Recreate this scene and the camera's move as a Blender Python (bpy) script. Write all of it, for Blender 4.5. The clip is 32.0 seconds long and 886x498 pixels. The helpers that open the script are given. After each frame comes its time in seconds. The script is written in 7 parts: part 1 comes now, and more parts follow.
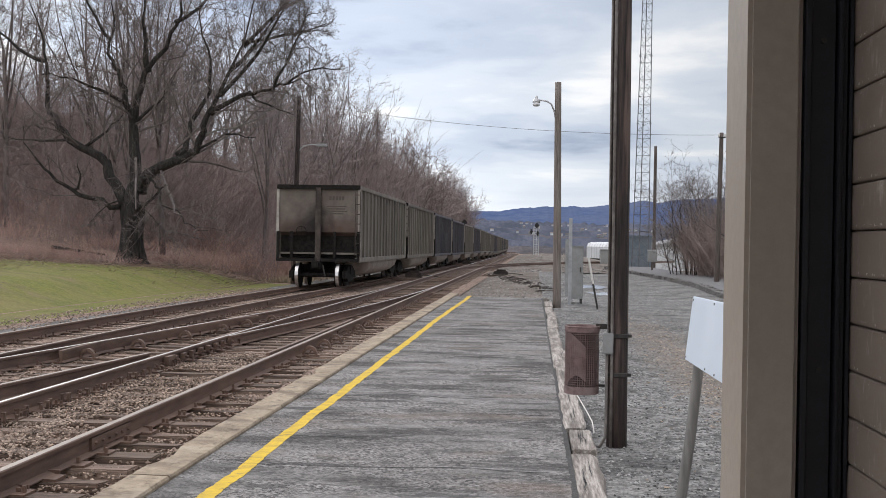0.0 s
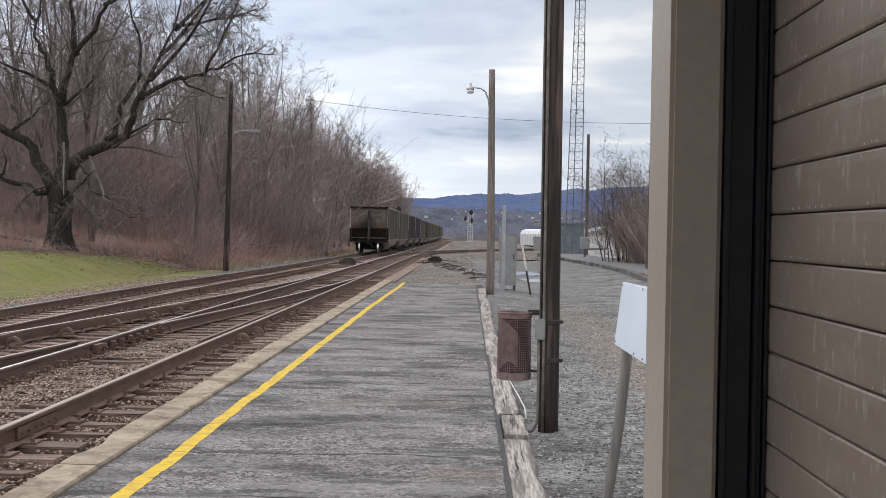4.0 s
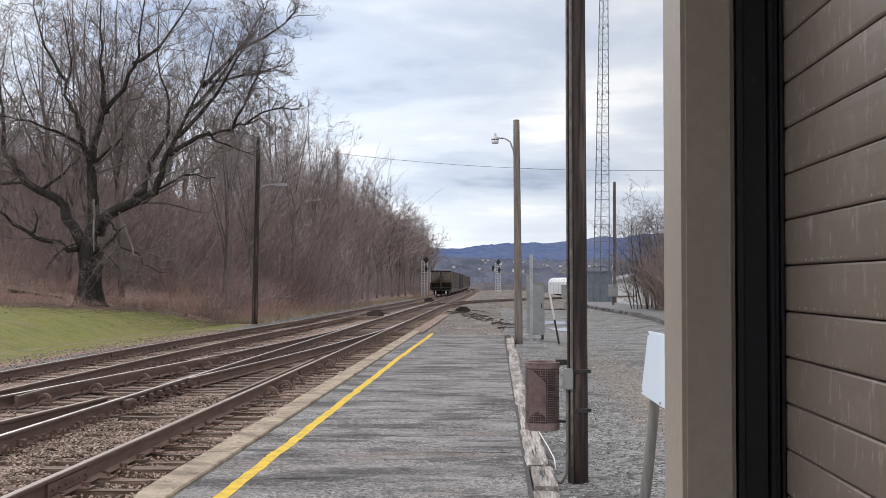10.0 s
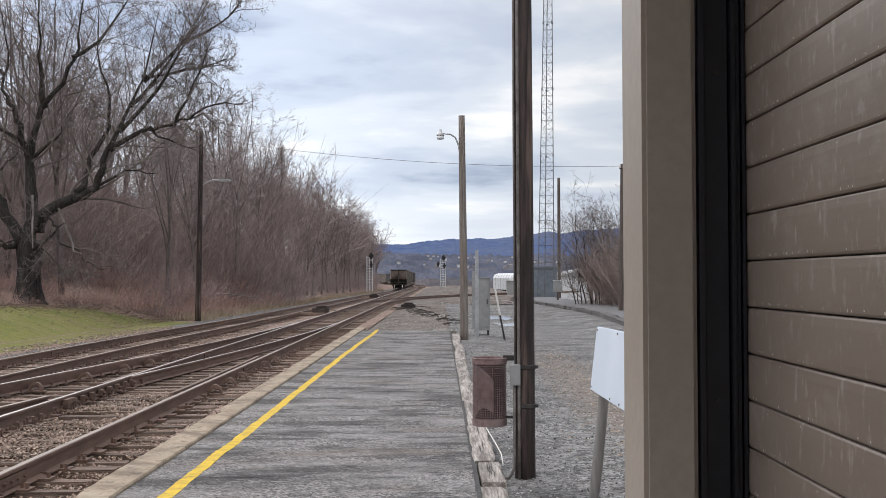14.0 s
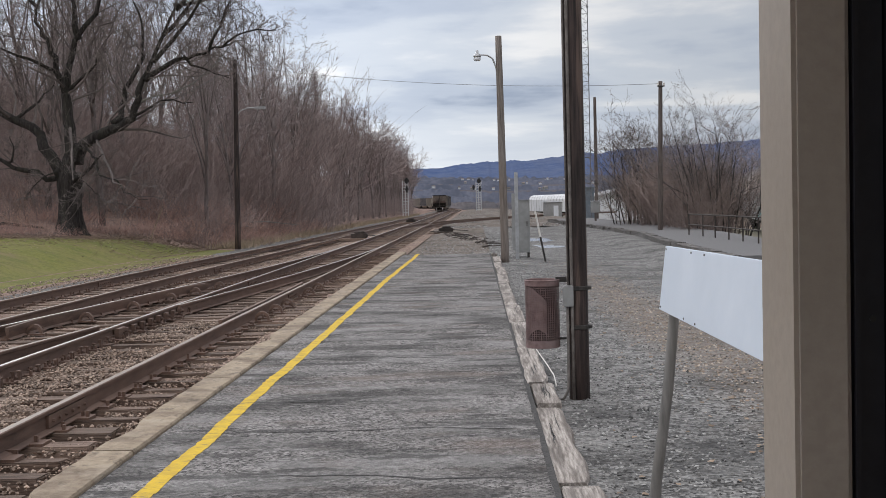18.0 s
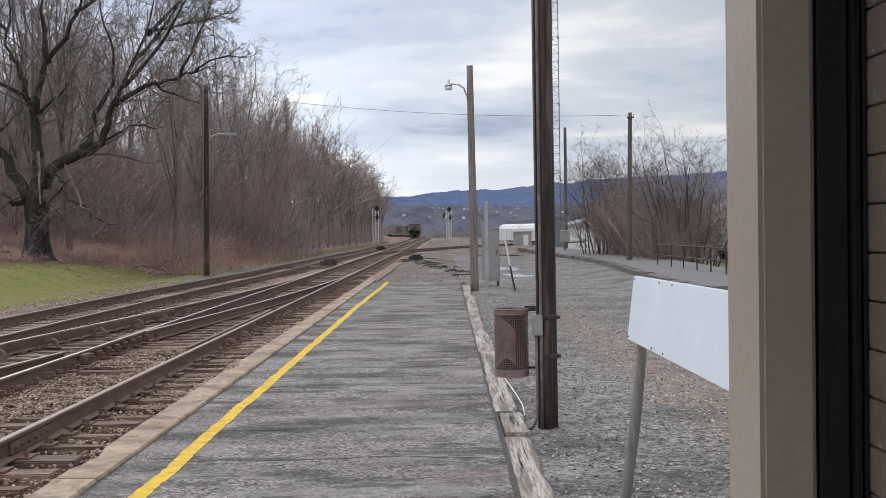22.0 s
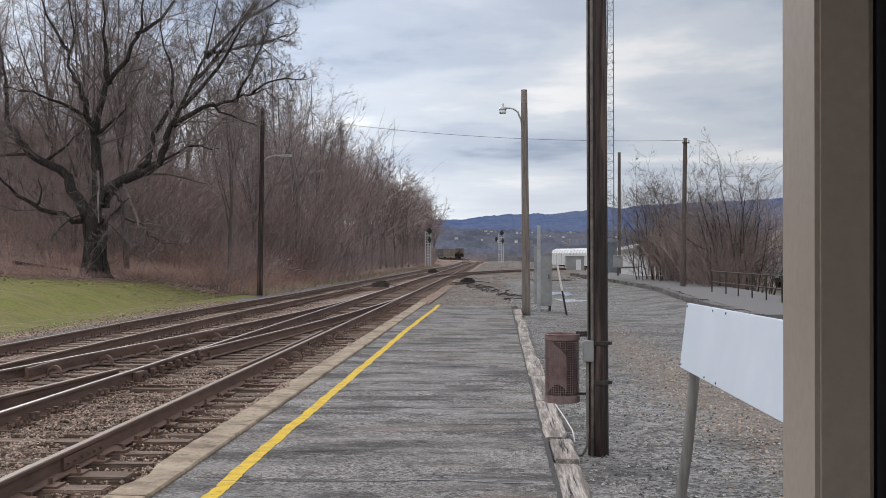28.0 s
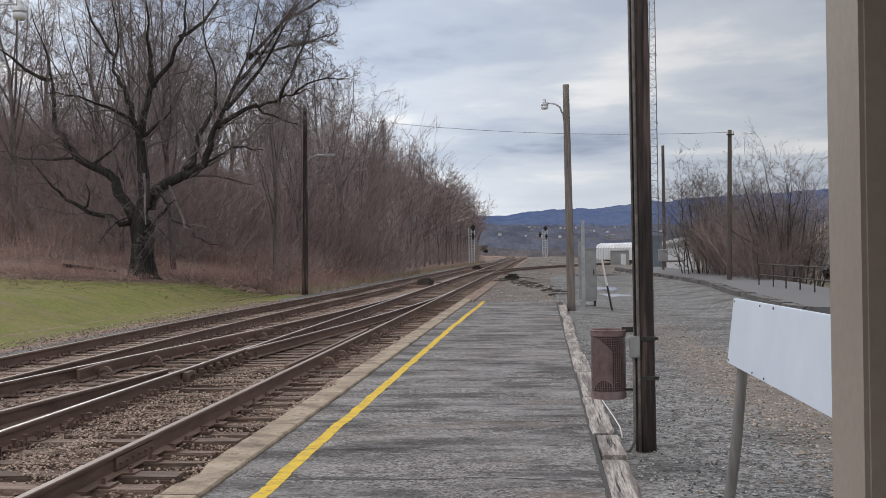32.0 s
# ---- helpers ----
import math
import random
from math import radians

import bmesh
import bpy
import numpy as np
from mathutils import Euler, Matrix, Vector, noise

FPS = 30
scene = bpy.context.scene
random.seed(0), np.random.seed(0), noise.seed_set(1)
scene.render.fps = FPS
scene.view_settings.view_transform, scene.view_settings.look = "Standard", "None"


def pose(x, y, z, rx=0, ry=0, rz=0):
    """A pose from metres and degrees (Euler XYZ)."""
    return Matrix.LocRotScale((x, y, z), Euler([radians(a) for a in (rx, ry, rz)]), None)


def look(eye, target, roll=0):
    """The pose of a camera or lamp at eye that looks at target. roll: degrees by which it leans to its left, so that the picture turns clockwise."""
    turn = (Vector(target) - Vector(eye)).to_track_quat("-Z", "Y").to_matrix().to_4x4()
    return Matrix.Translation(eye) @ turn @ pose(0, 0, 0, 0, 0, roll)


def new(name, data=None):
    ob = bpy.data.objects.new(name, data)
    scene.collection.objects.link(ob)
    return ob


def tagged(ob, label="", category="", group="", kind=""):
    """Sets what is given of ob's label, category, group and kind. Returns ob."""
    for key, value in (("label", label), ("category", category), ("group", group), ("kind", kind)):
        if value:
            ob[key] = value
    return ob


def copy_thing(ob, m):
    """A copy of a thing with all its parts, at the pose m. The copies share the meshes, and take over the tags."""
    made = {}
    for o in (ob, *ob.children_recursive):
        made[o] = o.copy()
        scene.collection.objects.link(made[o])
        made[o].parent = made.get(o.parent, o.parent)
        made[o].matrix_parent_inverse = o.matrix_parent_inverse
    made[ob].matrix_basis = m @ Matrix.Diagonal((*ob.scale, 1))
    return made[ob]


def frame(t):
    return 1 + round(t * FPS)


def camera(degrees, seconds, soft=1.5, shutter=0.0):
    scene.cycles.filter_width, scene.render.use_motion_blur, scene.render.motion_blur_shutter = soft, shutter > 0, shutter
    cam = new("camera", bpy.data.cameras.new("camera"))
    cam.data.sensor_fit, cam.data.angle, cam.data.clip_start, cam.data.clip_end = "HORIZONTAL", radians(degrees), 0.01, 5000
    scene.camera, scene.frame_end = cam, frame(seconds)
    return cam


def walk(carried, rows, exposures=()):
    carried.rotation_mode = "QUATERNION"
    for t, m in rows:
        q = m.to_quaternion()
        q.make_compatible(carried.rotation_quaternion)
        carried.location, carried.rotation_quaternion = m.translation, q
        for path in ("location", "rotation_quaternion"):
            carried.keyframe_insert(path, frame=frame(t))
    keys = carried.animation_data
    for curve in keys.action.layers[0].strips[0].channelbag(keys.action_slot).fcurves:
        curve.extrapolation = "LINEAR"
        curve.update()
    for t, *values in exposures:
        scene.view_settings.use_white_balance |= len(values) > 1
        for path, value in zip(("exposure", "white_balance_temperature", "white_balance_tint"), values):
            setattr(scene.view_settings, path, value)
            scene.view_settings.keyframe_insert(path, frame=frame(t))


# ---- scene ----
# ---------- camera ----------
cam = camera(42.7, 32.0, soft=0.7)
# seconds, eye x y z, yaw to the left, pitch up, roll
PATH = [
    (0, 0.111, -0.084, 1.593, 4.55, -0.24, 0.90),
    (0.5, 0.114, -0.084, 1.594, 4.62, -0.10, 0.81),
    (1, 0.111, -0.085, 1.593, 4.38, 0.03, 0.79),
    (1.5, 0.113, -0.087, 1.590, 3.68, -0.13, 1.13),
    (2, 0.113, -0.086, 1.589, 2.14, -0.50, 0.39),
    (2.5, 0.115, -0.083, 1.587, 1.55, -0.73, 0.83),
    (3, 0.120, -0.081, 1.586, 1.09, -0.84, 0.77),
    (3.5, 0.121, -0.081, 1.587, 1.24, -0.81, 0.99),
    (5.5, 0.125, -0.087, 1.589, 1.26, -1.00, 0.70),
    (6, 0.125, -0.077, 1.588, 1.38, -0.81, 0.65),
    (6.5, 0.125, -0.078, 1.587, 1.51, -0.71, 1.01),
    (7, 0.122, -0.077, 1.586, 1.35, -0.70, 1.05),
    (7.5, 0.120, -0.074, 1.590, 1.49, -0.28, 1.12),
    (8, 0.121, -0.073, 1.587, 1.72, 0.24, 1.06),
    (8.5, 0.100, -0.085, 1.585, 2.33, 0.23, 1.06),
    (9, 0.058, -0.118, 1.587, 2.56, 0.47, 1.10),
    (9.5, 0.074, -0.117, 1.590, 2.49, 0.91, 1.05),
    (10, 0.138, -0.096, 1.596, 2.64, 1.68, 0.05),
    (10.5, 0.089, -0.094, 1.590, 2.83, 0.85, -0.26),
    (11, -0.009, -0.009, 1.593, 1.98, 0.78, -0.85),
    (11.5, -0.049, -0.032, 1.606, 1.42, 1.33, 0.20),
    (12, -0.047, -0.022, 1.603, 1.09, 1.47, -0.05),
    (12.5, -0.032, -0.005, 1.602, 0.31, 1.56, -0.17),
    (13, -0.028, -0.029, 1.599, 0.05, 1.65, -0.14),
    (13.5, 0.040, -0.026, 1.599, 0.01, 1.61, -0.05),
    (14, 0.122, -0.053, 1.597, -0.14, 1.47, -0.15),
    (14.5, 0.137, -0.098, 1.597, 1.63, 0.90, -0.22),
    (16.5, -0.005, 0.004, 1.590, 1.82, -1.53, 0.75),
    (17, 0.082, 0.034, 1.581, 1.95, -1.99, -0.65),
    (17.5, 0.053, 0.006, 1.584, 3.33, -2.33, -1.29),
    (18, -0.005, 0.003, 1.595, 1.69, -2.37, -1.39),
    (18.5, -0.008, 0.023, 1.595, 0.94, -1.68, -0.46),
    (19, 0.003, 0.046, 1.593, 0.58, -1.50, -0.11),
    (19.5, 0.003, 0.043, 1.594, 0.36, -1.35, -0.55),
    (20, 0.003, 0.037, 1.592, -0.01, -1.37, -0.75),
    (20.5, 0.003, 0.042, 1.591, -0.34, -1.43, -0.92),
    (21, -0.002, 0.043, 1.593, 0.48, -1.40, -0.39),
    (21.5, -0.001, 0.035, 1.591, 0.47, -1.18, -0.53),
    (22, -0.003, 0.003, 1.594, 0.14, -0.97, -0.83),
    (22.5, -0.001, 0.026, 1.593, 0.06, -0.92, -0.50),
    (23, 0.000, 0.028, 1.595, -0.05, -0.75, -0.42),
    (23.5, -0.000, 0.028, 1.594, -0.11, -0.76, -0.25),
    (24, -0.002, 0.030, 1.594, -0.24, -0.73, -0.54),
    (24.5, -0.004, 0.014, 1.593, -0.33, -0.64, -0.30),
    (26.5, -0.000, 0.020, 1.595, 0.33, 0.29, -0.49),
    (27, 0.003, 0.017, 1.597, 1.73, 0.27, -0.30),
    (27.5, 0.003, 0.008, 1.597, 2.14, 0.28, 0.33),
    (28, 0.002, 0.019, 1.596, 2.77, 0.22, -0.03),
    (28.5, 0.001, 0.020, 1.595, 3.00, -0.42, 0.23),
    (29, -0.002, 0.008, 1.597, 3.82, -0.19, 0.30),
    (29.5, 0.002, 0.023, 1.594, 3.42, -0.59, -0.67),
    (30, 0.002, 0.022, 1.597, 3.52, -0.34, -0.76),
    (30.5, -0.004, 0.002, 1.599, 4.02, -0.36, -0.65),
    (31, -0.000, 0.022, 1.599, 4.45, -0.10, -0.97),
    (31.5, -0.003, 0.008, 1.598, 4.76, -0.04, -0.74),
    (32, -0.000, 0.002, 1.605, 4.98, 0.07, -0.89),
]


def eye_pose(x, y, z, yaw, pitch, roll):
    a, b = radians(yaw), radians(pitch)
    way = Vector((-math.sin(a) * math.cos(b), math.cos(a) * math.cos(b), math.sin(b)))
    return look((x, y, z), Vector((x, y, z)) + 2 * way, roll)


walk(cam, [(t, eye_pose(*p)) for t, *p in PATH], [(0, 0.16), (3, 0.2), (6, 0.18), (8, 0.2), (10, 0.25), (11, 0.12), (12, 0.0), (13, 0.13), (14, 0.22), (17, 0.08), (18, -0.04), (19, 0.07), (20, 0.13), (24, 0.15), (27, 0.14), (28, -0.01), (29, -0.08), (31, -0.08), (32, -0.13)])

# ---------- sky and sun ----------
world = bpy.data.worlds.new("sky")
scene.world = world
world.use_nodes = True
wn, wl = world.node_tree.nodes, world.node_tree.links
wn.clear()


def wnode(kind, **vals):
    n = wn.new(kind)
    for k, v in vals.items():
        n.inputs[k].default_value = v
    return n


w_out = wnode("ShaderNodeOutputWorld")
w_bg = wnode("ShaderNodeBackground", Strength=1.0)
w_sky = wn.new("ShaderNodeTexSky")
w_sky.sky_type = "NISHITA"
w_sky.sun_disc = False
w_sky.sun_elevation, w_sky.sun_rotation = radians(28), radians(150)
w_dim = wn.new("ShaderNodeVectorMath")
w_dim.operation = "SCALE"
w_dim.inputs["Scale"].default_value = 0.08
wl.new(w_sky.outputs[0], w_dim.inputs[0])
w_tc = wnode("ShaderNodeTexCoord")
w_sep = wnode("ShaderNodeSeparateXYZ")
wl.new(w_tc.outputs["Generated"], w_sep.inputs[0])
w_up = wn.new("ShaderNodeMath")
w_up.operation = "ADD"
w_up.inputs[1].default_value = 0.12
wl.new(w_sep.outputs[2], w_up.inputs[0])
w_max = wn.new("ShaderNodeMath")
w_max.operation = "MAXIMUM"
w_max.inputs[1].default_value = 0.03
wl.new(w_up.outputs[0], w_max.inputs[0])
w_div = wn.new("ShaderNodeVectorMath")
w_div.operation = "DIVIDE"
w_cmb = wnode("ShaderNodeCombineXYZ")
for i in range(3):
    wl.new(w_max.outputs[0], w_cmb.inputs[i])
wl.new(w_tc.outputs["Generated"], w_div.inputs[0])
wl.new(w_cmb.outputs[0], w_div.inputs[1])
w_map = wnode("ShaderNodeMapping", Scale=(0.95, 1.0, 0.3), Location=(3.1, 0.7, 0.0))
wl.new(w_div.outputs[0], w_map.inputs[0])
w_n1 = wnode("ShaderNodeTexNoise", Scale=1.0, Detail=7.0, Roughness=0.52, Distortion=0.15)
wl.new(w_map.outputs[0], w_n1.inputs["Vector"])
w_ramp = wn.new("ShaderNodeValToRGB")
w_ramp.color_ramp.interpolation = "EASE"
els = w_ramp.color_ramp.elements
els[0].position, els[0].color = 0.34, (0.345, 0.405, 0.53, 1)
els[1].position, els[1].color = 0.68, (0.95, 0.95, 0.962, 1)
e = els.new(0.44)
e.color = (0.525, 0.585, 0.70, 1)
e = els.new(0.54)
e.color = (0.655, 0.705, 0.79, 1)
wl.new(w_n1.outputs["Fac"], w_ramp.inputs[0])
# brighter strip of thin cloud low over the ridge
w_hor = wn.new("ShaderNodeMapRange")
w_hor.inputs["From Min"].default_value, w_hor.inputs["From Max"].default_value = 0.030, 0.085
w_hor.inputs["To Min"].default_value, w_hor.inputs["To Max"].default_value = 0.7, 0.0
wl.new(w_sep.outputs[2], w_hor.inputs[0])
w_mix = wn.new("ShaderNodeMix")
w_mix.data_type = "RGBA"
w_mix.inputs[7].default_value = (0.80, 0.845, 0.92, 1)
wl.new(w_hor.outputs[0], w_mix.inputs[0])
wl.new(w_ramp.outputs[0], w_mix.inputs[6])
w_cov = wn.new("ShaderNodeMix")
w_cov.data_type = "RGBA"
w_cov.inputs[0].default_value = 0.93
wl.new(w_dim.outputs[0], w_cov.inputs[6])
wl.new(w_mix.outputs[2], w_cov.inputs[7])
# an overcast sky is brightest overhead
w_zen = wn.new("ShaderNodeMapRange")
w_zen.interpolation_type = "SMOOTHSTEP"
w_zen.inputs["From Min"].default_value, w_zen.inputs["From Max"].default_value = 0.22, 0.85
w_zen.inputs["To Min"].default_value, w_zen.inputs["To Max"].default_value = 1.0, 2.35
wl.new(w_sep.outputs[2], w_zen.inputs[0])
w_side = wn.new("ShaderNodeMapRange")
w_side.interpolation_type = "SMOOTHSTEP"
w_side.inputs["From Min"].default_value, w_side.inputs["From Max"].default_value = 0.27, -0.33
w_side.inputs["To Min"].default_value, w_side.inputs["To Max"].default_value = 0.81, 1.36
wl.new(w_sep.outputs[0], w_side.inputs[0])
w_str = wn.new("ShaderNodeMath")
w_str.operation = "MULTIPLY"
wl.new(w_zen.outputs[0], w_str.inputs[0])
wl.new(w_side.outputs[0], w_str.inputs[1])
wl.new(w_str.outputs[0], w_bg.inputs["Strength"])
w_warm = wn.new("ShaderNodeMapRange")
w_warm.inputs["From Min"].default_value, w_warm.inputs["From Max"].default_value = 0.2, 0.6
wl.new(w_sep.outputs[2], w_warm.inputs[0])
w_tint = wn.new("ShaderNodeMix")
w_tint.data_type, w_tint.blend_type = "RGBA", "MULTIPLY"
w_tint.inputs[7].default_value = (1.0, 0.91, 0.835, 1)
wl.new(w_warm.outputs[0], w_tint.inputs[0])
wl.new(w_cov.outputs[2], w_tint.inputs[6])
wl.new(w_tint.outputs[2], w_bg.inputs[0])
wl.new(w_bg.outputs[0], w_out.inputs[0])

sun = new("sun", bpy.data.lights.new("sun", "SUN"))
sun.data.energy, sun.data.angle, sun.data.color = 0.7, radians(25), (1.0, 0.96, 0.9)
sun.matrix_world = look((0, 0, 50), (14, -26, 34))

# ---------- materials ----------


def mat(name, a, b, scale=6.0, rough=0.85, metal=0.0, bump=0.3, bscale=None, c=None, cscale=None, camt=0.5,
        stretch=(1, 1, 1), rnd=0.0, spec=0.4, dist=0.02, lo=0.35, hi=0.65, kind="noise", clo=0.42, chi=0.66, c2=None, zones=None, island=0.0):
    """Two-tone grain (a to b), a third tone in larger stains (c), fine relief, and a shift of tone from piece to piece (rnd)."""
    m = bpy.data.materials.new(name)
    m.use_nodes = True
    n, l = m.node_tree.nodes, m.node_tree.links
    bs = n["Principled BSDF"]
    bs.inputs["Roughness"].default_value, bs.inputs["Metallic"].default_value = rough, metal
    bs.inputs["Specular IOR Level"].default_value = spec
    tc, mp, oi = n.new("ShaderNodeTexCoord"), n.new("ShaderNodeMapping"), n.new("ShaderNodeObjectInfo")
    mul = n.new("ShaderNodeMath")
    mul.operation = "MULTIPLY"
    mul.inputs[1].default_value = 37.0
    l.new(oi.outputs["Random"], mul.inputs[0])
    mp.inputs["Scale"].default_value = stretch
    l.new(mul.outputs[0], mp.inputs["Location"])
    l.new(tc.outputs["Object"], mp.inputs["Vector"])
    if kind == "voronoi":
        t1 = n.new("ShaderNodeTexVoronoi")
        t1.inputs["Scale"].default_value = scale
        sep = n.new("ShaderNodeSeparateColor")
        l.new(t1.outputs["Color"], sep.inputs[0])
        fac, hgt = sep.outputs[0], t1.outputs["Distance"]
    else:
        t1 = n.new("ShaderNodeTexNoise")
        t1.inputs["Scale"].default_value, t1.inputs["Detail"].default_value = scale, 8
        t1.inputs["Roughness"].default_value = 0.62
        fac = hgt = t1.outputs["Fac"]
    l.new(mp.outputs[0], t1.inputs["Vector"])
    r = n.new("ShaderNodeMapRange")
    r.inputs["From Min"].default_value, r.inputs["From Max"].default_value = (lo, hi) if kind == "noise" else (0, 1)
    l.new(fac, r.inputs[0])
    mx = n.new("ShaderNodeMix")
    mx.data_type = "RGBA"
    mx.inputs[6].default_value, mx.inputs[7].default_value = (*a, 1), (*b, 1)
    l.new(r.outputs[0], mx.inputs[0])
    out = mx.outputs[2]
    if c:
        t2 = n.new("ShaderNodeTexNoise")
        t2.inputs["Scale"].default_value, t2.inputs["Detail"].default_value = cscale or scale * 0.15, 5
        l.new(mp.outputs[0], t2.inputs["Vector"])
        r2 = n.new("ShaderNodeMapRange")
        r2.inputs["From Min"].default_value, r2.inputs["From Max"].default_value = clo, chi
        r2.inputs["To Max"].default_value = camt
        l.new(t2.outputs["Fac"], r2.inputs[0])
        m2 = n.new("ShaderNodeMix")
        m2.data_type = "RGBA"
        m2.inputs[7].default_value = (*c, 1)
        l.new(r2.outputs[0], m2.inputs[0])
        l.new(out, m2.inputs[6])
        out = m2.outputs[2]
    for tone, sc, amt, lo2, hi2 in c2 or ():
        mp2, t4, r4, m4 = n.new("ShaderNodeMapping"), n.new("ShaderNodeTexNoise"), n.new("ShaderNodeMapRange"), n.new("ShaderNodeMix")
        mp2.inputs["Scale"].default_value = sc
        l.new(tc.outputs["Object"], mp2.inputs["Vector"])
        l.new(mul.outputs[0], mp2.inputs["Location"])
        t4.inputs["Scale"].default_value, t4.inputs["Detail"].default_value = 1.0, 6
        t4.inputs["Roughness"].default_value = 0.65
        l.new(mp2.outputs[0], t4.inputs["Vector"])
        r4.inputs["From Min"].default_value, r4.inputs["From Max"].default_value, r4.inputs["To Max"].default_value = lo2, hi2, amt
        l.new(t4.outputs["Fac"], r4.inputs[0])
        m4.data_type = "RGBA"
        m4.inputs[7].default_value = (*tone, 1)
        l.new(r4.outputs[0], m4.inputs[0])
        l.new(out, m4.inputs[6])
        out = m4.outputs[2]
    for tone, at, size, amt in zones or ():
        mp3, ln3, nz, ad, r5, m5 = (n.new("ShaderNode" + k) for k in ("Mapping", "VectorMath", "TexNoise", "Math", "MapRange", "Mix"))
        mp3.inputs["Location"].default_value = [-p / q for p, q in zip(at, size)]
        mp3.inputs["Scale"].default_value = [1 / q for q in size]
        l.new(tc.outputs["Object"], mp3.inputs["Vector"])
        ln3.operation = "LENGTH"
        l.new(mp3.outputs[0], ln3.inputs[0])
        nz.inputs["Scale"].default_value, nz.inputs["Detail"].default_value = 2.2, 5
        l.new(mp.outputs[0], nz.inputs["Vector"])
        ad.operation = "SUBTRACT"
        l.new(ln3.outputs["Value"], ad.inputs[0])
        l.new(nz.outputs["Fac"], ad.inputs[1])
        r5.inputs["From Min"].default_value, r5.inputs["From Max"].default_value = 0.55, -0.15
        r5.inputs["To Max"].default_value = amt
        l.new(ad.outputs[0], r5.inputs[0])
        m5.data_type = "RGBA"
        m5.inputs[7].default_value = (*tone, 1)
        l.new(r5.outputs[0], m5.inputs[0])
        l.new(out, m5.inputs[6])
        out = m5.outputs[2]
    if island:
        ge, h2, r6 = n.new("ShaderNodeNewGeometry"), n.new("ShaderNodeHueSaturation"), n.new("ShaderNodeMapRange")
        r6.inputs["To Min"].default_value, r6.inputs["To Max"].default_value = 1 - island, 1 + island
        l.new(ge.outputs["Random Per Island"], r6.inputs[0])
        l.new(r6.outputs[0], h2.inputs["Value"])
        l.new(out, h2.inputs["Color"])
        out = h2.outputs[0]
    if rnd:
        hs, rr = n.new("ShaderNodeHueSaturation"), n.new("ShaderNodeMapRange")
        rr.inputs["To Min"].default_value, rr.inputs["To Max"].default_value = 1 - rnd, 1 + rnd
        l.new(oi.outputs["Random"], rr.inputs[0])
        l.new(rr.outputs[0], hs.inputs["Value"])
        l.new(out, hs.inputs["Color"])
        out = hs.outputs[0]
    l.new(out, bs.inputs["Base Color"])
    if bump:
        bp = n.new("ShaderNodeBump")
        bp.inputs["Strength"].default_value, bp.inputs["Distance"].default_value = bump, dist
        if bscale:
            t3 = n.new("ShaderNodeTexNoise")
            t3.inputs["Scale"].default_value, t3.inputs["Detail"].default_value = bscale, 6
            l.new(mp.outputs[0], t3.inputs["Vector"])
            hgt = t3.outputs["Fac"]
        l.new(hgt, bp.inputs["Height"])
        l.new(bp.outputs[0], bs.inputs["Normal"])
    return m


M_ASPH = mat("old_asphalt", (0.029, 0.0275, 0.0265), (0.375, 0.358, 0.344), 62, 0.93, bump=0.8, dist=0.012, kind="voronoi",
             c2=(((0.045, 0.042, 0.039), (0.55, 1.1, 1), 0.6, 0.45, 0.62), ((0.030, 0.028, 0.026), (1.3, 1.7, 1), 0.6, 0.515, 0.56), ((0.30, 0.294, 0.285), (0.6, 1.5, 1), 0.5, 0.48, 0.62), ((0.022, 0.021, 0.020), (0.8, 3.2, 1), 0.65, 0.55, 0.61),
                 ((0.022, 0.022, 0.022), (11, 12, 1), 0.35, 0.52, 0.62), ((0.42, 0.41, 0.40), (18, 18, 1), 0.3, 0.56, 0.66), ((0.17, 0.132, 0.112), (0.5, 1.0, 1), 0.5, 0.55, 0.66)))
M_CRACK = mat("tar", (0.028, 0.027, 0.026), (0.075, 0.073, 0.071), 40, 0.85, bump=0.2)
M_YELLOW = mat("yellow_paint", (0.66, 0.45, 0.010), (0.56, 0.37, 0.016), 30, 0.75, bump=0.4, dist=0.006, c=(0.36, 0.235, 0.03), cscale=7, camt=0.55, c2=(((0.12, 0.10, 0.07), (9, 18, 4), 0.75, 0.58, 0.66),))
M_CONC = mat("old_concrete", (0.275, 0.220, 0.155), (0.41, 0.338, 0.248), 14, 0.92, bump=0.8, bscale=60, dist=0.012, c=(0.13, 0.095, 0.07), cscale=2.5, camt=0.75, c2=(((0.42, 0.36, 0.28), (3, 3, 3), 0.6, 0.52, 0.66), ((0.09, 0.07, 0.055), (9, 5, 9), 0.7, 0.56, 0.68)))
M_TIMBER = mat("weathered_timber", (0.17, 0.148, 0.130), (0.49, 0.45, 0.41), 9, 0.9, bump=0.9, dist=0.012, c=(0.10, 0.085, 0.075), cscale=2.2, camt=0.7, stretch=(7, 0.5, 7), rnd=0.22, clo=0.46, chi=0.6)
M_TIE = mat("tie_wood", (0.052, 0.037, 0.030), (0.225, 0.160, 0.126), 10, 0.92, bump=0.9, dist=0.015, c=(0.29, 0.225, 0.18), cscale=1.5, camt=0.45, stretch=(0.5, 7, 7), rnd=0.4)
M_BALLAST = mat("ballast", (0.075, 0.051, 0.040), (0.48, 0.358, 0.285), 28, 0.95, bump=1.0, dist=0.03, c=(0.20, 0.128, 0.093), cscale=0.5, camt=0.5, kind="voronoi", c2=(((0.09, 0.065, 0.052), (0.7, 0.5, 1), 0.4, 0.48, 0.62),))
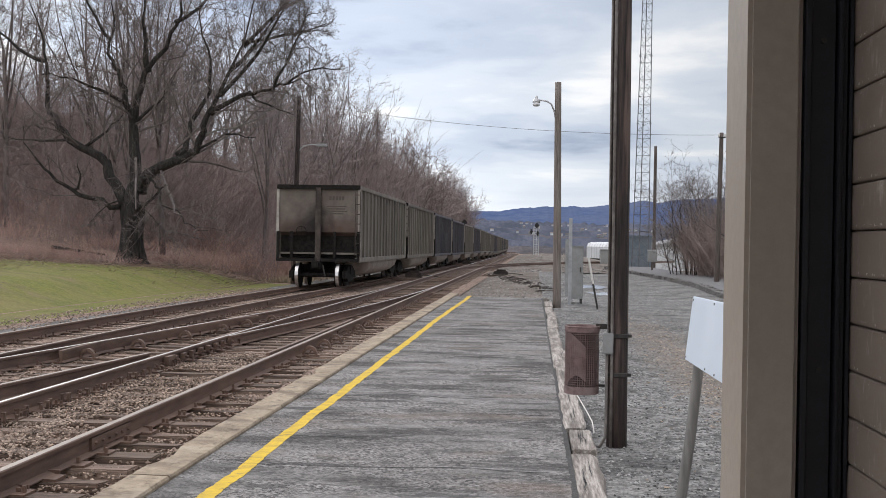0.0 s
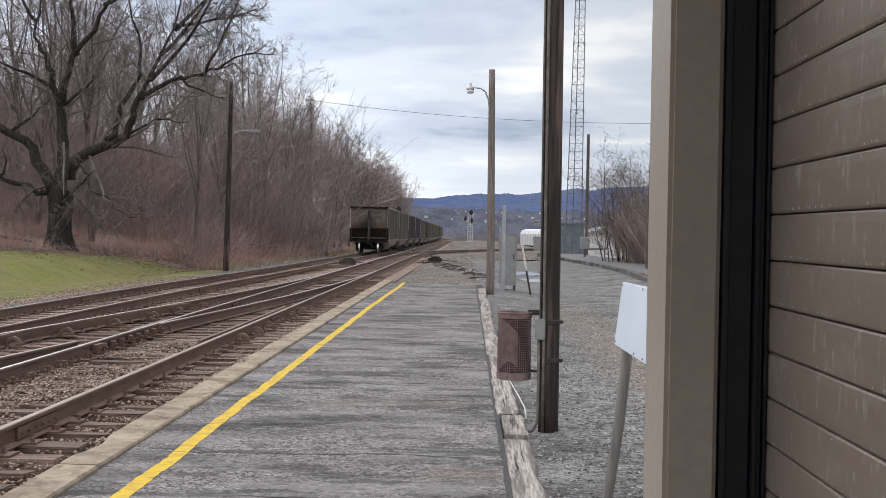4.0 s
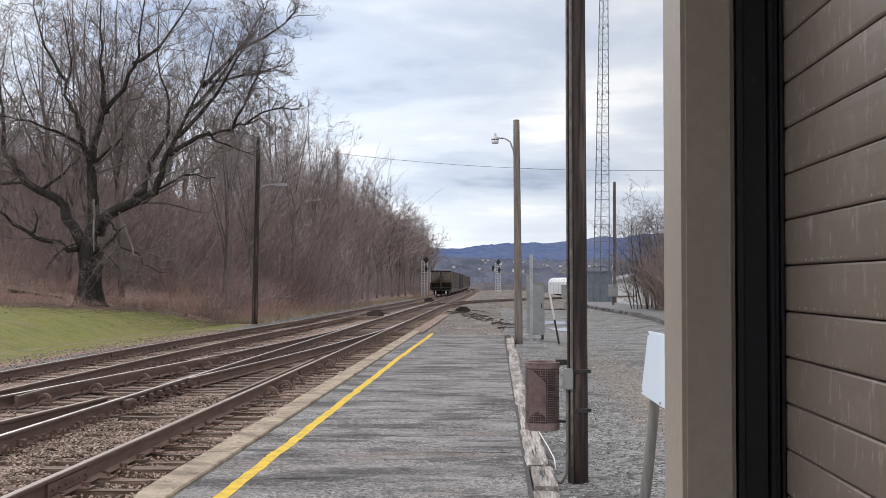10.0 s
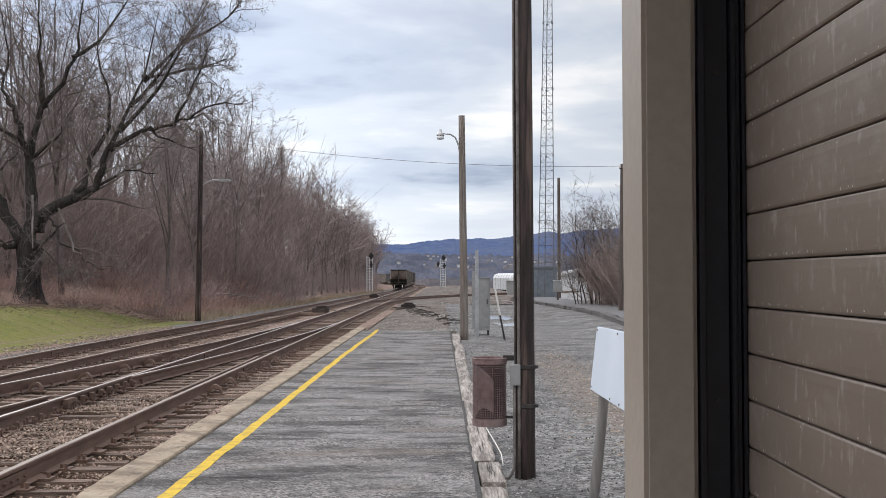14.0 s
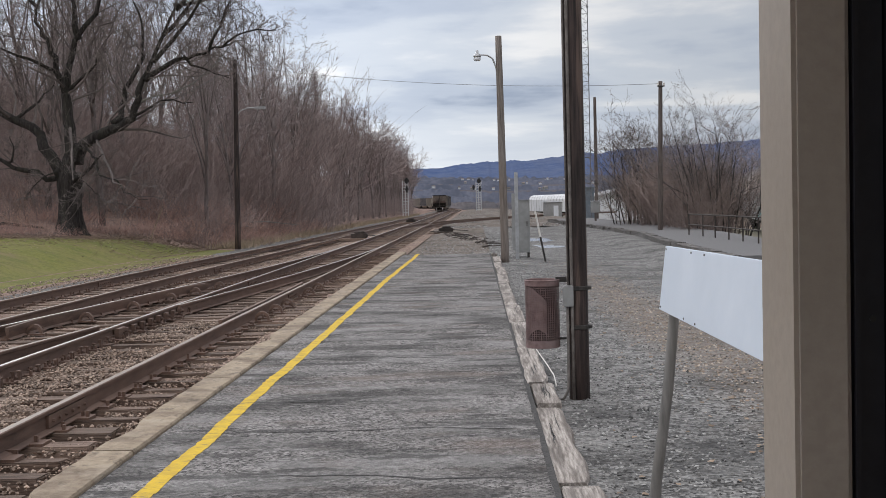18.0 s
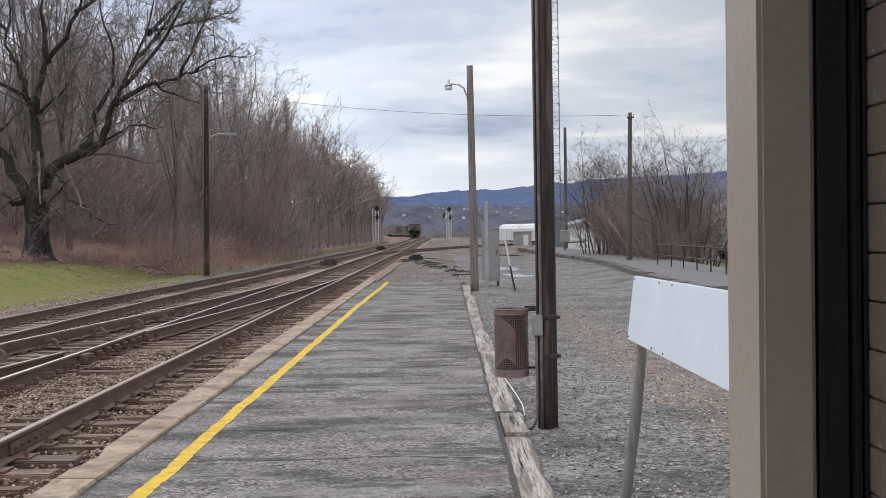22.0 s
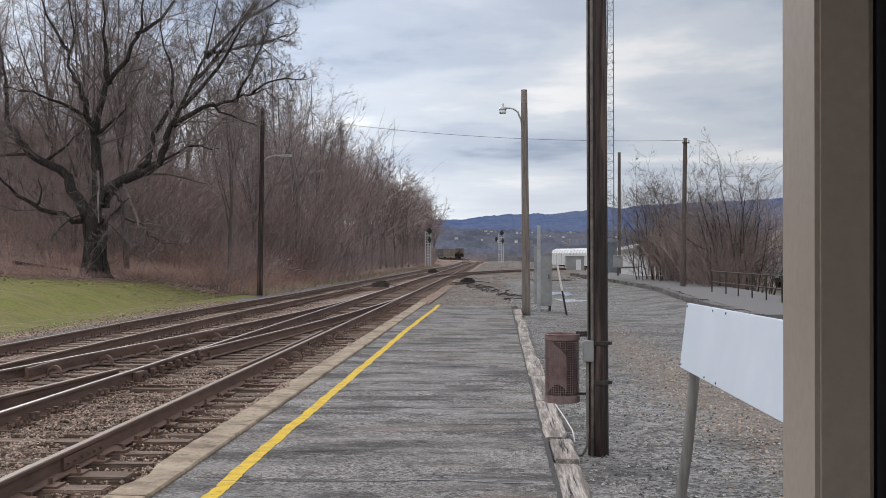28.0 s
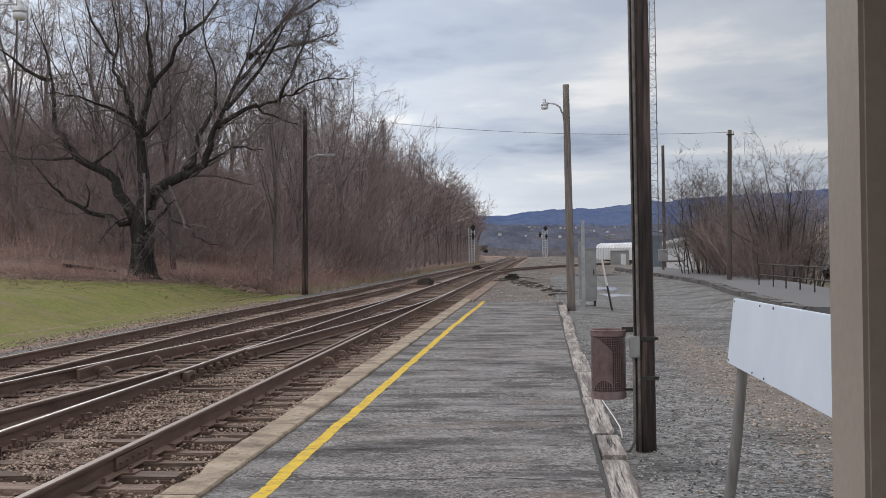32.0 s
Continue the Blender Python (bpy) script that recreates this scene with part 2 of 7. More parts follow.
M_CINDER = mat("grey_cinders", (0.040, 0.038, 0.037), (0.25, 0.24, 0.23), 30, 0.95, bump=1.0, dist=0.03, c=(0.10, 0.088, 0.078), cscale=0.5, camt=0.5, kind="voronoi", c2=(((0.27, 0.265, 0.255), (1.2, 0.5, 1), 0.45, 0.54, 0.66),))
M_STONE = mat("stone", (0.155, 0.116, 0.091), (0.41, 0.325, 0.262), 8, 0.95, bump=0.4, c=(0.20, 0.13, 0.093), cscale=0.8, camt=0.4, island=0.55)
M_GRAVEL = mat("yard_gravel", (0.035, 0.035, 0.034), (0.40, 0.395, 0.38), 34, 0.95, bump=1.0, dist=0.03, c=(0.15, 0.147, 0.14), cscale=0.6, camt=0.35, kind="voronoi",
               c2=(((0.065, 0.064, 0.062), (0.7, 1.1, 1), 0.65, 0.46, 0.62), ((0.33, 0.325, 0.31), (0.8, 1.6, 1), 0.45, 0.52, 0.64), ((0.03, 0.029, 0.029), (6, 8, 8), 0.6, 0.52, 0.62)),
               zones=(((0.235, 0.19, 0.152), (2.55, 15, 0), (0.8, 13, 9), 0.5),))
M_STONY = mat("stony_earth", (0.040, 0.033, 0.028), (0.315, 0.272, 0.232), 22, 0.95, bump=1.0, dist=0.03, c=(0.17, 0.145, 0.122), cscale=0.5, camt=0.5, kind="voronoi", c2=(((0.085, 0.066, 0.053), (0.4, 0.25, 1), 0.7, 0.45, 0.62), ((0.31, 0.29, 0.265), (0.35, 0.3, 1), 0.45, 0.55, 0.68), ((0.06, 0.047, 0.038), (1.6, 1.1, 1), 0.7, 0.52, 0.64)))
M_YSTONE = mat("yard_stone", (0.12, 0.118, 0.113), (0.33, 0.326, 0.315), 9, 0.95, bump=0.3, island=0.75)
M_PALE = mat("pale_brown_stone", (0.26, 0.212, 0.172), (0.44, 0.38, 0.32), 7, 0.95, bump=0.3, island=0.5)
M_LEAF = mat("fallen_leaves", (0.20, 0.145, 0.105), (0.38, 0.30, 0.225), 5, 0.9, bump=0.2, rnd=0.2, island=0.35)
M_RAIL = mat("rusty_rail", (0.088, 0.057, 0.044), (0.160, 0.104, 0.080), 12, 0.7, bump=0.25, c=(0.21, 0.13, 0.095), cscale=1.4, camt=0.45, stretch=(1, 0.2, 1))
M_HEAD = mat("polished_rail_head", (0.50, 0.495, 0.49), (0.66, 0.655, 0.65), 2.5, 0.30, metal=0.95, bump=0, stretch=(1, 0.08, 1))
M_DULL = mat("dull_rail_head", (0.205, 0.165, 0.138), (0.30, 0.252, 0.216), 6, 0.55, metal=0.0, bump=0, stretch=(1, 0.1, 1), spec=0.3)
M_GRASS = mat("lawn_grass", (0.106, 0.121, 0.019), (0.198, 0.193, 0.045), 9, 0.95, bump=0.6, dist=0.03, c=(0.215, 0.170, 0.078), cscale=0.35, camt=0.55, c2=(((0.20, 0.138, 0.092), (0.16, 0.5, 1), 0.75, 0.53, 0.64), ((0.080, 0.108, 0.016), (0.3, 0.9, 1), 0.5, 0.5, 0.64), ((0.055, 0.066, 0.018), (2.2, 2.2, 3), 0.3, 0.5, 0.64)))
M_BLADE = mat("grass_blade", (0.135, 0.142, 0.030), (0.235, 0.222, 0.062), 0.9, 0.9, bump=0, island=0.2)
M_DRY = mat("dry_grass", (0.24, 0.19, 0.135), (0.40, 0.33, 0.235), 5, 0.95, bump=0.2)
M_LITTER = mat("leaf_litter", (0.12, 0.079, 0.064), (0.36, 0.25, 0.20), 7, 0.95, bump=0.8, dist=0.1, c=(0.23, 0.144, 0.113), cscale=0.3, camt=0.6, c2=(((0.085, 0.061, 0.05), (0.8, 0.8, 0.8), 0.6, 0.52, 0.66), ((0.38, 0.29, 0.235), (3, 3, 3), 0.5, 0.55, 0.66)))
# distance haze is mixed into the greys of the far rises
M_FARHILL = mat("hazy_wooded_rise", (0.085, 0.080, 0.086), (0.15, 0.138, 0.142), 0.5, 1.0, bump=0, spec=0, c=(0.07, 0.072, 0.080), cscale=0.05, camt=0.8, stretch=(1, 0.3, 0.5))
# far ground, greyed like the woods: distance haze put into its colour
M_FARFLOOR = mat("hazy_wood_floor", (0.095, 0.09, 0.10), (0.13, 0.123, 0.133), 0.05, 1.0, bump=0, spec=0)
M_EARTH = mat("field_earth", (0.12, 0.10, 0.075), (0.20, 0.175, 0.13), 0.4, 0.95, bump=0.3, dist=0.2, c=(0.11, 0.11, 0.07), cscale=0.03, camt=0.7)
# the ridge's blue is distance haze put straight into its base colour
M_RIDGE = mat("hazy_wooded_ridge", (0.060, 0.090, 0.182), (0.098, 0.130, 0.220), 0.05, 1.0, bump=0, c=(0.122, 0.142, 0.20), cscale=0.006, camt=0.5, stretch=(1, 1, 3), spec=0)
# bluer copy for the rises farther back, with more haze in its colour
M_FARWOOD = mat("far_hazy_wood", (0.085, 0.096, 0.128), (0.135, 0.142, 0.175), 0.3, 1.0, bump=0, spec=0, c=(0.065, 0.074, 0.098), cscale=0.03, camt=0.8, stretch=(1, 0.3, 0.5))
M_BARK = mat("dark_bark", (0.007, 0.006, 0.0055), (0.066, 0.057, 0.052), 3, 0.95, bump=1.0, dist=0.2, c=(0.060, 0.060, 0.044), cscale=0.7, camt=0.4, stretch=(5, 5, 0.8))
M_TWIG = mat("bare_twigs", (0.108, 0.093, 0.088), (0.210, 0.182, 0.172), 1.2, 0.95, bump=0, spec=0.1)
M_FTRUNK = mat("forest_trunk", (0.10, 0.085, 0.081), (0.20, 0.172, 0.163), 4, 0.95, bump=0.3, stretch=(2, 2, 0.4), rnd=0.25, spec=0.1)
M_FTWIG = mat("forest_twigs", (0.21, 0.178, 0.172), (0.33, 0.285, 0.273), 0.35, 0.95, bump=0, rnd=0.22, spec=0.1)
M_BRUSH = mat("brush_stems", (0.245, 0.192, 0.179), (0.375, 0.302, 0.280), 0.5, 0.95, bump=0, rnd=0.22, spec=0.1)
# brush tone darkened in colour to offset bright open-sky light on the far wood
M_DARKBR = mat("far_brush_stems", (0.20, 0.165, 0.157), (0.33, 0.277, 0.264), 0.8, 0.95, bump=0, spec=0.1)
M_STEM = mat("dark_brush_stem", (0.19, 0.150, 0.140), (0.30, 0.243, 0.226), 0.6, 0.95, bump=0, rnd=0.15, spec=0.1)
M_REDBR = mat("red_brush_stems", (0.31, 0.195, 0.165), (0.47, 0.325, 0.275), 0.8, 0.95, bump=0, rnd=0.2, spec=0.1)
M_TANBR = mat("tan_brush_stems", (0.175, 0.135, 0.118), (0.30, 0.24, 0.213), 0.8, 0.95, bump=0, rnd=0.2, spec=0.1)
M_POLE = mat("creosoted_pole", (0.007, 0.005, 0.0048), (0.062, 0.043, 0.038), 6, 0.7, bump=0.9, dist=0.015, c=(0.17, 0.118, 0.094), cscale=1.9, camt=0.65, stretch=(6, 6, 0.35), clo=0.54, chi=0.62)
M_POLE2 = mat("grey_brown_pole", (0.060, 0.050, 0.045), (0.165, 0.142, 0.128), 6, 0.88, bump=0.6, dist=0.01, c=(0.075, 0.055, 0.046), cscale=0.5, camt=0.6, stretch=(6, 6, 0.3))
M_POLE3 = mat("grey_weathered_pole", (0.10, 0.085, 0.075), (0.27, 0.24, 0.215), 6, 0.88, bump=0.6, dist=0.01, c=(0.14, 0.105, 0.085), cscale=0.5, camt=0.5, stretch=(6, 6, 0.3))
M_GALV = mat("galvanised_steel", (0.38, 0.39, 0.40), (0.52, 0.53, 0.54), 9, 0.45, metal=0.7, bump=0.1, c=(0.30, 0.30, 0.30), cscale=1.5)
M_GREYP = mat("grey_paint", (0.25, 0.255, 0.25), (0.33, 0.335, 0.33), 7, 0.6, bump=0.1, c=(0.20, 0.20, 0.19), cscale=1.3, camt=0.5)
M_PIPE = mat("dull_grey_conduit", (0.10, 0.09, 0.082), (0.21, 0.195, 0.18), 12, 0.6, bump=0.15, c=(0.08, 0.06, 0.05), cscale=2)
M_WHITE = mat("white_panel", (0.625, 0.695, 0.78), (0.69, 0.755, 0.835), 2.5, 0.55, bump=0.05, c=(0.57, 0.635, 0.715), cscale=0.9, camt=0.5)
M_POST = mat("weathered_post", (0.15, 0.145, 0.135), (0.27, 0.26, 0.245), 8, 0.85, bump=0.4, dist=0.006, stretch=(5, 5, 0.5), c=(0.13, 0.12, 0.105), cscale=2)
M_RUSTY = mat("rusty_red_metal", (0.13, 0.082, 0.078), (0.23, 0.155, 0.147), 18, 0.75, bump=0.3, dist=0.004, c=(0.24, 0.19, 0.185), cscale=4, camt=0.6)
M_CREAM = mat("cream_steel_paint", (0.362, 0.311, 0.260), (0.408, 0.355, 0.299), 60, 0.5, bump=0.08, bscale=220, dist=0.002, c=(0.315, 0.272, 0.225), cscale=3, camt=0.4)
M_SHUT = mat("brown_shutter_paint", (0.188, 0.147, 0.120), (0.232, 0.185, 0.152), 10, 0.5, bump=0.12, bscale=40, dist=0.003, c=(0.165, 0.131, 0.106), cscale=5, camt=0.6, stretch=(1, 0.6, 2), c2=(((0.30, 0.26, 0.22), (2, 9, 14), 0.4, 0.55, 0.70), ((0.34, 0.305, 0.265), (3, 60, 25), 0.5, 0.58, 0.68), ((0.42, 0.37, 0.33), (4, 38, 14), 0.55, 0.60, 0.68)))
M_CHIP = mat("bare_chips", (0.50, 0.47, 0.42), (0.66, 0.63, 0.58), 60, 0.7, bump=0.2)
M_BLACK = mat("black_guide", (0.008, 0.009, 0.013), (0.014, 0.015, 0.02), 30, 0.32, bump=0.05, spec=0.5)
M_IRON = mat("black_iron", (0.02, 0.019, 0.018), (0.05, 0.045, 0.04), 14, 0.6, bump=0.2)
M_FENCE = mat("rusty_brown_rail", (0.022, 0.017, 0.015), (0.055, 0.042, 0.035), 14, 0.7, bump=0.2)
M_CAR = mat("weathered_car_side", (0.150, 0.139, 0.118), (0.225, 0.209, 0.178), 2.2, 0.75, bump=0.2, c=(0.12, 0.098, 0.08), cscale=0.8, camt=0.6, stretch=(1, 1, 0.25), rnd=0.2)
M_CARDK = mat("dark_car_side", (0.062, 0.062, 0.072), (0.105, 0.103, 0.115), 2.2, 0.7, bump=0.2, c=(0.095, 0.078, 0.070), cscale=0.8, camt=0.5, stretch=(1, 1, 0.25), rnd=0.25)
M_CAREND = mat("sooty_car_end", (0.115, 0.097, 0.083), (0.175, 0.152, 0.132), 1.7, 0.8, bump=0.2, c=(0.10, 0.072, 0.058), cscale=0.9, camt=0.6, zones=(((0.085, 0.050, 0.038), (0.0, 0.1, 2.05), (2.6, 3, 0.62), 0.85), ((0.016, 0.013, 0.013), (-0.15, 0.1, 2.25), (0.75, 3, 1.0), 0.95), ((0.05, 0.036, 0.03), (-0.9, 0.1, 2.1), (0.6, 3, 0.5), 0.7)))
M_SOOT = mat("sooty_steel", (0.035, 0.027, 0.023), (0.085, 0.068, 0.058), 4, 0.8, bump=0.2, c=(0.018, 0.015, 0.014), cscale=1.2, camt=0.8)
M_TUB = mat("scuffed_tub", (0.30, 0.27, 0.24), (0.44, 0.41, 0.37), 3, 0.7, bump=0.2, c=(0.16, 0.125, 0.10), cscale=1)
M_TRUCK = mat("oily_truck", (0.007, 0.0065, 0.006), (0.024, 0.021, 0.019), 8, 0.8, bump=0.3, spec=0.15)
M_WHEEL = mat("worn_wheel", (0.50, 0.49, 0.48), (0.65, 0.64, 0.63), 9, 0.3, metal=0.9, bump=0)
M_MARK = mat("car_lettering", (0.07, 0.06, 0.05), (0.10, 0.085, 0.07), 20, 0.8, bump=0)
M_MAST = mat("weathered_mast_steel", (0.10, 0.105, 0.115), (0.20, 0.205, 0.215), 3, 0.6, metal=0.2, bump=0.1)
M_WIRE = mat("cable", (0.10, 0.10, 0.105), (0.16, 0.16, 0.165), 5, 0.6, bump=0)
M_SAND = mat("sand_pile", (0.165, 0.130, 0.103), (0.235, 0.190, 0.153), 0.8, 0.95, bump=0.4, dist=0.1, c=(0.14, 0.11, 0.088), cscale=0.12)
M_SALT = mat("grey_heap", (0.19, 0.185, 0.178), (0.27, 0.262, 0.25), 0.8, 0.95, bump=0.4, dist=0.1)
M_BLUE = mat("blue_grey_sheet", (0.13, 0.16, 0.19), (0.18, 0.21, 0.24), 3, 0.6, bump=0.1)
M_TEAL = mat("teal_spray", (0.10, 0.34, 0.36), (0.20, 0.48, 0.50), 5, 0.7, bump=0)
M_WHITEB = mat("white_sheet_wall", (0.62, 0.64, 0.66), (0.72, 0.74, 0.76), 0.8, 0.6, bump=0.1, c=(0.5, 0.51, 0.52), cscale=0.2)
M_ROOFH = mat("house_roof", (0.10, 0.09, 0.09), (0.20, 0.17, 0.16), 0.5, 0.8, bump=0, rnd=0.4)
M_PLASTW = mat("lamp_glass", (0.62, 0.64, 0.66), (0.74, 0.75, 0.77), 8, 0.25, bump=0)
M_PVC = mat("white_conduit", (0.55, 0.53, 0.50), (0.68, 0.66, 0.62), 12, 0.6, bump=0.1)
M_WATER = mat("puddle", (0.09, 0.09, 0.088), (0.14, 0.138, 0.135), 3, 0.08, bump=0, spec=0.7)
M_PATH = mat("worn_path_asphalt", (0.085, 0.085, 0.087), (0.185, 0.184, 0.184), 30, 0.9, bump=0.4, dist=0.01, c=(0.14, 0.138, 0.137), cscale=0.5)
M_BRICKW = mat("unseen_station_wall", (0.22, 0.17, 0.14), (0.30, 0.24, 0.20), 12, 0.85, bump=0.2)
M_SOFFIT = mat("soffit_board", (0.30, 0.27, 0.23), (0.36, 0.33, 0.28), 12, 0.8, bump=0.1)
M_SIGH = mat("signal_black", (0.015, 0.015, 0.016), (0.03, 0.03, 0.03), 9, 0.6, bump=0)
M_ALUM = mat("silver_signal_paint", (0.50, 0.51, 0.52), (0.62, 0.63, 0.64), 6, 0.5, metal=0.3, bump=0)

# ---------- mesh helpers ----------


class Sh:
    """Gathers simple shapes into one mesh."""

    def __init__(self):
        self.v, self.f, self.m = [], [], []

    def face(self, idx, m=0):
        self.f.append(idx)
        self.m.append(m)

    def box(self, x0, x1, y0, y1, z0, z1, m=0, jit=0.0, rng=None):
        b = len(self.v)
        for z in (z0, z1):
            for x, y in ((x0, y0), (x1, y0), (x1, y1), (x0, y1)):
                j = [rng.uniform(-jit, jit) for _ in range(3)] if jit else (0, 0, 0)
                self.v.append((x + j[0], y + j[1], z + j[2]))
        for q in ((0, 3, 2, 1), (4, 5, 6, 7), (0, 1, 5, 4), (1, 2, 6, 5), (2, 3, 7, 6), (3, 0, 4, 7)):
            self.face([b + i for i in q], m)
        return self

    def tube(self, pts, rad, sides=8, m=0, cap=True):
        """A tapered tube along pts; rad: one radius or one for each point."""
        pts = [Vector(p) for p in pts]
        rad = rad if isinstance(rad, (list, tuple)) else [rad] * len(pts)
        b, up = len(self.v), None
        for i, p in enumerate(pts):
            d = (pts[min(i + 1, len(pts) - 1)] - pts[max(i - 1, 0)]).normalized()
            if up is None or abs(up.dot(d)) > 0.95:
                up = Vector((0, 0, 1)) if abs(d.z) < 0.9 else Vector((1, 0, 0))
            s = d.cross(up).normalized()
            u = s.cross(d)
            up = u
            for k in range(sides):
                a = 2 * math.pi * k / sides
                self.v.append(tuple(p + (s * math.cos(a) + u * math.sin(a)) * rad[i]))
        for i in range(len(pts) - 1):
            for k in range(sides):
                k2 = (k + 1) % sides
                self.face([b + i * sides + k, b + i * sides + k2, b + (i + 1) * sides + k2, b + (i + 1) * sides + k], m)
        if cap:
            self.face([b + k for k in range(sides)][::-1], m)
            self.face([b + (len(pts) - 1) * sides + k for k in range(sides)], m)
        return self

    def sweep(self, profile, path, m=0, top=None, mtop=1, cap=True):
        """A closed profile of (across, up) drawn along a path of (x, y, z); faces listed in top get the material mtop."""
        n, b = len(profile), len(self.v)
        path = [Vector(p) for p in path]
        for i, p in enumerate(path):
            d = path[min(i + 1, len(path) - 1)] - path[max(i - 1, 0)]
            d.z = 0
            d.normalize()
            s = Vector((d.y, -d.x, 0))
            for a, u in profile:
                self.v.append(tuple(p + s * a + Vector((0, 0, u))))
        for i in range(len(path) - 1):
            for k in range(n):
                k2 = (k + 1) % n
                self.face([b + i * n + k, b + i * n + k2, b + (i + 1) * n + k2, b + (i + 1) * n + k], mtop if top and k in top else m)
        if cap:
            self.face([b + k for k in range(n)][::-1], m)
            self.face([b + (len(path) - 1) * n + k for k in range(n)], m)
        return self

    def lathe(self, prof, sides=16, c=(0, 0, 0), m=0):
        """A profile of (radius, z) turned about an upright axis at c."""
        b = len(self.v)
        for r, z in prof:
            for k in range(sides):
                a = 2 * math.pi * k / sides
                self.v.append((c[0] + r * math.cos(a), c[1] + r * math.sin(a), c[2] + z))
        for i in range(len(prof) - 1):
            for k in range(sides):
                k2 = (k + 1) % sides
                self.face([b + i * sides + k, b + i * sides + k2, b + (i + 1) * sides + k2, b + (i + 1) * sides + k], m)
        self.face([b + k for k in range(sides)][::-1], m)
        self.face([b + (len(prof) - 1) * sides + k for k in range(sides)], m)
        return self

    def data(self, name, mats, bevel=0.0, smooth=False):
        me = bpy.data.meshes.new(name)
        me.from_pydata(self.v, [], self.f)
        for mm in mats if isinstance(mats, (list, tuple)) else [mats]:
            me.materials.append(mm)
        me.polygons.foreach_set("material_index", self.m)
        if bevel:
            bm = bmesh.new()
            bm.from_mesh(me)
            bmesh.ops.bevel(bm, geom=[e for e in bm.edges if e.is_manifold and e.calc_face_angle(0) > 0.6], offset=bevel, segments=2, affect="EDGES", clamp_overlap=True)
            bm.to_mesh(me)
            bm.free()
        if smooth:
            me.polygons.foreach_set("use_smooth", [True] * len(me.polygons))
        me.update()
        return me


def thing(name, label, category, group="", kind="", at=(0, 0, 0)):
    ob = new(name)
    ob.empty_display_size = 0.1
    ob.location = at
    return tagged(ob, label, category, group, kind)


def part(name, data, parent, label="", at=None, turn=None):
    ob = new(name, data)
    ob.parent = parent
    if at is not None:
        ob.matrix_basis = pose(*at, *(turn or (0, 0, 0)))
    if label:
        ob["label"] = label
    return ob


def solid(name, data, label, category, group="", kind="", at=None):
    ob = new(name, data)
    if at is not None:
        ob.location = at
    return tagged(ob, label, category, group, kind)


def smooth(v, a, b):
    t = min(1.0, max(0.0, (v - a) / (b - a)))
    return t * t * (3 - 2 * t)

# ---------- ground ----------
def curve_x(y, x0):
    """The main tracks: straight, then a long bend to the left."""
    return x0 - 0.85 * smooth(y, 230, 290) - max(0.0, y - 325.0) ** 2 / 1030.0


def dip(y):
    """The line falls a little before the bend."""
    return -0.6 * smooth(y, 195, 265)


def dip_main(y):
    """The main track falls earlier than the one by the platform."""
    return -0.12 * smooth(y, 26, 56) - 0.18 * smooth(y, 50, 125) - 0.3 * smooth(y, 125, 200)


def dip_at(x, y):
    f = smooth(x, -6.7, -5.3)
    return dip_main(y) * (1 - f) + dip(y) * f


def ground_z(x, y):
    z = -0.42 + dip_at(x, y)
    bank = curve_x(y, -13.5) - x
    if bank > 0:
        wood = smooth(y, 50, 74)
        lawn = 0.30 + min(bank + 2.0, 25) * 0.095
        rise = 0.25 + min(bank, 75) * 0.345 * (0.55 + 0.45 * smooth(bank, 0, 14))
        z += (lawn * (1 - wood) + rise * wood) * smooth(bank, -0.5, 2.5)
        z += 0.5 * noise.noise((x * 0.09, y * 0.09, 0)) * wood * smooth(bank, 2, 12)
    if x > 9.0:
        z -= 0.95 * smooth(x, 9.5, 13.0) + 0.5 * smooth(y, 120, 260)
    z -= 1.6 * smooth(y, 330, 520) * smooth(x, -40, 0)
    z += 30.0 * smooth(y, 650, 1500)
    return z


def grid_mesh(name, xs, ys, fz, mats, pick=None):
    s = Sh()
    for y in ys:
        for x in xs:
            s.v.append((x, y, fz(x, y)))
    n = len(xs)
    for j in range(len(ys) - 1):
        for i in range(n - 1):
            s.face([j * n + i, j * n + i + 1, (j + 1) * n + i + 1, (j + 1) * n + i], pick(0.5 * (xs[i] + xs[i + 1]), 0.5 * (ys[j] + ys[j + 1])) if pick else 0)
    me = s.data(name, mats)
    me.polygons.foreach_set("use_smooth", [True] * len(me.polygons))
    return me


def spread(*runs):
    out = []
    for a, b, step in runs:
        v = a
        while v < b - 1e-6:
            out.append(round(v, 3))
            v += step
    out.append(runs[-1][1])
    return out


gx = spread((-2500, -400, 300), (-400, -90, 31), (-90, -40, 5), (-40, -9, 1.55), (-9, 20, 1.45), (20, 80, 10), (80, 400, 40), (400, 2500, 300))
gy = spread((-400, -40, 90), (-40, 20, 6), (20, 110, 2.5), (110, 360, 10), (360, 900, 45), (900, 4000, 300))
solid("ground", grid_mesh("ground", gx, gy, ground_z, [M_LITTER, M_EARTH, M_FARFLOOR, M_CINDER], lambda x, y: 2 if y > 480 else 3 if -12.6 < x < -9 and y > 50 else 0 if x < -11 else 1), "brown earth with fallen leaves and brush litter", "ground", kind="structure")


def ridge_z(x):
    return 84 + 0.062 * x + 7 * noise.noise((x * 0.002, 3.3, 0)) + 3.0 * noise.noise((x * 0.011, 1.3, 0)) + 1.6 * noise.noise((x * 0.05, 7.7, 0)) + 1.3 * noise.noise((x * 0.16, 2.2, 0)) + 1.6 * abs(noise.noise((x * 0.31, 5.2, 0))) + 1.0 * noise.noise((x * 0.9, 3.2, 0))


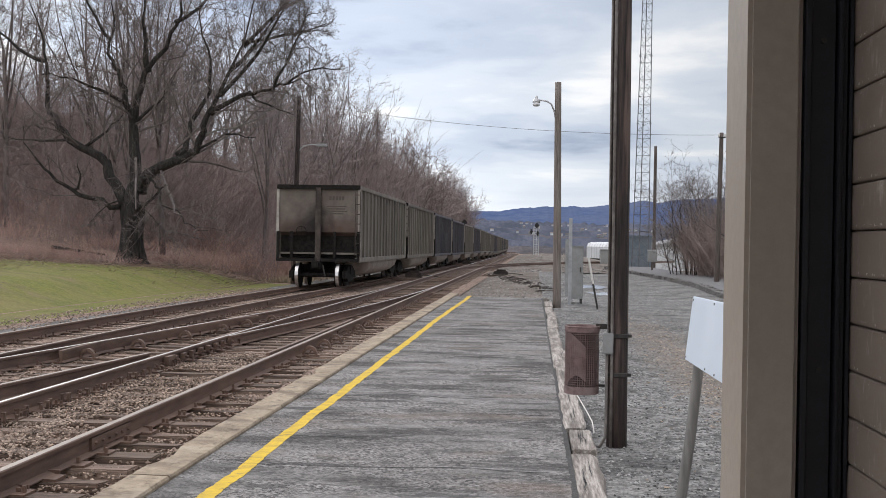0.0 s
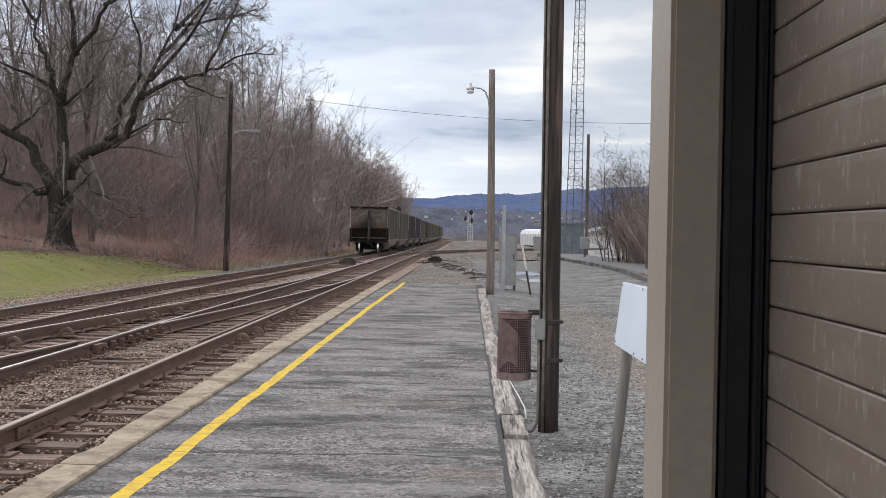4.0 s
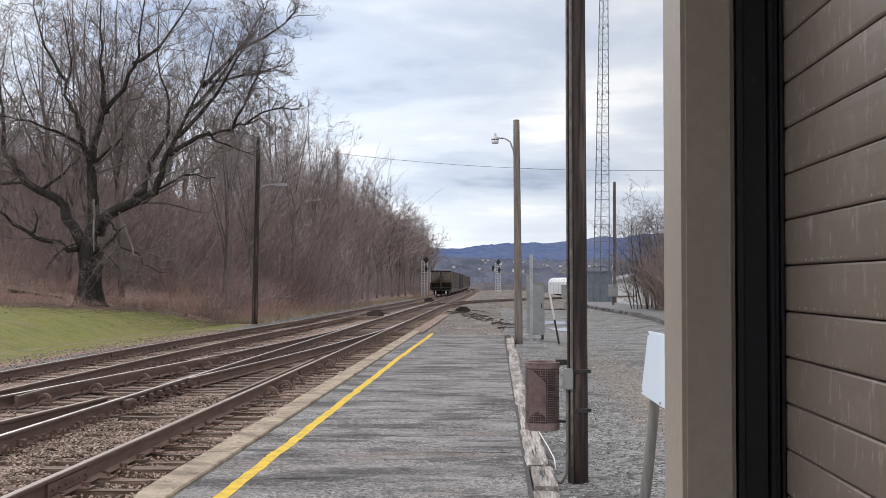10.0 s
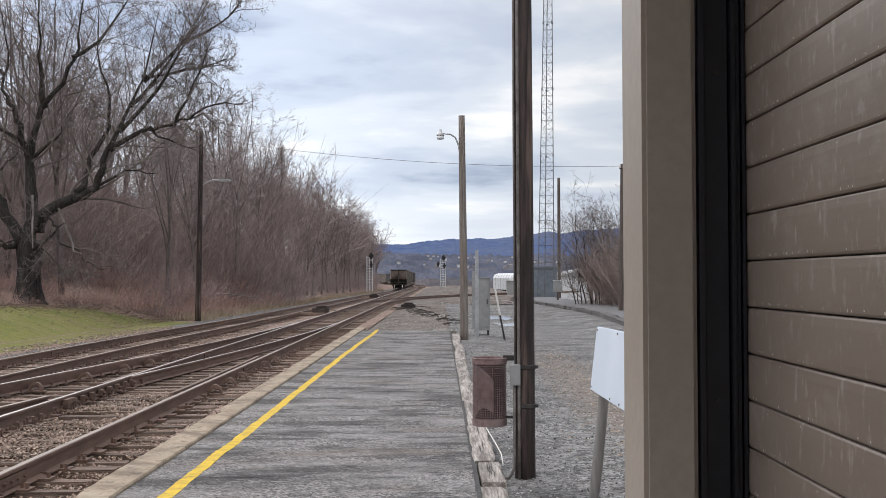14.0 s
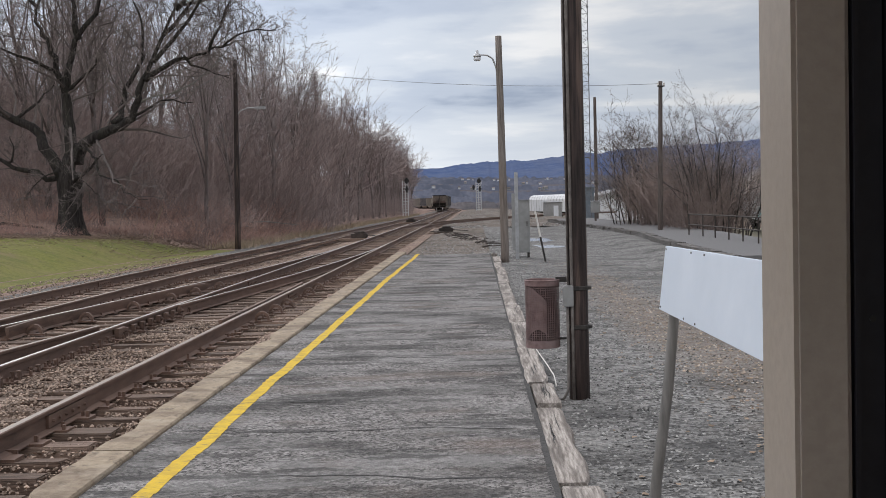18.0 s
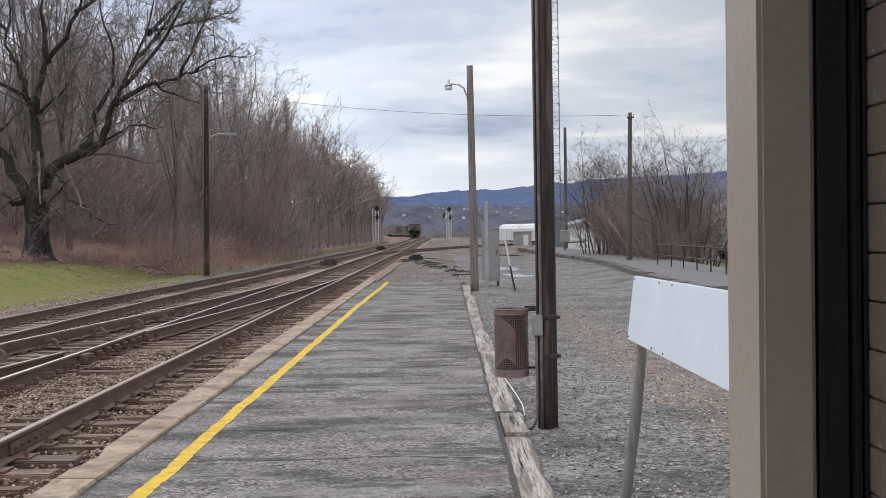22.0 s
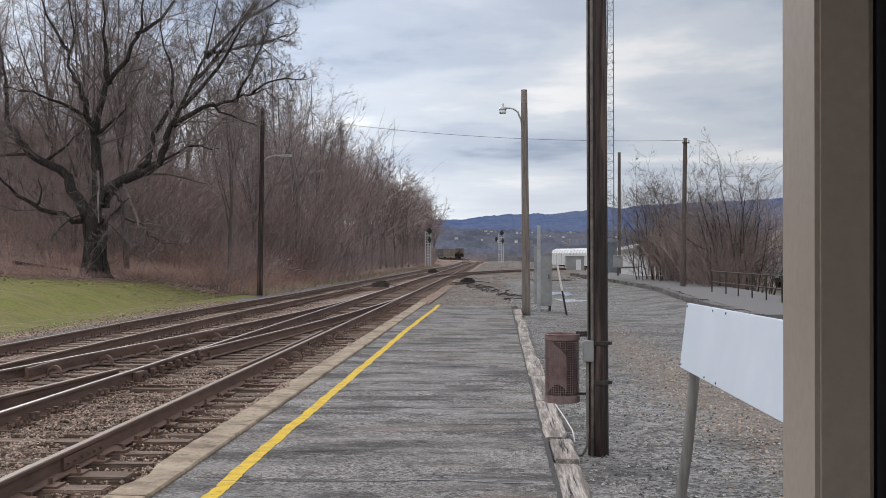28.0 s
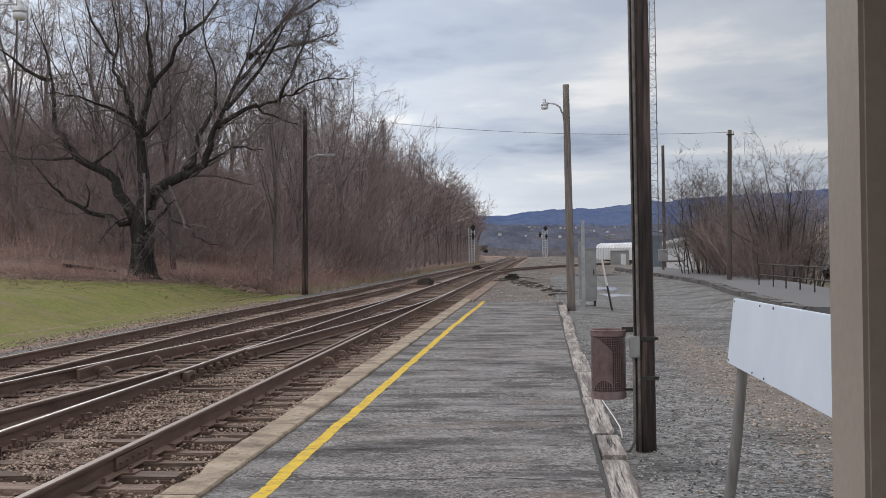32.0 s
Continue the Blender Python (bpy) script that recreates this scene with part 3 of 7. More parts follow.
rs = Sh()
rx = [-1500 + 2.5 * i for i in range(1330)]
for x in rx:
    h = ridge_z(x)
    for d, k in ((-900, -0.02), (-420, 0.30), (-200, 0.62), (-70, 0.88), (0, 1.0), (500, 0.4)):
        rs.v.append((x, 2500 + d + 25 * noise.noise((x * 0.006, d * 0.01, 0)), h * k + 4 * (k > 0) * noise.noise((x * 0.02, d * 0.02, 5))))
for i in range(len(rx) - 1):
    for k in range(5):
        rs.face([i * 6 + k, i * 6 + 6 + k, i * 6 + 7 + k, i * 6 + k + 1])
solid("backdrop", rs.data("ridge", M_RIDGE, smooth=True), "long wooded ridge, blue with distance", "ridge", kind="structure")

# lawn, on the bank beside the tracks
lx = spread((-60, -30, 3), (-30, -11.5, 0.75))
ly = spread((0, 45, 1.5), (45, 58.5, 0.75))


def lawn_end(x):
    return float(np.interp(x, (-60, -30, -21, -19, -18, -15.6, -13.6), (36, 40, 44.5, 47, 49.5, 53.3, 57))) + 0.8 * noise.noise((x * 0.5, 1, 0))


def lawn_z(x, y):
    edge = -11.45 + 0.25 * noise.noise((y * 0.3, 0.5, 0))
    return ground_z(x, y) + 0.05 * smooth(edge - x, 0, 1.0) - 0.25 * (1 - smooth(edge - x, -0.3, 0.5)) - 0.3 * smooth(y - lawn_end(x), -1.5, 1.5)


lawn = solid("lawn", grid_mesh("lawn", lx, ly, lawn_z, M_GRASS), "mown winter lawn, green with brown leaves", "lawn", kind="structure")

# ballast beds
bs_ = grid_mesh("ballast_bed", spread((-11.6, -2.45, 0.35)), spread((-4, 30, 0.5), (30, 120, 2), (120, 325, 10)),
                lambda x, y: -0.235 + 0.018 * noise.noise((x * 2.1, y * 2.1, 0)) - 0.2 * smooth(-x, 10.2, 11.5) - 0.06 * smooth(x, -3.6, -3.2) * (1 - smooth(y, 8, 14)) + 0.02 * smooth(x, -3.6, -3.2) * smooth(y, 8, 14) + 0.032 * smooth(x, -10.0, -9.6) * (1 - smooth(x, -6.5, -6.1)) + dip_at(x, y), [M_BALLAST, M_CINDER], lambda x, y: 1 if x < -9.75 else 0)
solid("ballast_bed", bs_, "brown-grey crushed stone ballast under the tracks", "ballast", kind="structure")
b2 = Sh()
far_y = [325 + 12 * i for i in range(34)]
b2.sweep([(-4.2, -0.5), (-3.2, -0.235), (3.2, -0.235), (4.2, -0.5)], [(curve_x(y, -6.1), y, dip(y)) for y in far_y])
solid("ballast_bed", b2.data("ballast_far", M_BALLAST), "ballast bed of the main tracks in the bend", "ballast", kind="structure")

# gravel yard
def yard_z(x, y):
    z = -0.09 + 0.055 * (1 - smooth(y, 10.5, 15)) - 0.012 * min(max(y - 9, 0), 8) * smooth(x, 1.0, 2.5) + 0.02 * noise.noise((x * 0.8, y * 0.8, 2)) + 0.008 * noise.noise((x * 4, y * 4, 2))
    if y > 34.5:
        z -= 0.02
    return z + 0.14 * smooth(x, 4.6, 6.3) * smooth(y, 24, 32) - 0.4 * smooth(x, 9.2, 9.9)


solid("gravel_yard", grid_mesh("gravel_yard", spread((0.45, 4, 0.22), (4, 10.2, 0.6)), spread((-6, 20, 0.25), (20, 36, 0.6), (36, 75, 1.5)), yard_z, M_GRAVEL),
      "grey crushed stone yard with scattered brown leaves", "gravel", kind="structure")
def far_yard_z(x, y):
    edge = smooth(x, -2.45, -1.6) if y < 70 else 1.0
    return -0.25 + 0.10 * edge + 0.05 * noise.noise((x * 0.7, y * 0.35, 0)) * edge + 0.02 * noise.noise((x * 2.7, y * 1.9, 3)) * edge + 0.16 * smooth(y, 120, 190) * smooth(x, -2, 1.5) * (1 - smooth(x, 3, 8)) + dip(y)


solid("stony_ground", grid_mesh("stony_ground", spread((-2.68, 1.0, 0.23)), spread((34.76, 50, 0.4), (50, 75, 0.8)), far_yard_z, M_STONY),
      "rough brown stony ground past the platform's end", "ground", kind="structure")
solid("stony_ground", grid_mesh("stony_ground_far", spread((-2.45, 10.2, 0.75)), spread((75, 120, 2.5), (120, 330, 10)), lambda x, y: far_yard_z(x, y) - 0.3 * smooth(x, 8.5, 10), M_STONY),
      "grey stony ground between track and sidings", "ground", kind="structure")

# ---------- platform ----------
platform = thing("platform", "old grey asphalt platform with a yellow safety line", "platform", kind="structure")
def paved_z(x, y):
    return 0.006 * noise.noise((x * 0.5, y * 0.4, 4)) - 0.001


ps = Sh()
pxs = [-2.26 + 2.672 * i / 10 for i in range(11)]
pys = spread((-18, -8, 1.0), (-8, 34.6, 0.3))
part("surface", grid_mesh("platform_surface", pxs, pys, paved_z, M_ASPH), platform)
ps.box(-2.26, 0.42, -18, 34.6, -0.5, -0.02)
part("slab", ps.data("slab", M_ASPH), platform)
ys_ = Sh()
yc = []
for i in range(0, 1000):
    y = -8 + 43.2 * i / 999
    yc.append((y, -1.893 + 0.022 * noise.noise((y * 0.45, 0, 0)) + 0.016 * noise.noise((y * 1.5, 0, 0)) + 0.08 * smooth(y, 22, 35.2), 0.055 + 0.012 * noise.noise((y * 3.1, 4, 0)) + 0.013 * noise.noise((y * 11, 4, 0)), 0.055 + 0.012 * noise.noise((y * 3.7, 9, 0)) + 0.013 * noise.noise((y * 12, 9, 0))))
for y, x, a, b in yc:
    ys_.v += [(x - a, y, paved_z(x - a, y) + 0.003), (x + b, y, paved_z(x + b, y) + 0.003)]
for i in range(999):
    ys_.face([2 * i, 2 * i + 1, 2 * i + 3, 2 * i + 2])
part("safety_line", ys_.data("safety_line", M_YELLOW), platform, "worn yellow painted line")
# cracks across the asphalt
rng = random.Random(4)
for y0, xa, xb, wob in ((7.9, -2.2, 0.4, 0.05), (6.55, -1.3, 0.4, 0.08), (10.6, -0.6, 0.4, 0.05), (13.2, -2.1, -0.1, 0.05), (17.0, -1.8, 0.35, 0.05), (21.0, -1.6, 0.4, 0.06), (26.0, -2.0, 0.4, 0.06), (5.4, -0.3, 0.4, 0.1), (9.1, -2.1, -0.7, 0.08), (11.7, -1.7, 0.1, 0.09), (15.1, -0.9, 0.4, 0.08), (19.0, -2.1, -0.3, 0.07), (23.5, -0.6, 0.4, 0.07), (29.0, -1.9, -0.4, 0.07)):
    cs = Sh()
    n = 34
    for i in range(n):
        f = i / (n - 1)
        x = xa + (xb - xa) * f
        y = y0 + wob * 2.2 * noise.noise((x * 1.1, y0, 0)) + wob * 0.7 * noise.noise((x * 5, y0, 1))
        w = (0.004 + 0.034 * abs(noise.noise((x * 3, y0, 5)))) * math.sin(math.pi * min(0.98, max(0.03, f))) ** 0.6
        z = paved_z(x, y) + 0.003
        cs.v += [(x, y - w, z), (x, y + w, z)]
    for i in range(n - 1):
        cs.face([2 * i, 2 * i + 2, 2 * i + 3, 2 * i + 1])
    part("crack", cs.data("crack", M_CRACK), platform)
# concrete kerb in lengths
y, k = -8.0, 0
while y < 36.3:
    ln = min(3.05, 36.4 - y)
    s = Sh()
    r2 = random.Random(50 + k)
    n = 30
    prof = []
    for i in range(n + 1):
        yy = y + 0.012 + (ln - 0.024) * i / n
        bite = 0.22 * max(0, noise.noise((yy * 1.1, k * 3.1, 0)) - 0.22) + 0.02 * max(0, noise.noise((yy * 7, k, 3)))
        left = -2.545 + bite + 0.006 * noise.noise((yy * 4, 2, 0))
        prof.append([(left, -0.42), (left, 0.018), (left + 0.018, 0.035), (-2.272, 0.03), (-2.262, 0.015), (-2.262, -0.42)])
        s.v += [(px, yy, pz + 0.004 * noise.noise((yy * 3, px * 5, 1)) * (pz > 0)) for px, pz in prof[-1]]
    for i in range(n):
        for j in range(6):
            s.face([i * 6 + j, i * 6 + (j + 1) % 6, (i + 1) * 6 + (j + 1) % 6, (i + 1) * 6 + j])
    s.face(list(range(6))[::-1])
    s.face([n * 6 + j for j in range(6)])
    part("kerb_stone", s.data("kerb_stone", M_CONC), platform)
    y += ln
    k += 1
# timber edge on the yard side
y, k = -6.0, 0
for ln in (2.6, 2.5, 2.62, 2.55, 2.1, 2.4, 1.0, 2.45, 2.5, 2.4, 2.5, 2.6, 2.5, 2.5, 2.45, 2.5):
    s = Sh()
    rr = random.Random(80 + k)
    dx, w = rr.uniform(-0.004, 0.045), rr.uniform(0.185, 0.235)
    zt, n = 0.012 + rr.uniform(-0.02, 0.02), 16
    for i in range(n + 1):
        yy = y + 0.02 + (ln - 0.04) * i / n + (rr.uniform(-0.02, 0.02) if i in (0, n) else 0)
        l2 = 0.405 + dx + 0.014 * noise.noise((yy * 2.3, k, 0))
        r2_ = 0.405 + dx + w + 0.022 * noise.noise((yy * 2.1, k, 7)) - (0.03 if i in (0, n) and k % 2 else 0)
        top = zt + 0.012 * noise.noise((yy * 1.7, k, 3)) - (0.012 if i in (0, n) else 0)
        s.v += [(l2, yy, -0.2), (l2, yy, top - 0.012), (l2 + 0.014, yy, top), ((l2 + r2_) / 2, yy, top - 0.004 * rr.random()), (r2_ - 0.016, yy, top), (r2_, yy, top - 0.016), (r2_, yy, -0.2)]
    for i in range(n):
        for j in range(7):
            s.face([i * 7 + j, i * 7 + (j + 1) % 7, (i + 1) * 7 + (j + 1) % 7, (i + 1) * 7 + j])
    s.face(list(range(7))[::-1])
    s.face([n * 7 + j for j in range(7)])
    tb = part("edge_timber", s.data("edge_timber", M_TIMBER), platform, "grey weathered timber")
    for _ in range(3):
        cs = Sh()
        y0, x0 = rr.uniform(y + 0.2, y + ln - 0.9), 0.405 + dx + rr.uniform(0.05, w - 0.05)
        for i in range(9):
            yy = y0 + i * rr.uniform(0.05, 0.09)
            xx, ww = x0 + 0.012 * noise.noise((yy * 6, k, 1)), 0.0045 * math.sin(math.pi * (i + 0.4) / 9)
            cs.v += [(xx - ww, yy, zt + 0.0095), (xx + ww, yy, zt + 0.0095)]
        for i in range(8):
            cs.face([2 * i, 2 * i + 1, 2 * i + 3, 2 * i + 2])
        part("split", cs.data("split", M_CRACK), tb)
    y += ln
    k += 1
gp = Sh()
for i in range(500):
    y = -6 + 40.6 * i / 499
    w0, w1 = 0.016 + 0.016 * noise.noise((y * 1.9, 3, 0)) + 0.012 * noise.noise((y * 9, 3, 1)), 0.02
    gp.v += [(0.402 - max(0.003, w0), y, paved_z(0.40, y) + 0.004), (0.404 + w1, y, paved_z(0.40, y) + 0.004)]
for i in range(499):
    gp.face([2 * i, 2 * i + 1, 2 * i + 3, 2 * i + 2])
part("dirt_seam", gp.data("dirt_seam", M_CRACK), platform, "dark dirt along the timber edge")
tcs = Sh()
tcs.box(-2.3, 0.62, 34.62, 34.75, -0.3, -0.01)
part("end_timber", tcs.data("end_timber", M_TIMBER), platform)

# ---------- railway ----------
RAIL = [(-0.07, -0.178), (-0.07, -0.168), (-0.012, -0.15), (-0.009, -0.045), (-0.034, -0.034), (-0.036, -0.008), (-0.028, 0.0), (-0.017, 0.0006), (0.019, 0.0006),
        (0.028, 0.0), (0.036, -0.008), (0.034, -0.034), (0.009, -0.045), (0.012, -0.15), (0.07, -0.168), (0.07, -0.178)]
XA, XB, XE, XF = -8.66, -7.155, -5.01, -3.505


def xover(y):
    """The crossing track's outer rail, which joins the near track."""
    if y >= 46:
        return XE
    if y >= 21:
        return XE - 0.00195 * (46 - y) ** 2
    return XE - 0.00195 * 25 ** 2 - 0.0975 * (21 - y)


def branch(y):
    return XF + 0.00497 * max(0, y - 72.8) ** 2


def rail(parent, pts, shiny, label):
    s = Sh()
    s.sweep(RAIL, pts, 0, top=(6, 7, 8), mtop=1)
    for i in range(len(pts) - 1):
        s.m[i * len(RAIL) + 7] = 2
    me = s.data("rail", [M_RAIL, M_DULL, M_HEAD if shiny else M_DULL])
    return part("rail", me, parent, label)


straight = [-8, 10, 26, 32, 38, 44, 50, 58, 68, 80, 90, 100, 112, 125, 140, 150, 163, 175, 185, 195, 205, 215, 230, 245, 255, 265, 300, 325] + [325 + 12 * i for i in range(1, 30)]
t_main = thing("railway_track", "main track with dark rusty rails on wooden ties", "track", "railway tracks", kind="structure")
t_near = thing("railway_track", "track beside the platform with rusty rails and guard rails", "track", "railway tracks", kind="structure")
t_cross = thing("railway_track", "crossover track with bright rails joining the near track", "track", "railway tracks", kind="structure")
t_side = thing("railway_track", "siding curving off towards the yard", "track", "railway tracks", kind="structure")
for x in (XA, XB):
    rail(t_main, [(curve_x(y, x), y, dip_main(y)) for y in straight], False, "dark rusty steel rail")
rail(t_near, [(curve_x(y, XF), y, dip(y)) for y in straight], False, "dull brown steel rail")
rail(t_near, [(curve_x(y, XE), y, dip(y)) for y in straight], True, "rail with a bright worn head")
cy = [11.9 + 1.5 * i for i in range(23)]
rail(t_cross, [(xover(y), y, 0.001) for y in cy], True, "rail with a bright worn head")
rail(t_cross, [(xover(y) + 1.505, y, 0.001) for y in [-6, 0, 5] + [8 + 1.5 * i for i in range(6)]], False, "wing rail leading to the frog")
rail(t_cross, [(xover(y) + 1.505 - 0.002, y, 0.001) for y in [18.6 + 1.5 * i for i in range(19)]], True, "rail with a bright worn head")
by = [74 + 3 * i for i in range(22)]
rail(t_side, [(branch(y) - 0.02, y, 0.001) for y in by], False, "rusty siding rail")
rail(t_side, [(branch(y - 1) - 1.5, y + 0.004 * (y - 73) ** 1.2, 0.001) for y in by], False, "rusty siding rail")


def guard(parent, fx, y0, y1, side):
    s = Sh()
    pts = []
    for i in range(13):
        y = y0 + (y1 - y0) * i / 12
        e = max(0, 1 - min(i, 12 - i) / 1.5)
        pts.append((fx(y) + side * (0.10 + 0.07 * e), y, 0.012 - 0.02 * e))
    s.sweep([(-0.05, -0.178), (-0.012, -0.15), (-0.03, -0.03), (-0.028, 0.0), (0.028, 0.0), (0.03, -0.03), (0.012, -0.15), (0.05, -0.178)], pts)
    part("guard_rail", s.data("guard_rail", M_RAIL), parent, "raised guard rail with flared ends")


guard(t_near, lambda y: XF, 16.0, 23.6, -1)
guard(t_cross, xover, 15.6, 24.0, 1)
# frog: heel blocks and wing rails round the crossing at the near track
fs = Sh()
for i in range(16):
    y = 15.6 + i * 0.42
    fs.box(XE + 0.03, XE + 0.10, y, y + 0.13, -0.15, -0.05)
    fs.tube([(XE + 0.10, y + 0.06, -0.10), (XE + 0.145, y + 0.06, -0.10)], 0.022, 6)
fs.box(XE - 0.18, XE + 0.02, 17.6, 19.6, -0.16, -0.02)
fs.box(XE + 0.02, XE + 0.10, 15.3, 15.62, -0.16, -0.03)
part("frog_casting", fs.data("frog_casting", M_RAIL, bevel=0.006), t_near, "bolted frog casting")


def brace(parent, x, y, side):
    """An arched brace, open under its bow, with a foot plate."""
    s = Sh()
    n = 9
    for yy in (y - 0.035, y + 0.035):
        for r in (0.125, 0.088):
            s.v += [(x + side * (0.145 - r * math.cos(math.pi * k / (n - 1)) * 0.95), yy, -0.165 + r * 1.12 * math.sin(math.pi * k / (n - 1))) for k in range(n)]
    for k in range(n - 1):
        s.face([k, k + 1, n + k + 1, n + k])
        s.face([2 * n + k, 3 * n + k, 3 * n + k + 1, 2 * n + k + 1])
        s.face([k, 2 * n + k, 2 * n + k + 1, k + 1])
        s.face([n + k, n + k + 1, 3 * n + k + 1, 3 * n + k])
    s.box(x + side * 0.15 - 0.15, x + side * 0.15 + 0.15, y - 0.06, y + 0.06, -0.185, -0.163)
    part("rail_brace", s.data("rail_brace", M_RAIL), parent)


for y in (17.4, 18.6, 19.7, 22.3, 23.6):
    brace(t_near, XF + 0.02, y, 1)
for y in (16.2, 17.9, 19.8, 21.6, 23.0, 24.6):
    brace(t_cross, xover(y) + 0.12, y, 1)

# ties, laid one by one near the platform
tie_data = []
for k in range(8):
    r2 = random.Random(k)
    s = Sh()
    s.box(-1.3, 1.3, -0.115, 0.115, -0.30, -0.19, 0, 0.012, r2)
    tie_data.append(s.data("tie", M_TIE, bevel=0.01))
trng = random.Random(9)
far_tie = Sh()


def lay(parent, fx, y0, y1, near_to):
    y, k = y0, 0
    while y < y1:
        x = fx(y)
        if y < near_to:
            part("tie", trng.choice(tie_data), parent, at=(x + trng.uniform(-0.06, 0.06), y, trng.uniform(-0.012, 0.006) + dip_at(x, y)), turn=(0, 0, trng.uniform(-1.2, 1.2)))
        else:
            far_tie.box(x - 1.3, x + 1.3, y - 0.11, y + 0.11, -0.3 + dip_at(x, y), -0.195 + dip_at(x, y))
        y += 0.52
        k += 1


lay(t_main, lambda y: curve_x(y, (XA + XB) / 2), 8, 330, 66)
lay(t_near, lambda y: curve_x(y, (XE + XF) / 2), 2.3, 330, 62)
lay(t_cross, lambda y: xover(y) + 0.75, 10.2, 30, 30)
lay(t_side, lambda y: branch(y) - 0.75, 80, 110, 60)
ob = part("far_ties", far_tie.data("far_ties", M_TIE), t_main)
ob["kind"] = "stuff"

# tie plates, spikes and anchors
hw = Sh()
hr = random.Random(3)
for fx, y0, y1 in ((lambda y: XF, 2.3, 40), (lambda y: XE, 2.3, 40), (lambda y: XA, 8, 60), (lambda y: XB, 8, 60), (xover, 12, 40)):
    y = y0
    while y < y1:
        x = fx(y)
        hw.box(x - 0.17, x + 0.17, y - 0.09, y + 0.09, -0.192, -0.168)
        for sx in (-0.085, 0.085, 0.135):
            if hr.random() < 0.85:
                yy = y + hr.uniform(-0.06, 0.06)
                hw.box(x + sx - 0.012, x + sx + 0.014, yy - 0.012, yy + 0.012, -0.17, -0.13 + hr.uniform(-0.01, 0.02))
        if hr.random() < 0.5:
            hw.box(x - 0.09, x + 0.10, y + 0.13, y + 0.155, -0.185, -0.145)
        y += 0.52
ob = part("tie_plates", hw.data("tie_plates", M_RAIL), t_near, "rusty tie plates and spikes")
ob["kind"] = "stuff"
# anchors and raised spikes along the near rail
ak = Sh()
for y in spread((4.0, 15.5, 0.52)):
    for dx, dy in ((0.085, -0.05), (0.125, 0.03), (0.10, 0.14)):
        x0, y0, h = XE + dx, y + dy + hr.uniform(-0.02, 0.02), hr.uniform(0.03, 0.07)
        ak.box(x0 - 0.012, x0 + 0.014, y0 - 0.012, y0 + 0.012, -0.19, -0.165 + h, 0, 0.004, hr)
        ak.box(x0 - 0.03, x0 + 0.018, y0 - 0.016, y0 + 0.016, -0.165 + h, -0.148 + h, 0, 0.004, hr)
ob = part("rail_anchors", ak.data("rail_anchors", M_RAIL), t_near, "rusty spikes and anchors")
ob["kind"] = "stuff"
# joint bars
for x, y in ((XF, 9.4), (XF, 21.2), (XE, 9.3), (XE, 25.0), (XA, 26.0), (XB, 31.0)):
    s = Sh()
    s.box(x - 0.034, x + 0.034, y - 0.45, y + 0.45, -0.145, -0.045)
    for i in range(6):
        s.tube([(x + 0.034, y - 0.37 + 0.148 * i, -0.095), (x + 0.055, y - 0.37 + 0.148 * i, -0.095)], 0.014, 6)
    part("joint_bar", s.data("joint_bar", M_RAIL), t_near)

# loose stones on the ballast and in the yard
def stones(name, count, xr, yr, zf, size, m, seed, label, keep=None):
    r2 = random.Random(seed)
    s = Sh()
    for _ in range(count):
        y = yr[0] + (yr[1] - yr[0]) * r2.random() ** 1.7
        x = r2.uniform(*xr)
        if keep and not keep(x, y):
            continue
        d = size * r2.uniform(0.5, 1.3)
        c = Vector((x, y, zf(x, y) + d * 0.15))
        b = len(s.v)
        e = Euler((r2.uniform(0, 6), r2.uniform(0, 6), r2.uniform(0, 6)))
        for p in ((1, 0, 0), (-1, 0, 0), (0, 1, 0), (0, -1, 0), (0, 0, 1), (0, 0, -1)):
            q = Vector([v * r2.uniform(0.6, 1.15) for v in p])
            q.rotate(e)
            s.v.append(tuple(c + Vector((q.x * d, q.y * d, q.z * d * 0.75))))
        for t in ((0, 2, 4), (2, 1, 4), (1, 3, 4), (3, 0, 4), (2, 0, 5), (1, 2, 5), (3, 1, 5), (0, 3, 5)):
            s.face([b + i for i in t])
    ob = solid(name, s.data(name, m), label, "stones", kind="stuff")
    return ob


stones("ballast_stones", 26000, (-11.3, -2.6), (4, 44), lambda x, y: -0.225 + 0.03 * (x < -6.3) + dip_at(x, y), 0.027, M_STONE, 11, "loose brown-grey ballast stones between the ties",
       lambda x, y: (int((y + 100) / 0.26) % 2 == 1 or -6.9 < x < -6.4 or x > -5) or (x < -9.9))
stones("ballast_stones", 11000, (-4.92, -3.6), (5, 17.5), lambda x, y: -0.19 + 0.03 * noise.noise((x * 2, y, 0)), 0.021, M_STONE, 13, "stones heaped over the ties between the near rails",
       lambda x, y: noise.noise((x * 0.8, y * 0.7, 4)) > -0.28)
stones("ballast_stones", 5000, (-3.42, -2.56), (5.5, 30), lambda x, y: -0.205 + 0.022 * noise.noise((x * 2, y * 1.3, 0)), 0.017, M_STONE, 14, "small brown stones between the tie ends along the kerb",
       lambda x, y: noise.noise((x * 1.6, y * 1.4, 9)) > -0.2)
stones("yard_stones", 26000, (0.66, 7.0), (5.2, 28), yard_z, 0.0135, M_YSTONE, 12, "grey crushed stone scattered in the yard")
stones("yard_stones", 3500, (-2.3, 5.5), (35, 62), lambda x, y: max(far_yard_z(x, y) if x < 1.0 else -9, yard_z(x, y) if x > 0.45 else -9), 0.030, M_YSTONE, 15, "loose stones on the rough ground",
       lambda x, y: x < 1.2 + 1.5 * noise.noise((x * 0.6, y * 0.3, 8)))
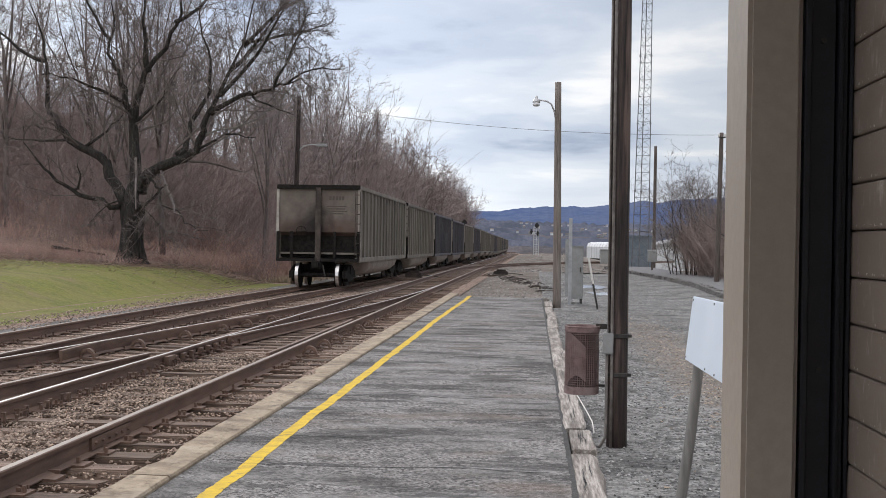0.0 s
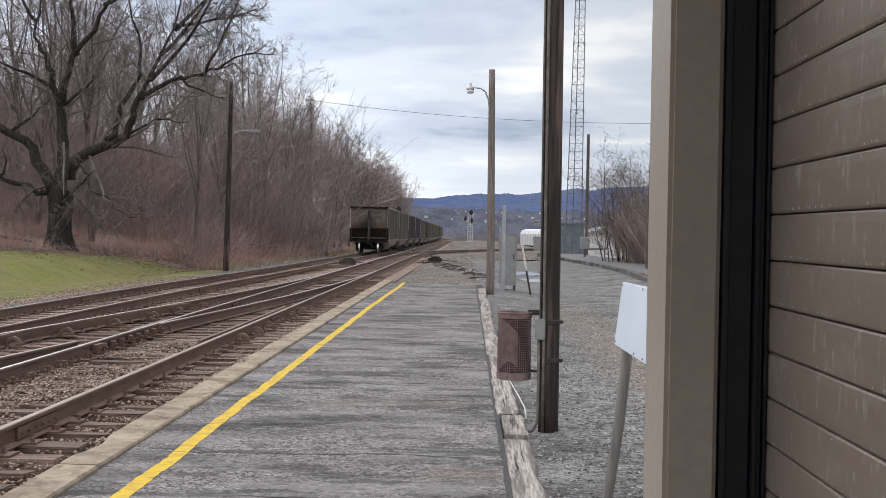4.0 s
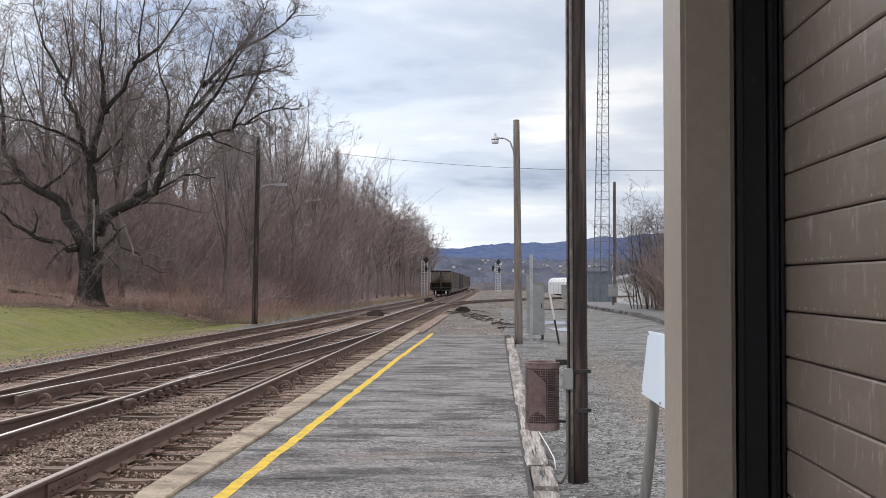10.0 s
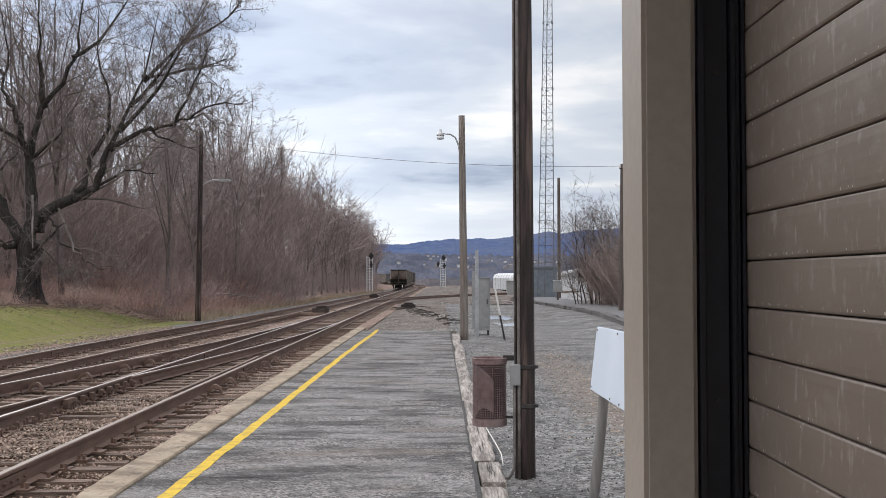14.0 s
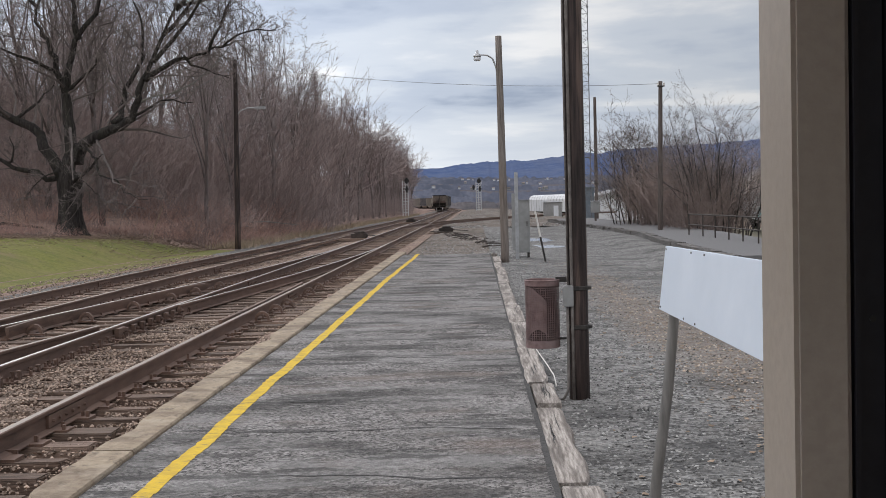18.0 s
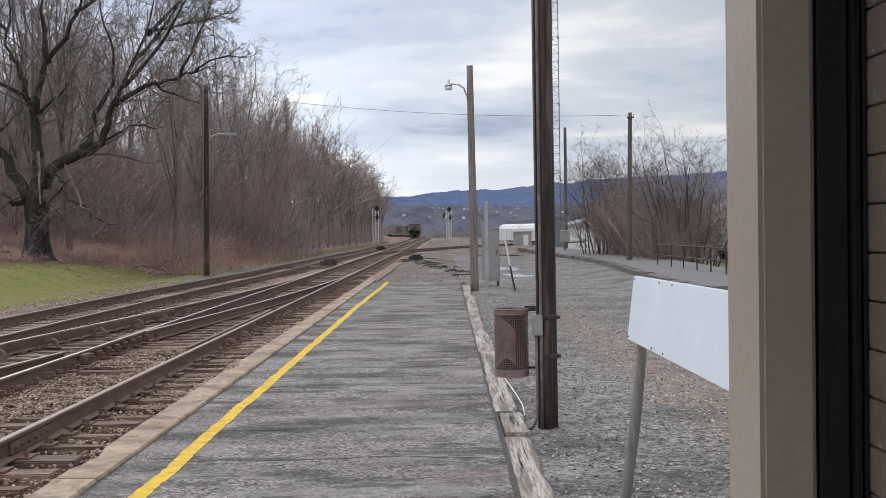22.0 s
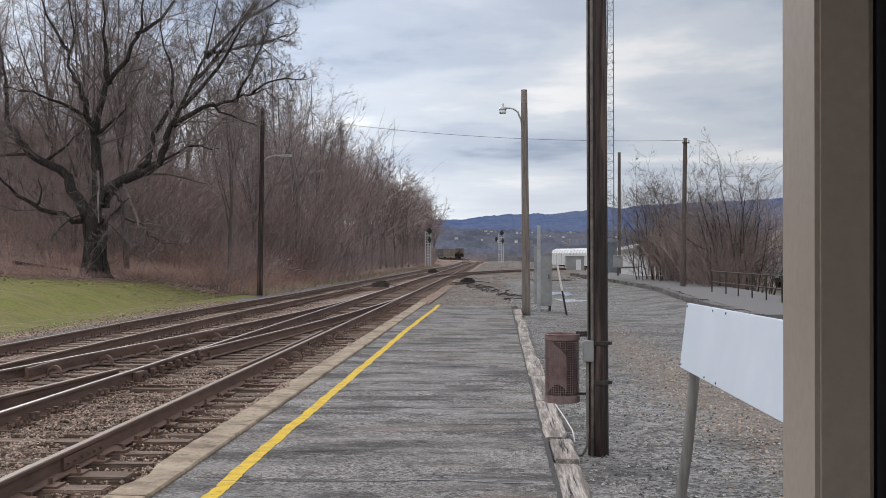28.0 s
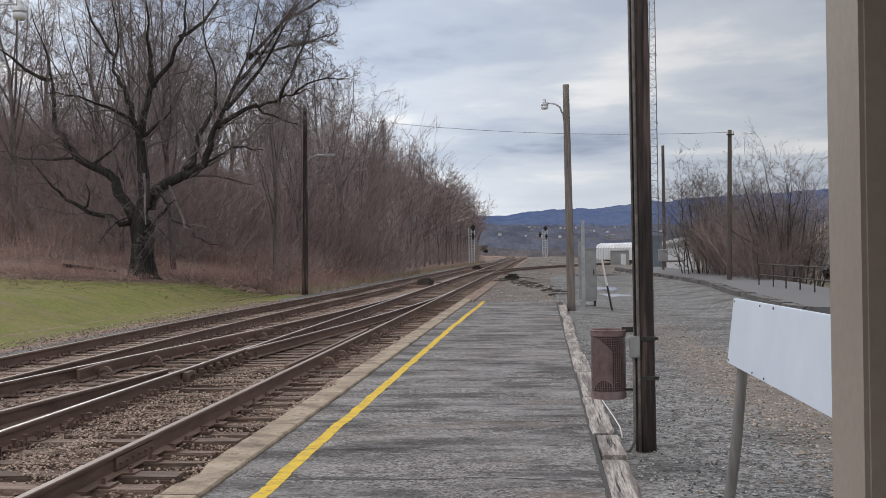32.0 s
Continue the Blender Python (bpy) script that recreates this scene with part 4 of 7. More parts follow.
stones("yard_stones", 3200, (-2.3, 6.5), (75, 200), far_yard_z, 0.055, M_YSTONE, 17, "rough stones and rubble beside the sidings",
       lambda x, y: noise.noise((x * 0.5, y * 0.12, 6)) > -0.1)
stones("yard_stones", 8000, (1.2, 4.6), (5.2, 27), yard_z, 0.020, M_PALE, 16, "pale brown stones strewn in a band over the yard",
       lambda x, y: abs(x - 2.5) < 0.42 + 0.6 * noise.noise((x * 1.5, y * 0.6, 3)) + 0.25 * noise.noise((x * 5, y * 4, 3)))
r3 = random.Random(5)
lv = Sh()
for _ in range(1600):
    f = r3.random()
    y = 6 + 26 * r3.random() ** 1.3
    x = 2.5 + r3.gauss(0, 0.36 + 0.01 * y)
    if r3.random() < 0.12:
        x = r3.uniform(0.7, 6)
    if x < 0.7 or x > 8.5:
        continue
    d = r3.uniform(0.008, 0.026)
    e = Euler((r3.uniform(-0.2, 0.2), r3.uniform(-0.2, 0.2), r3.uniform(0, 6)))
    b = len(lv.v)
    for p in ((-d, -d * 0.6, 0), (d * 0.2, -d, 0.006), (d, 0, 0), (d * 0.3, d * 0.9, 0.008), (-d, d * 0.5, 0.002)):
        q = Vector(p)
        q.rotate(e)
        lv.v.append((x + q.x, y + q.y, yard_z(x, y) + 0.007 + q.z))
    lv.face([b, b + 1, b + 2, b + 3, b + 4])
solid("fallen_leaves", lv.data("fallen_leaves", M_LEAF), "brown fallen leaves strewn over the yard stones", "leaves", kind="stuff")

# ---------- station building by the camera ----------
hut = thing("station_building", "brown station building with a closed roller shutter", "building", kind="structure", at=(0.0075, 0.0255, 0))
s = Sh()
s.box(0.373, 0.442, 1.363, 1.526, -0.05, 2.75)
part("corner_post", s.data("corner_post", M_CREAM, bevel=0.006), hut, "cream painted steel corner post")
for x0, x1, y0 in ((0.4445, 0.452, 1.362), (0.454, 0.484, 1.372), (0.486, 0.4905, 1.358), (0.4925, 0.498, 1.366), (0.4995, 0.504, 1.361)):
    s = Sh()
    s.box(x0, x1, y0, 1.398, 0.0, 2.7)
    part("shutter_guide", s.data("shutter_guide", M_BLACK, bevel=0.001), hut, "glossy black shutter guide")
s = Sh()
s.box(0.4445, 0.54, 1.40, 1.50, 0.0, 2.7)
part("guide_backing", s.data("guide_backing", M_BLACK), hut)
gs = Sh()
for z in (0.6, 1.02, 1.44, 1.86, 2.28):
    gs.tube([(0.469, 1.3725, z), (0.469, 1.369, z)], 0.004, 8)
part("guide_screws", gs.data("guide_screws", M_IRON), hut)
shut = part("roller_shutter", None, hut, "brown roller shutter with chipped edges")
PITCH = 0.0592
ss = Sh()
prof = [(0.0, 0.0), (-0.0036, 0.0010), (-0.0050, 0.0035), (-0.0055, 0.012), (-0.0057, 0.030), (-0.0055, 0.047), (-0.0048, 0.0555), (-0.0032, 0.0576), (0.001, 0.0580), (0.006, 0.0580), (0.006, 0.0)]
for yy in (-2.6, 1.394):
    ss.v += [(0.511 + a, yy, u) for a, u in prof]
n = len(prof)
for i in range(n):
    ss.face([i, n + i, n + (i + 1) % n, (i + 1) % n])
ss.face(list(range(n)))
ss.face([n + i for i in range(n)][::-1])
slat_me = ss.data("slat", M_SHUT)
crng = random.Random(21)
for i in range(40):
    z = 1.620 - PITCH * 23 + PITCH * i - 0.0015
    sl = part("slat", slat_me, shut, at=(0, 0, z))
    if 14 < i < 38:
        cs = Sh()
        for _ in range(46):
            lowr = crng.random() < 0.8
            y = 1.345 - 0.75 * crng.random() ** 1.5
            u = 0.003 + abs(crng.gauss(0, 0.004)) if lowr else 0.052 - abs(crng.gauss(0, 0.003))
            w, h = crng.uniform(0.0008, 0.004), crng.uniform(0.001, 0.007) if lowr else crng.uniform(0.0006, 0.002)
            x = 0.511 - 0.0052
            b = len(cs.v)
            cs.v += [(x, y, u), (x, y + w, u + 0.2 * h), (x, y + w * 0.8, u + h), (x, y + 0.2 * w, u + 0.8 * h)]
            cs.face([b, b + 3, b + 2, b + 1])
        part("paint_chips", cs.data("paint_chips", M_CHIP), sl)
s = Sh()
s.box(0.52, 0.54, -2.7, 1.40, 0.0, 2.75)
part("shutter_backing", s.data("shutter_backing", M_BLACK), hut)
# unseen walls, carried far back to cut light on the corner post
for q in ((0.565, 4.6, -15.4, 1.5), (0.50, 0.56, -15.4, -2.62)):
    s = Sh()
    s.box(*q, -0.1, 2.8)
    part("wall", s.data("unseen_station_wall", M_BRICKW), hut)
# unseen roof slab, added to keep skylight off the post's front
s = Sh()
s.box(-1.0, 5.2, -16.0, 1.62, 2.8, 2.98)
part("eave", s.data("eave", M_SOFFIT), hut, "unseen eave added to shade the corner post")

# ---------- blank sign ----------
sg = thing("sign_board", "blank white sign board on leaning posts", "sign")
def lean(z, off=0.0):
    return 0.761 + (z - 1.122) * 0.115 + off
s = Sh()
q = []
for y in (2.15, 4.80):
    for z in (1.120, 1.388):
        q.append((y, z))
for off in (0.0, 0.012):
    for y, z in q:
        s.v.append((lean(z, off), y, z + 0.0135 * (4.8 - y)))
for f in ((0, 1, 3, 2), (4, 6, 7, 5), (0, 2, 6, 4), (1, 5, 7, 3), (0, 4, 5, 1), (2, 3, 7, 6)):
    s.face(list(f))
part("panel", s.data("panel", M_WHITE, bevel=0.002), sg, "plain white sheet panel")
for y in (4.68, 2.40):
    s = Sh()
    s.tube([(lean(1.1, -0.085), y + 0.02, -0.35), (lean(1.1, -0.036), y + 0.03, 0.4), (lean(1.1, 0.012), y - 0.01, 0.8), (lean(1.30, 0.04), y, 1.30)], [0.0245, 0.0235, 0.0225, 0.0215], 12)
    part("post", s.data("post", M_POST, smooth=True), sg, "grey weathered round post")
for y, z in ((4.77, 1.375), (4.22, 1.377), (3.98, 1.377), (4.77, 1.134), (4.24, 1.131), (4.02, 1.131), (2.4, 1.375), (2.4, 1.132)):
    s = Sh()
    zb = z + 0.0135 * (4.8 - y)
    s.tube([(lean(z, -0.003), y, zb), (lean(z, 0.002), y, zb)], 0.004, 8)
    part("bolt", s.data("bolt", M_IRON), sg)

# ---------- big pole with basket ----------
def pole(name, x, y, z0, h, r0, r1, m, label, leanx=0.0, leany=0.0, sides=16):
    p = thing(name, label, "pole", at=(x, y, z0))
    s = Sh()
    n = 12
    s.tube([(leanx * i / n, leany * i / n, h * i / n) for i in range(n + 1)], [r0 + (r1 - r0) * i / n for i in range(n + 1)], sides)
    part("shaft", s.data("shaft", m, smooth=True), p)
    return p


pw = pole("utility_pole", 0.81, 9.2, -0.3, 9.6, 0.084, 0.074, M_POLE, "dark creosoted wooden utility pole in the gravel", -0.03, 0)
s = Sh()
s.tube([(-0.052, -0.076, 0.22), (-0.055, -0.076, 0.9), (-0.058, -0.072, 3), (-0.06, -0.066, 8.6)], 0.013, 8)
part("conduit", s.data("conduit", M_PIPE, smooth=True), pw, "grey steel conduit")
s = Sh()
s.tube([(-0.16, -0.05, 0.27), (-0.135, -0.09, 0.29), (-0.098, -0.085, 0.36), (-0.093, -0.08, 0.5), (-0.093, -0.08, 1.03)], 0.012, 8)
part("conduit", s.data("conduit", M_PIPE, smooth=True), pw, "bent grey conduit")
s = Sh()
s.tube([(-0.082, -0.05, 1.2), (-0.088, -0.045, 3), (-0.09, -0.04, 8.4)], 0.009, 8)
part("conduit", s.data("conduit", M_PIPE, smooth=True), pw)
s = Sh()
s.box(-0.128, -0.045, -0.115, -0.062, 1.03, 1.20)
part("junction_box", s.data("junction_box", M_GREYP, bevel=0.008), pw, "grey junction box")
for z in (0.86, 1.175):
    s = Sh()
    s.lathe([(0.085, z - 0.018), (0.092, z - 0.014), (0.092, z + 0.014), (0.085, z + 0.018)], 16)
    s.box(0.07, 0.105, -0.05, 0.01, z - 0.012, z + 0.012)
    part("band", s.data("band", M_IRON), pw, "iron clamp band")

bk = thing("litter_basket", "rusty red perforated metal litter basket", "litter bin", at=(0.522, 9.24, 0.394))
bk.scale = (1, 1, 0.952)
RB = 0.137
s = Sh()
s.lathe([(RB, 0.0), (RB + 0.004, 0.002), (RB + 0.004, 0.06), (RB, 0.062), (RB - 0.004, 0.06), (RB - 0.004, 0.004)], 28)
part("bottom_band", s.data("bottom_band", M_RUSTY), bk)
s = Sh()
s.lathe([(RB, 0.525), (RB + 0.005, 0.53), (RB + 0.005, 0.565), (RB + 0.009, 0.575), (RB, 0.582), (RB - 0.006, 0.575), (RB - 0.004, 0.53)], 28)
part("rim", s.data("rim", M_RUSTY), bk)
s = Sh()
for k in range(44):
    a, w = 2 * math.pi * k / 44, 0.0021
    for r in (RB,):
        c, d = math.cos(a), math.sin(a)
        b = len(s.v)
        for z in (0.055, 0.53):
            for rr, ww in ((r - 0.001, -w), (r - 0.001, w), (r + 0.001, w), (r + 0.001, -w)):
                s.v.append((c * rr - d * ww, d * rr + c * ww, z))
        for q in ((0, 1, 5, 4), (1, 2, 6, 5), (2, 3, 7, 6), (3, 0, 4, 7)):
            s.face([b + i for i in q])
for j in range(24):
    z = 0.065 + j * 0.0195
    s.lathe([(RB - 0.001, z - 0.0019), (RB + 0.001, z - 0.0019), (RB + 0.001, z + 0.0019), (RB - 0.001, z + 0.0019)], 28)
part("mesh_side", s.data("mesh_side", M_RUSTY), bk, "square-holed metal mesh")
s = Sh()
for k in range(17):
    a0, a1 = math.pi * (0.80 + 0.045 * k), math.pi * (0.80 + 0.045 * (k + 1))
    b = len(s.v)
    t0, t1 = (0.53 - 0.34 * max(0, (q - 7) / 17) ** 1.8 for q in (k, k + 1))
    d0, d1 = (0.03 + 0.13 * max(0, math.sin((q - 6) / 14 * math.pi)) for q in (k, k + 1))
    s.v += [(0.134 * math.cos(a0), 0.134 * math.sin(a0), d0), (0.134 * math.cos(a1), 0.134 * math.sin(a1), d1), (0.134 * math.cos(a1), 0.134 * math.sin(a1), t1), (0.134 * math.cos(a0), 0.134 * math.sin(a0), t0)]
    s.face([b, b + 1, b + 2, b + 3])
s.lathe([(0.13, 0.004), (0.13, 0.012)], 24)
part("liner", s.data("liner", M_RUSTY), bk, "torn sheet liner")
s = Sh()
s.box(0.11, 0.20, -0.02, 0.02, 0.555, 0.60)
part("bracket", s.data("bracket", M_IRON), bk, "iron bracket to the pole")
s = Sh()
s.box(0.12, 0.20, -0.012, 0.012, 0.06, 0.08)
part("bracket", s.data("bracket", M_IRON), bk, "iron bracket to the pole")
s = Sh()
s.tube([(0.55, 13.0, 0.03), (0.60, 11.8, 0.03), (0.645, 10.8, 0.02), (0.668, 10.2, 0.01), (0.662, 9.8, -0.02)], 0.006, 8)
solid("loose_conduit", s.data("loose_conduit", M_PVC, smooth=True), "white bent conduit beside the timber edge", "conduit")

# ---------- lamp pole past the platform ----------
def lamp_head(parent, x, y, z, sc=1.0):
    s = Sh()
    s.lathe([(0.03 * sc, 0.30 * sc), (0.06 * sc, 0.28 * sc), (0.06 * sc, 0.16 * sc), (0.14 * sc, 0.12 * sc), (0.17 * sc, 0.03 * sc), (0.17 * sc, 0.0)], 16, (x, y, z))
    hd = part("lamp_head", s.data("lamp_head", M_GALV, smooth=True), parent, "weathered metal lamp head")
    s = Sh()
    s.lathe([(0.155 * sc, 0.0), (0.16 * sc, -0.10 * sc), (0.13 * sc, -0.16 * sc), (0.05 * sc, -0.17 * sc)], 16, (x, y, z))
    part("lamp_glass", s.data("lamp_glass", M_PLASTW, smooth=True), hd, "clear ribbed glass bowl")


lp = pole("street_lamp", 0.775, 30.8, -0.3, 6.33, 0.115, 0.085, M_POLE3, "grey-brown wooden lamp pole with one arm", -0.06, 0)
lp["category"] = "street lamp"
s = Sh()
s.tube([(-0.10, 0, 5.2), (-0.14, 0, 5.5), (-0.23, 0, 5.73), (-0.36, 0, 5.82), (-0.60, 0, 5.85)], 0.022, 8)
part("arm", s.data("arm", M_GALV, smooth=True), lp, "curved steel arm")
lamp_head(lp, -0.64, 0, 5.78, 0.62)

ll = pole("street_lamp", -11.85, 56.0, -0.5, 9.35, 0.15, 0.10, M_POLE, "dark wooden pole with a lamp arm by the lawn", 0.15, 0)
ll["category"] = "street lamp"
s = Sh()
s.tube([(0.12, 0, 6.6), (0.35, 0, 6.85), (0.7, 0, 6.98), (1.15, 0, 6.98)], 0.03, 8)
part("arm", s.data("arm", M_GALV, smooth=True), ll)
s = Sh()
s.box(1.05, 1.6, -0.14, 0.14, 6.9, 7.03)
part("lamp_head", s.data("lamp_head", M_GALV, bevel=0.04), ll)

ln_ = pole("street_lamp", -15.6, 30.0, -0.3, 9.6, 0.14, 0.10, M_POLE, "wooden lamp pole standing on the lawn")
ln_["category"] = "street lamp"
s = Sh()
s.tube([(0.1, 0, 8.55), (0.6, 0, 8.85), (1.3, 0, 8.86)], 0.03, 8)
part("arm", s.data("arm", M_GALV, smooth=True), ln_)
lamp_head(ln_, 1.42, 0, 8.62, 1.15)

lr = pole("street_lamp", 11.6, 40.0, -1.5, 9.2, 0.14, 0.10, M_POLE2, "wooden lamp pole beyond the raised path")
lr["category"] = "street lamp"
s = Sh()
s.tube([(-0.1, 0, 8.15), (-0.5, 0, 8.32), (-1.25, 0, 8.33)], 0.03, 8)
part("arm", s.data("arm", M_GALV, smooth=True), lr)
lamp_head(lr, -1.36, 0, 8.1, 0.95)

# ---------- equipment by the platform's end ----------
cb = thing("equipment_cabinet", "grey trackside equipment cabinet on a concrete base", "cabinet", at=(1.42, 34.2, -0.13))
s = Sh()
s.box(-0.26, 0.19, -0.25, 0.25, 0.16, 1.71)
part("body", s.data("cabinet_body", M_GREYP, bevel=0.015), cb)
s = Sh()
s.box(-0.21, 0.145, -0.265, -0.25, 0.24, 1.64)
dr = part("door", s.data("cabinet_door", M_GREYP, bevel=0.006), cb)
s = Sh()
s.box(0.09, 0.115, -0.295, -0.265, 0.95, 1.1)
part("handle", s.data("cabinet_handle", M_IRON), dr)
s = Sh()
s.box(-0.28, 0.21, -0.27, 0.27, 1.71, 1.74)
part("top", s.data("cabinet_top", M_GREYP, bevel=0.006), cb)
for x in (-0.24, 0.11):
    s = Sh()
    s.box(x, x + 0.06, -0.2, 0.2, -0.1, 0.16)
    part("leg", s.data("cabinet_leg", M_IRON), cb)
pp = thing("steel_post", "square galvanised post beside the cabinet", "post", at=(1.18, 32.8, -0.2))
s = Sh()
s.box(-0.05, 0.05, -0.04, 0.04, 0, 2.6)
part("shaft", s.data("steel_shaft", M_GALV, bevel=0.008), pp)
s = Sh()
s.box(-0.14, -0.05, -0.03, 0.03, 0.35, 2.0)
part("cable_riser", s.data("cable_riser", M_GREYP, bevel=0.01), pp)
rd = thing("marker_rod", "leaning marker rod, white above and black below", "marker")
s = Sh()
s.tube([(1.94, 31.9, -0.2), (1.80, 31.9, 0.55)], 0.028, 8)
part("lower_half", s.data("lower_half", M_IRON), rd)
s = Sh()
s.tube([(1.80, 31.9, 0.55), (1.665, 31.9, 1.28)], 0.028, 8)
part("upper_half", s.data("upper_half", M_PVC), rd)


def switch_stand(x, y, label):
    sw = thing("switch_machine", label, "switch machine", "switch machines", at=(x, y, -0.22))
    s = Sh()
    s.box(-1.1, 1.1, -0.35, -0.12, -0.08, 0.06)
    s.box(-1.1, 1.1, 0.12, 0.35, -0.08, 0.06)
    part("head_tie", s.data("head_tie", M_TIE, bevel=0.01), sw)
    s = Sh()
    s.box(-0.42, 0.42, -0.3, 0.3, 0.06, 0.30)
    s.box(-0.25, 0.3, -0.2, 0.2, 0.30, 0.40)
    part("housing", s.data("housing", M_SOOT, bevel=0.03), sw)
    s = Sh()
    s.tube([(0.4, 0, 0.2), (1.3, 0, 0.12)], 0.025, 6)
    part("throw_rod", s.data("throw_rod", M_IRON), sw)


for x, y in ((-6.05, 58.5), (-1.75, 66.0), (-5.9, 103.0)):
    switch_stand(x, y, "black switch machine on long dark ties by the rails")
s = Sh()
jr = random.Random(8)
for _ in range(80):
    y = jr.uniform(42, 67)
    x = -1.9 + (66 - y) * 0.12 + jr.gauss(0, 0.30)
    a = jr.uniform(0, 3.14)
    l2 = jr.uniform(0.03, 0.30) if jr.random() < 0.85 else 0.5
    w = jr.uniform(0.008, 0.03)
    s.tube([(x - l2 * math.cos(a), y - l2 * math.sin(a), -0.14), (x, y, -0.12 + jr.uniform(0, 0.05)), (x + l2 * math.cos(a), y + l2 * math.sin(a), -0.13 + jr.uniform(0, 0.06))], [w, w * 1.2, w * 0.6], 5)
solid("old_ties", s.data("old_ties", M_SOOT), "broken dark ties lying on the stones", "ties", kind="stuff")
pud = Sh()
for cx, cy, rx, ry in ((2.75, 43.5, 0.55, 1.3), (2.85, 51.0, 0.6, 2.2)):
    b = len(pud.v)
    for k in range(40):
        a = 2 * math.pi * k / 40
        f = 1 + 0.9 * noise.noise((cx + 1.6 * math.cos(a), cy + 1.6 * math.sin(a), 0))
        pud.v.append((cx + rx * f * math.cos(a), cy + ry * f * math.sin(a), yard_z(cx, cy) + 0.008))
    pud.face([b + k for k in range(40)])
solid("puddle", pud.data("puddle", M_WATER), "shallow rain puddles on the stone yard", "puddle", kind="structure")

# ---------- raised path, fence, poles on the yard side ----------
rp = thing("raised_path", "raised asphalt path with a stone edge", "path", kind="structure")
s = Sh()
pedge = [(36 - 8, 6.2), (39.4, 6.5), (46.9, 6.9), (56, 6.85), (66.6, 6.4), (78, 5.9), (88, 5.6)]
for y, x in pedge:
    s.v += [(x + 0.28, y, 0.10), (x + 3.3, y, 0.10), (x + 3.3, y, -1.2), (x + 0.28, y, -0.6)]
for i in range(len(pedge) - 1):
    for k in range(4):
        s.face([i * 4 + k, i * 4 + (k + 1) % 4, i * 4 + 4 + (k + 1) % 4, i * 4 + 4 + k])
s.face([0, 3, 2, 1])
s.face([(len(pedge) - 1) * 4 + i for i in range(4)])
part("surface", s.data("path_surface", M_PATH), rp)
er = random.Random(14)
y = 28.0
while y < 88:
    l2 = er.uniform(1.1, 1.9)
    x = np.interp(y, [p[0] for p in pedge], [p[1] for p in pedge])
    s = Sh()
    s.box(x + er.uniform(-0.03, 0.03), x + 0.30, y + 0.02, y + l2 - 0.02, -0.35, 0.105 + er.uniform(-0.03, 0.02), 0, 0.02, er)
    part("edge_stone", s.data("edge_stone", M_CINDER), rp)
    y += l2
fc = thing("railing", "low brown pipe railing beside the path", "railing")
fpts = [(8.25, 44.2), (8.35, 42.0), (8.42, 40.2), (8.5, 38.4), (8.55, 36.6), (8.6, 34.8), (8.65, 33), (8.7, 31.2)]
for x, y in fpts:
    s = Sh()
    s.tube([(x, y, 0.0), (x, y, 0.92)], 0.025, 8)
    part("post", s.data("railing_post", M_FENCE), fc)
for z in (0.5, 0.9):
    s = Sh()
    s.tube([(x, y, z) for x, y in fpts], 0.022, 8)
    part("rail", s.data("railing_bar", M_FENCE), fc)
pole("utility_pole", 8.35, 51.7, -0.4, 7.2, 0.12, 0.09, M_POLE2, "tall grey-brown wooden pole on the raised path", 0.12)["category"] = "pole"
ins = thing("insulator_bracket", "small iron bracket with pale insulators at a pole top", "insulator", at=(8.47, 51.7, 6.55))
s = Sh()
s.box(-0.16, 0.16, -0.16, -0.10, 0.0, 0.05)
part("bracket", s.data("insulator_arm", M_IRON), ins)
for x in (-0.13, 0.13):
    s = Sh()
    s.lathe([(0.03, 0.05), (0.045, 0.08), (0.03, 0.12), (0.045, 0.15), (0.02, 0.19)], 8, (x, -0.13, 0))
    part("insulator", s.data("insulator", M_PVC), ins)
pole("utility_pole", 9.15, 86.0, -0.4, 9.6, 0.14, 0.11, M_POLE2, "grey wooden pole behind the meter box", 0.0)
mb = thing("meter_box", "grey meter box on a short post", "meter box", at=(8.0, 76.0, 0.1))
s = Sh()
s.box(-0.3, 0.3, -0.15, 0.15, 0.55, 1.3)
part("box", s.data("meter_case", M_GREYP, bevel=0.02), mb)
s = Sh()
s.box(-0.07, 0.07, -0.06, 0.06, -0.1, 0.55)
part("post", s.data("meter_post", M_POLE2), mb)
s = Sh()
s.box(-0.33, 0.33, -0.2, 0.18, 1.3, 1.34)
part("hood", s.data("meter_hood", M_WHITEB), mb)

# lattice tower
tw = thing("radio_tower", "slender galvanised lattice radio mast", "tower", at=(8.55, 90.0, -0.4))
TH = 37.0


def mast_leg(k, z):
    """Place of one of the three legs at a height: the mast tapers and leans a little."""
    a, r = radians((210, 330, 90)[k]), 0.755 - 0.0155 * z
    return (r * math.cos(a) + 0.012 * (z - 6.5), r * math.sin(a), z)


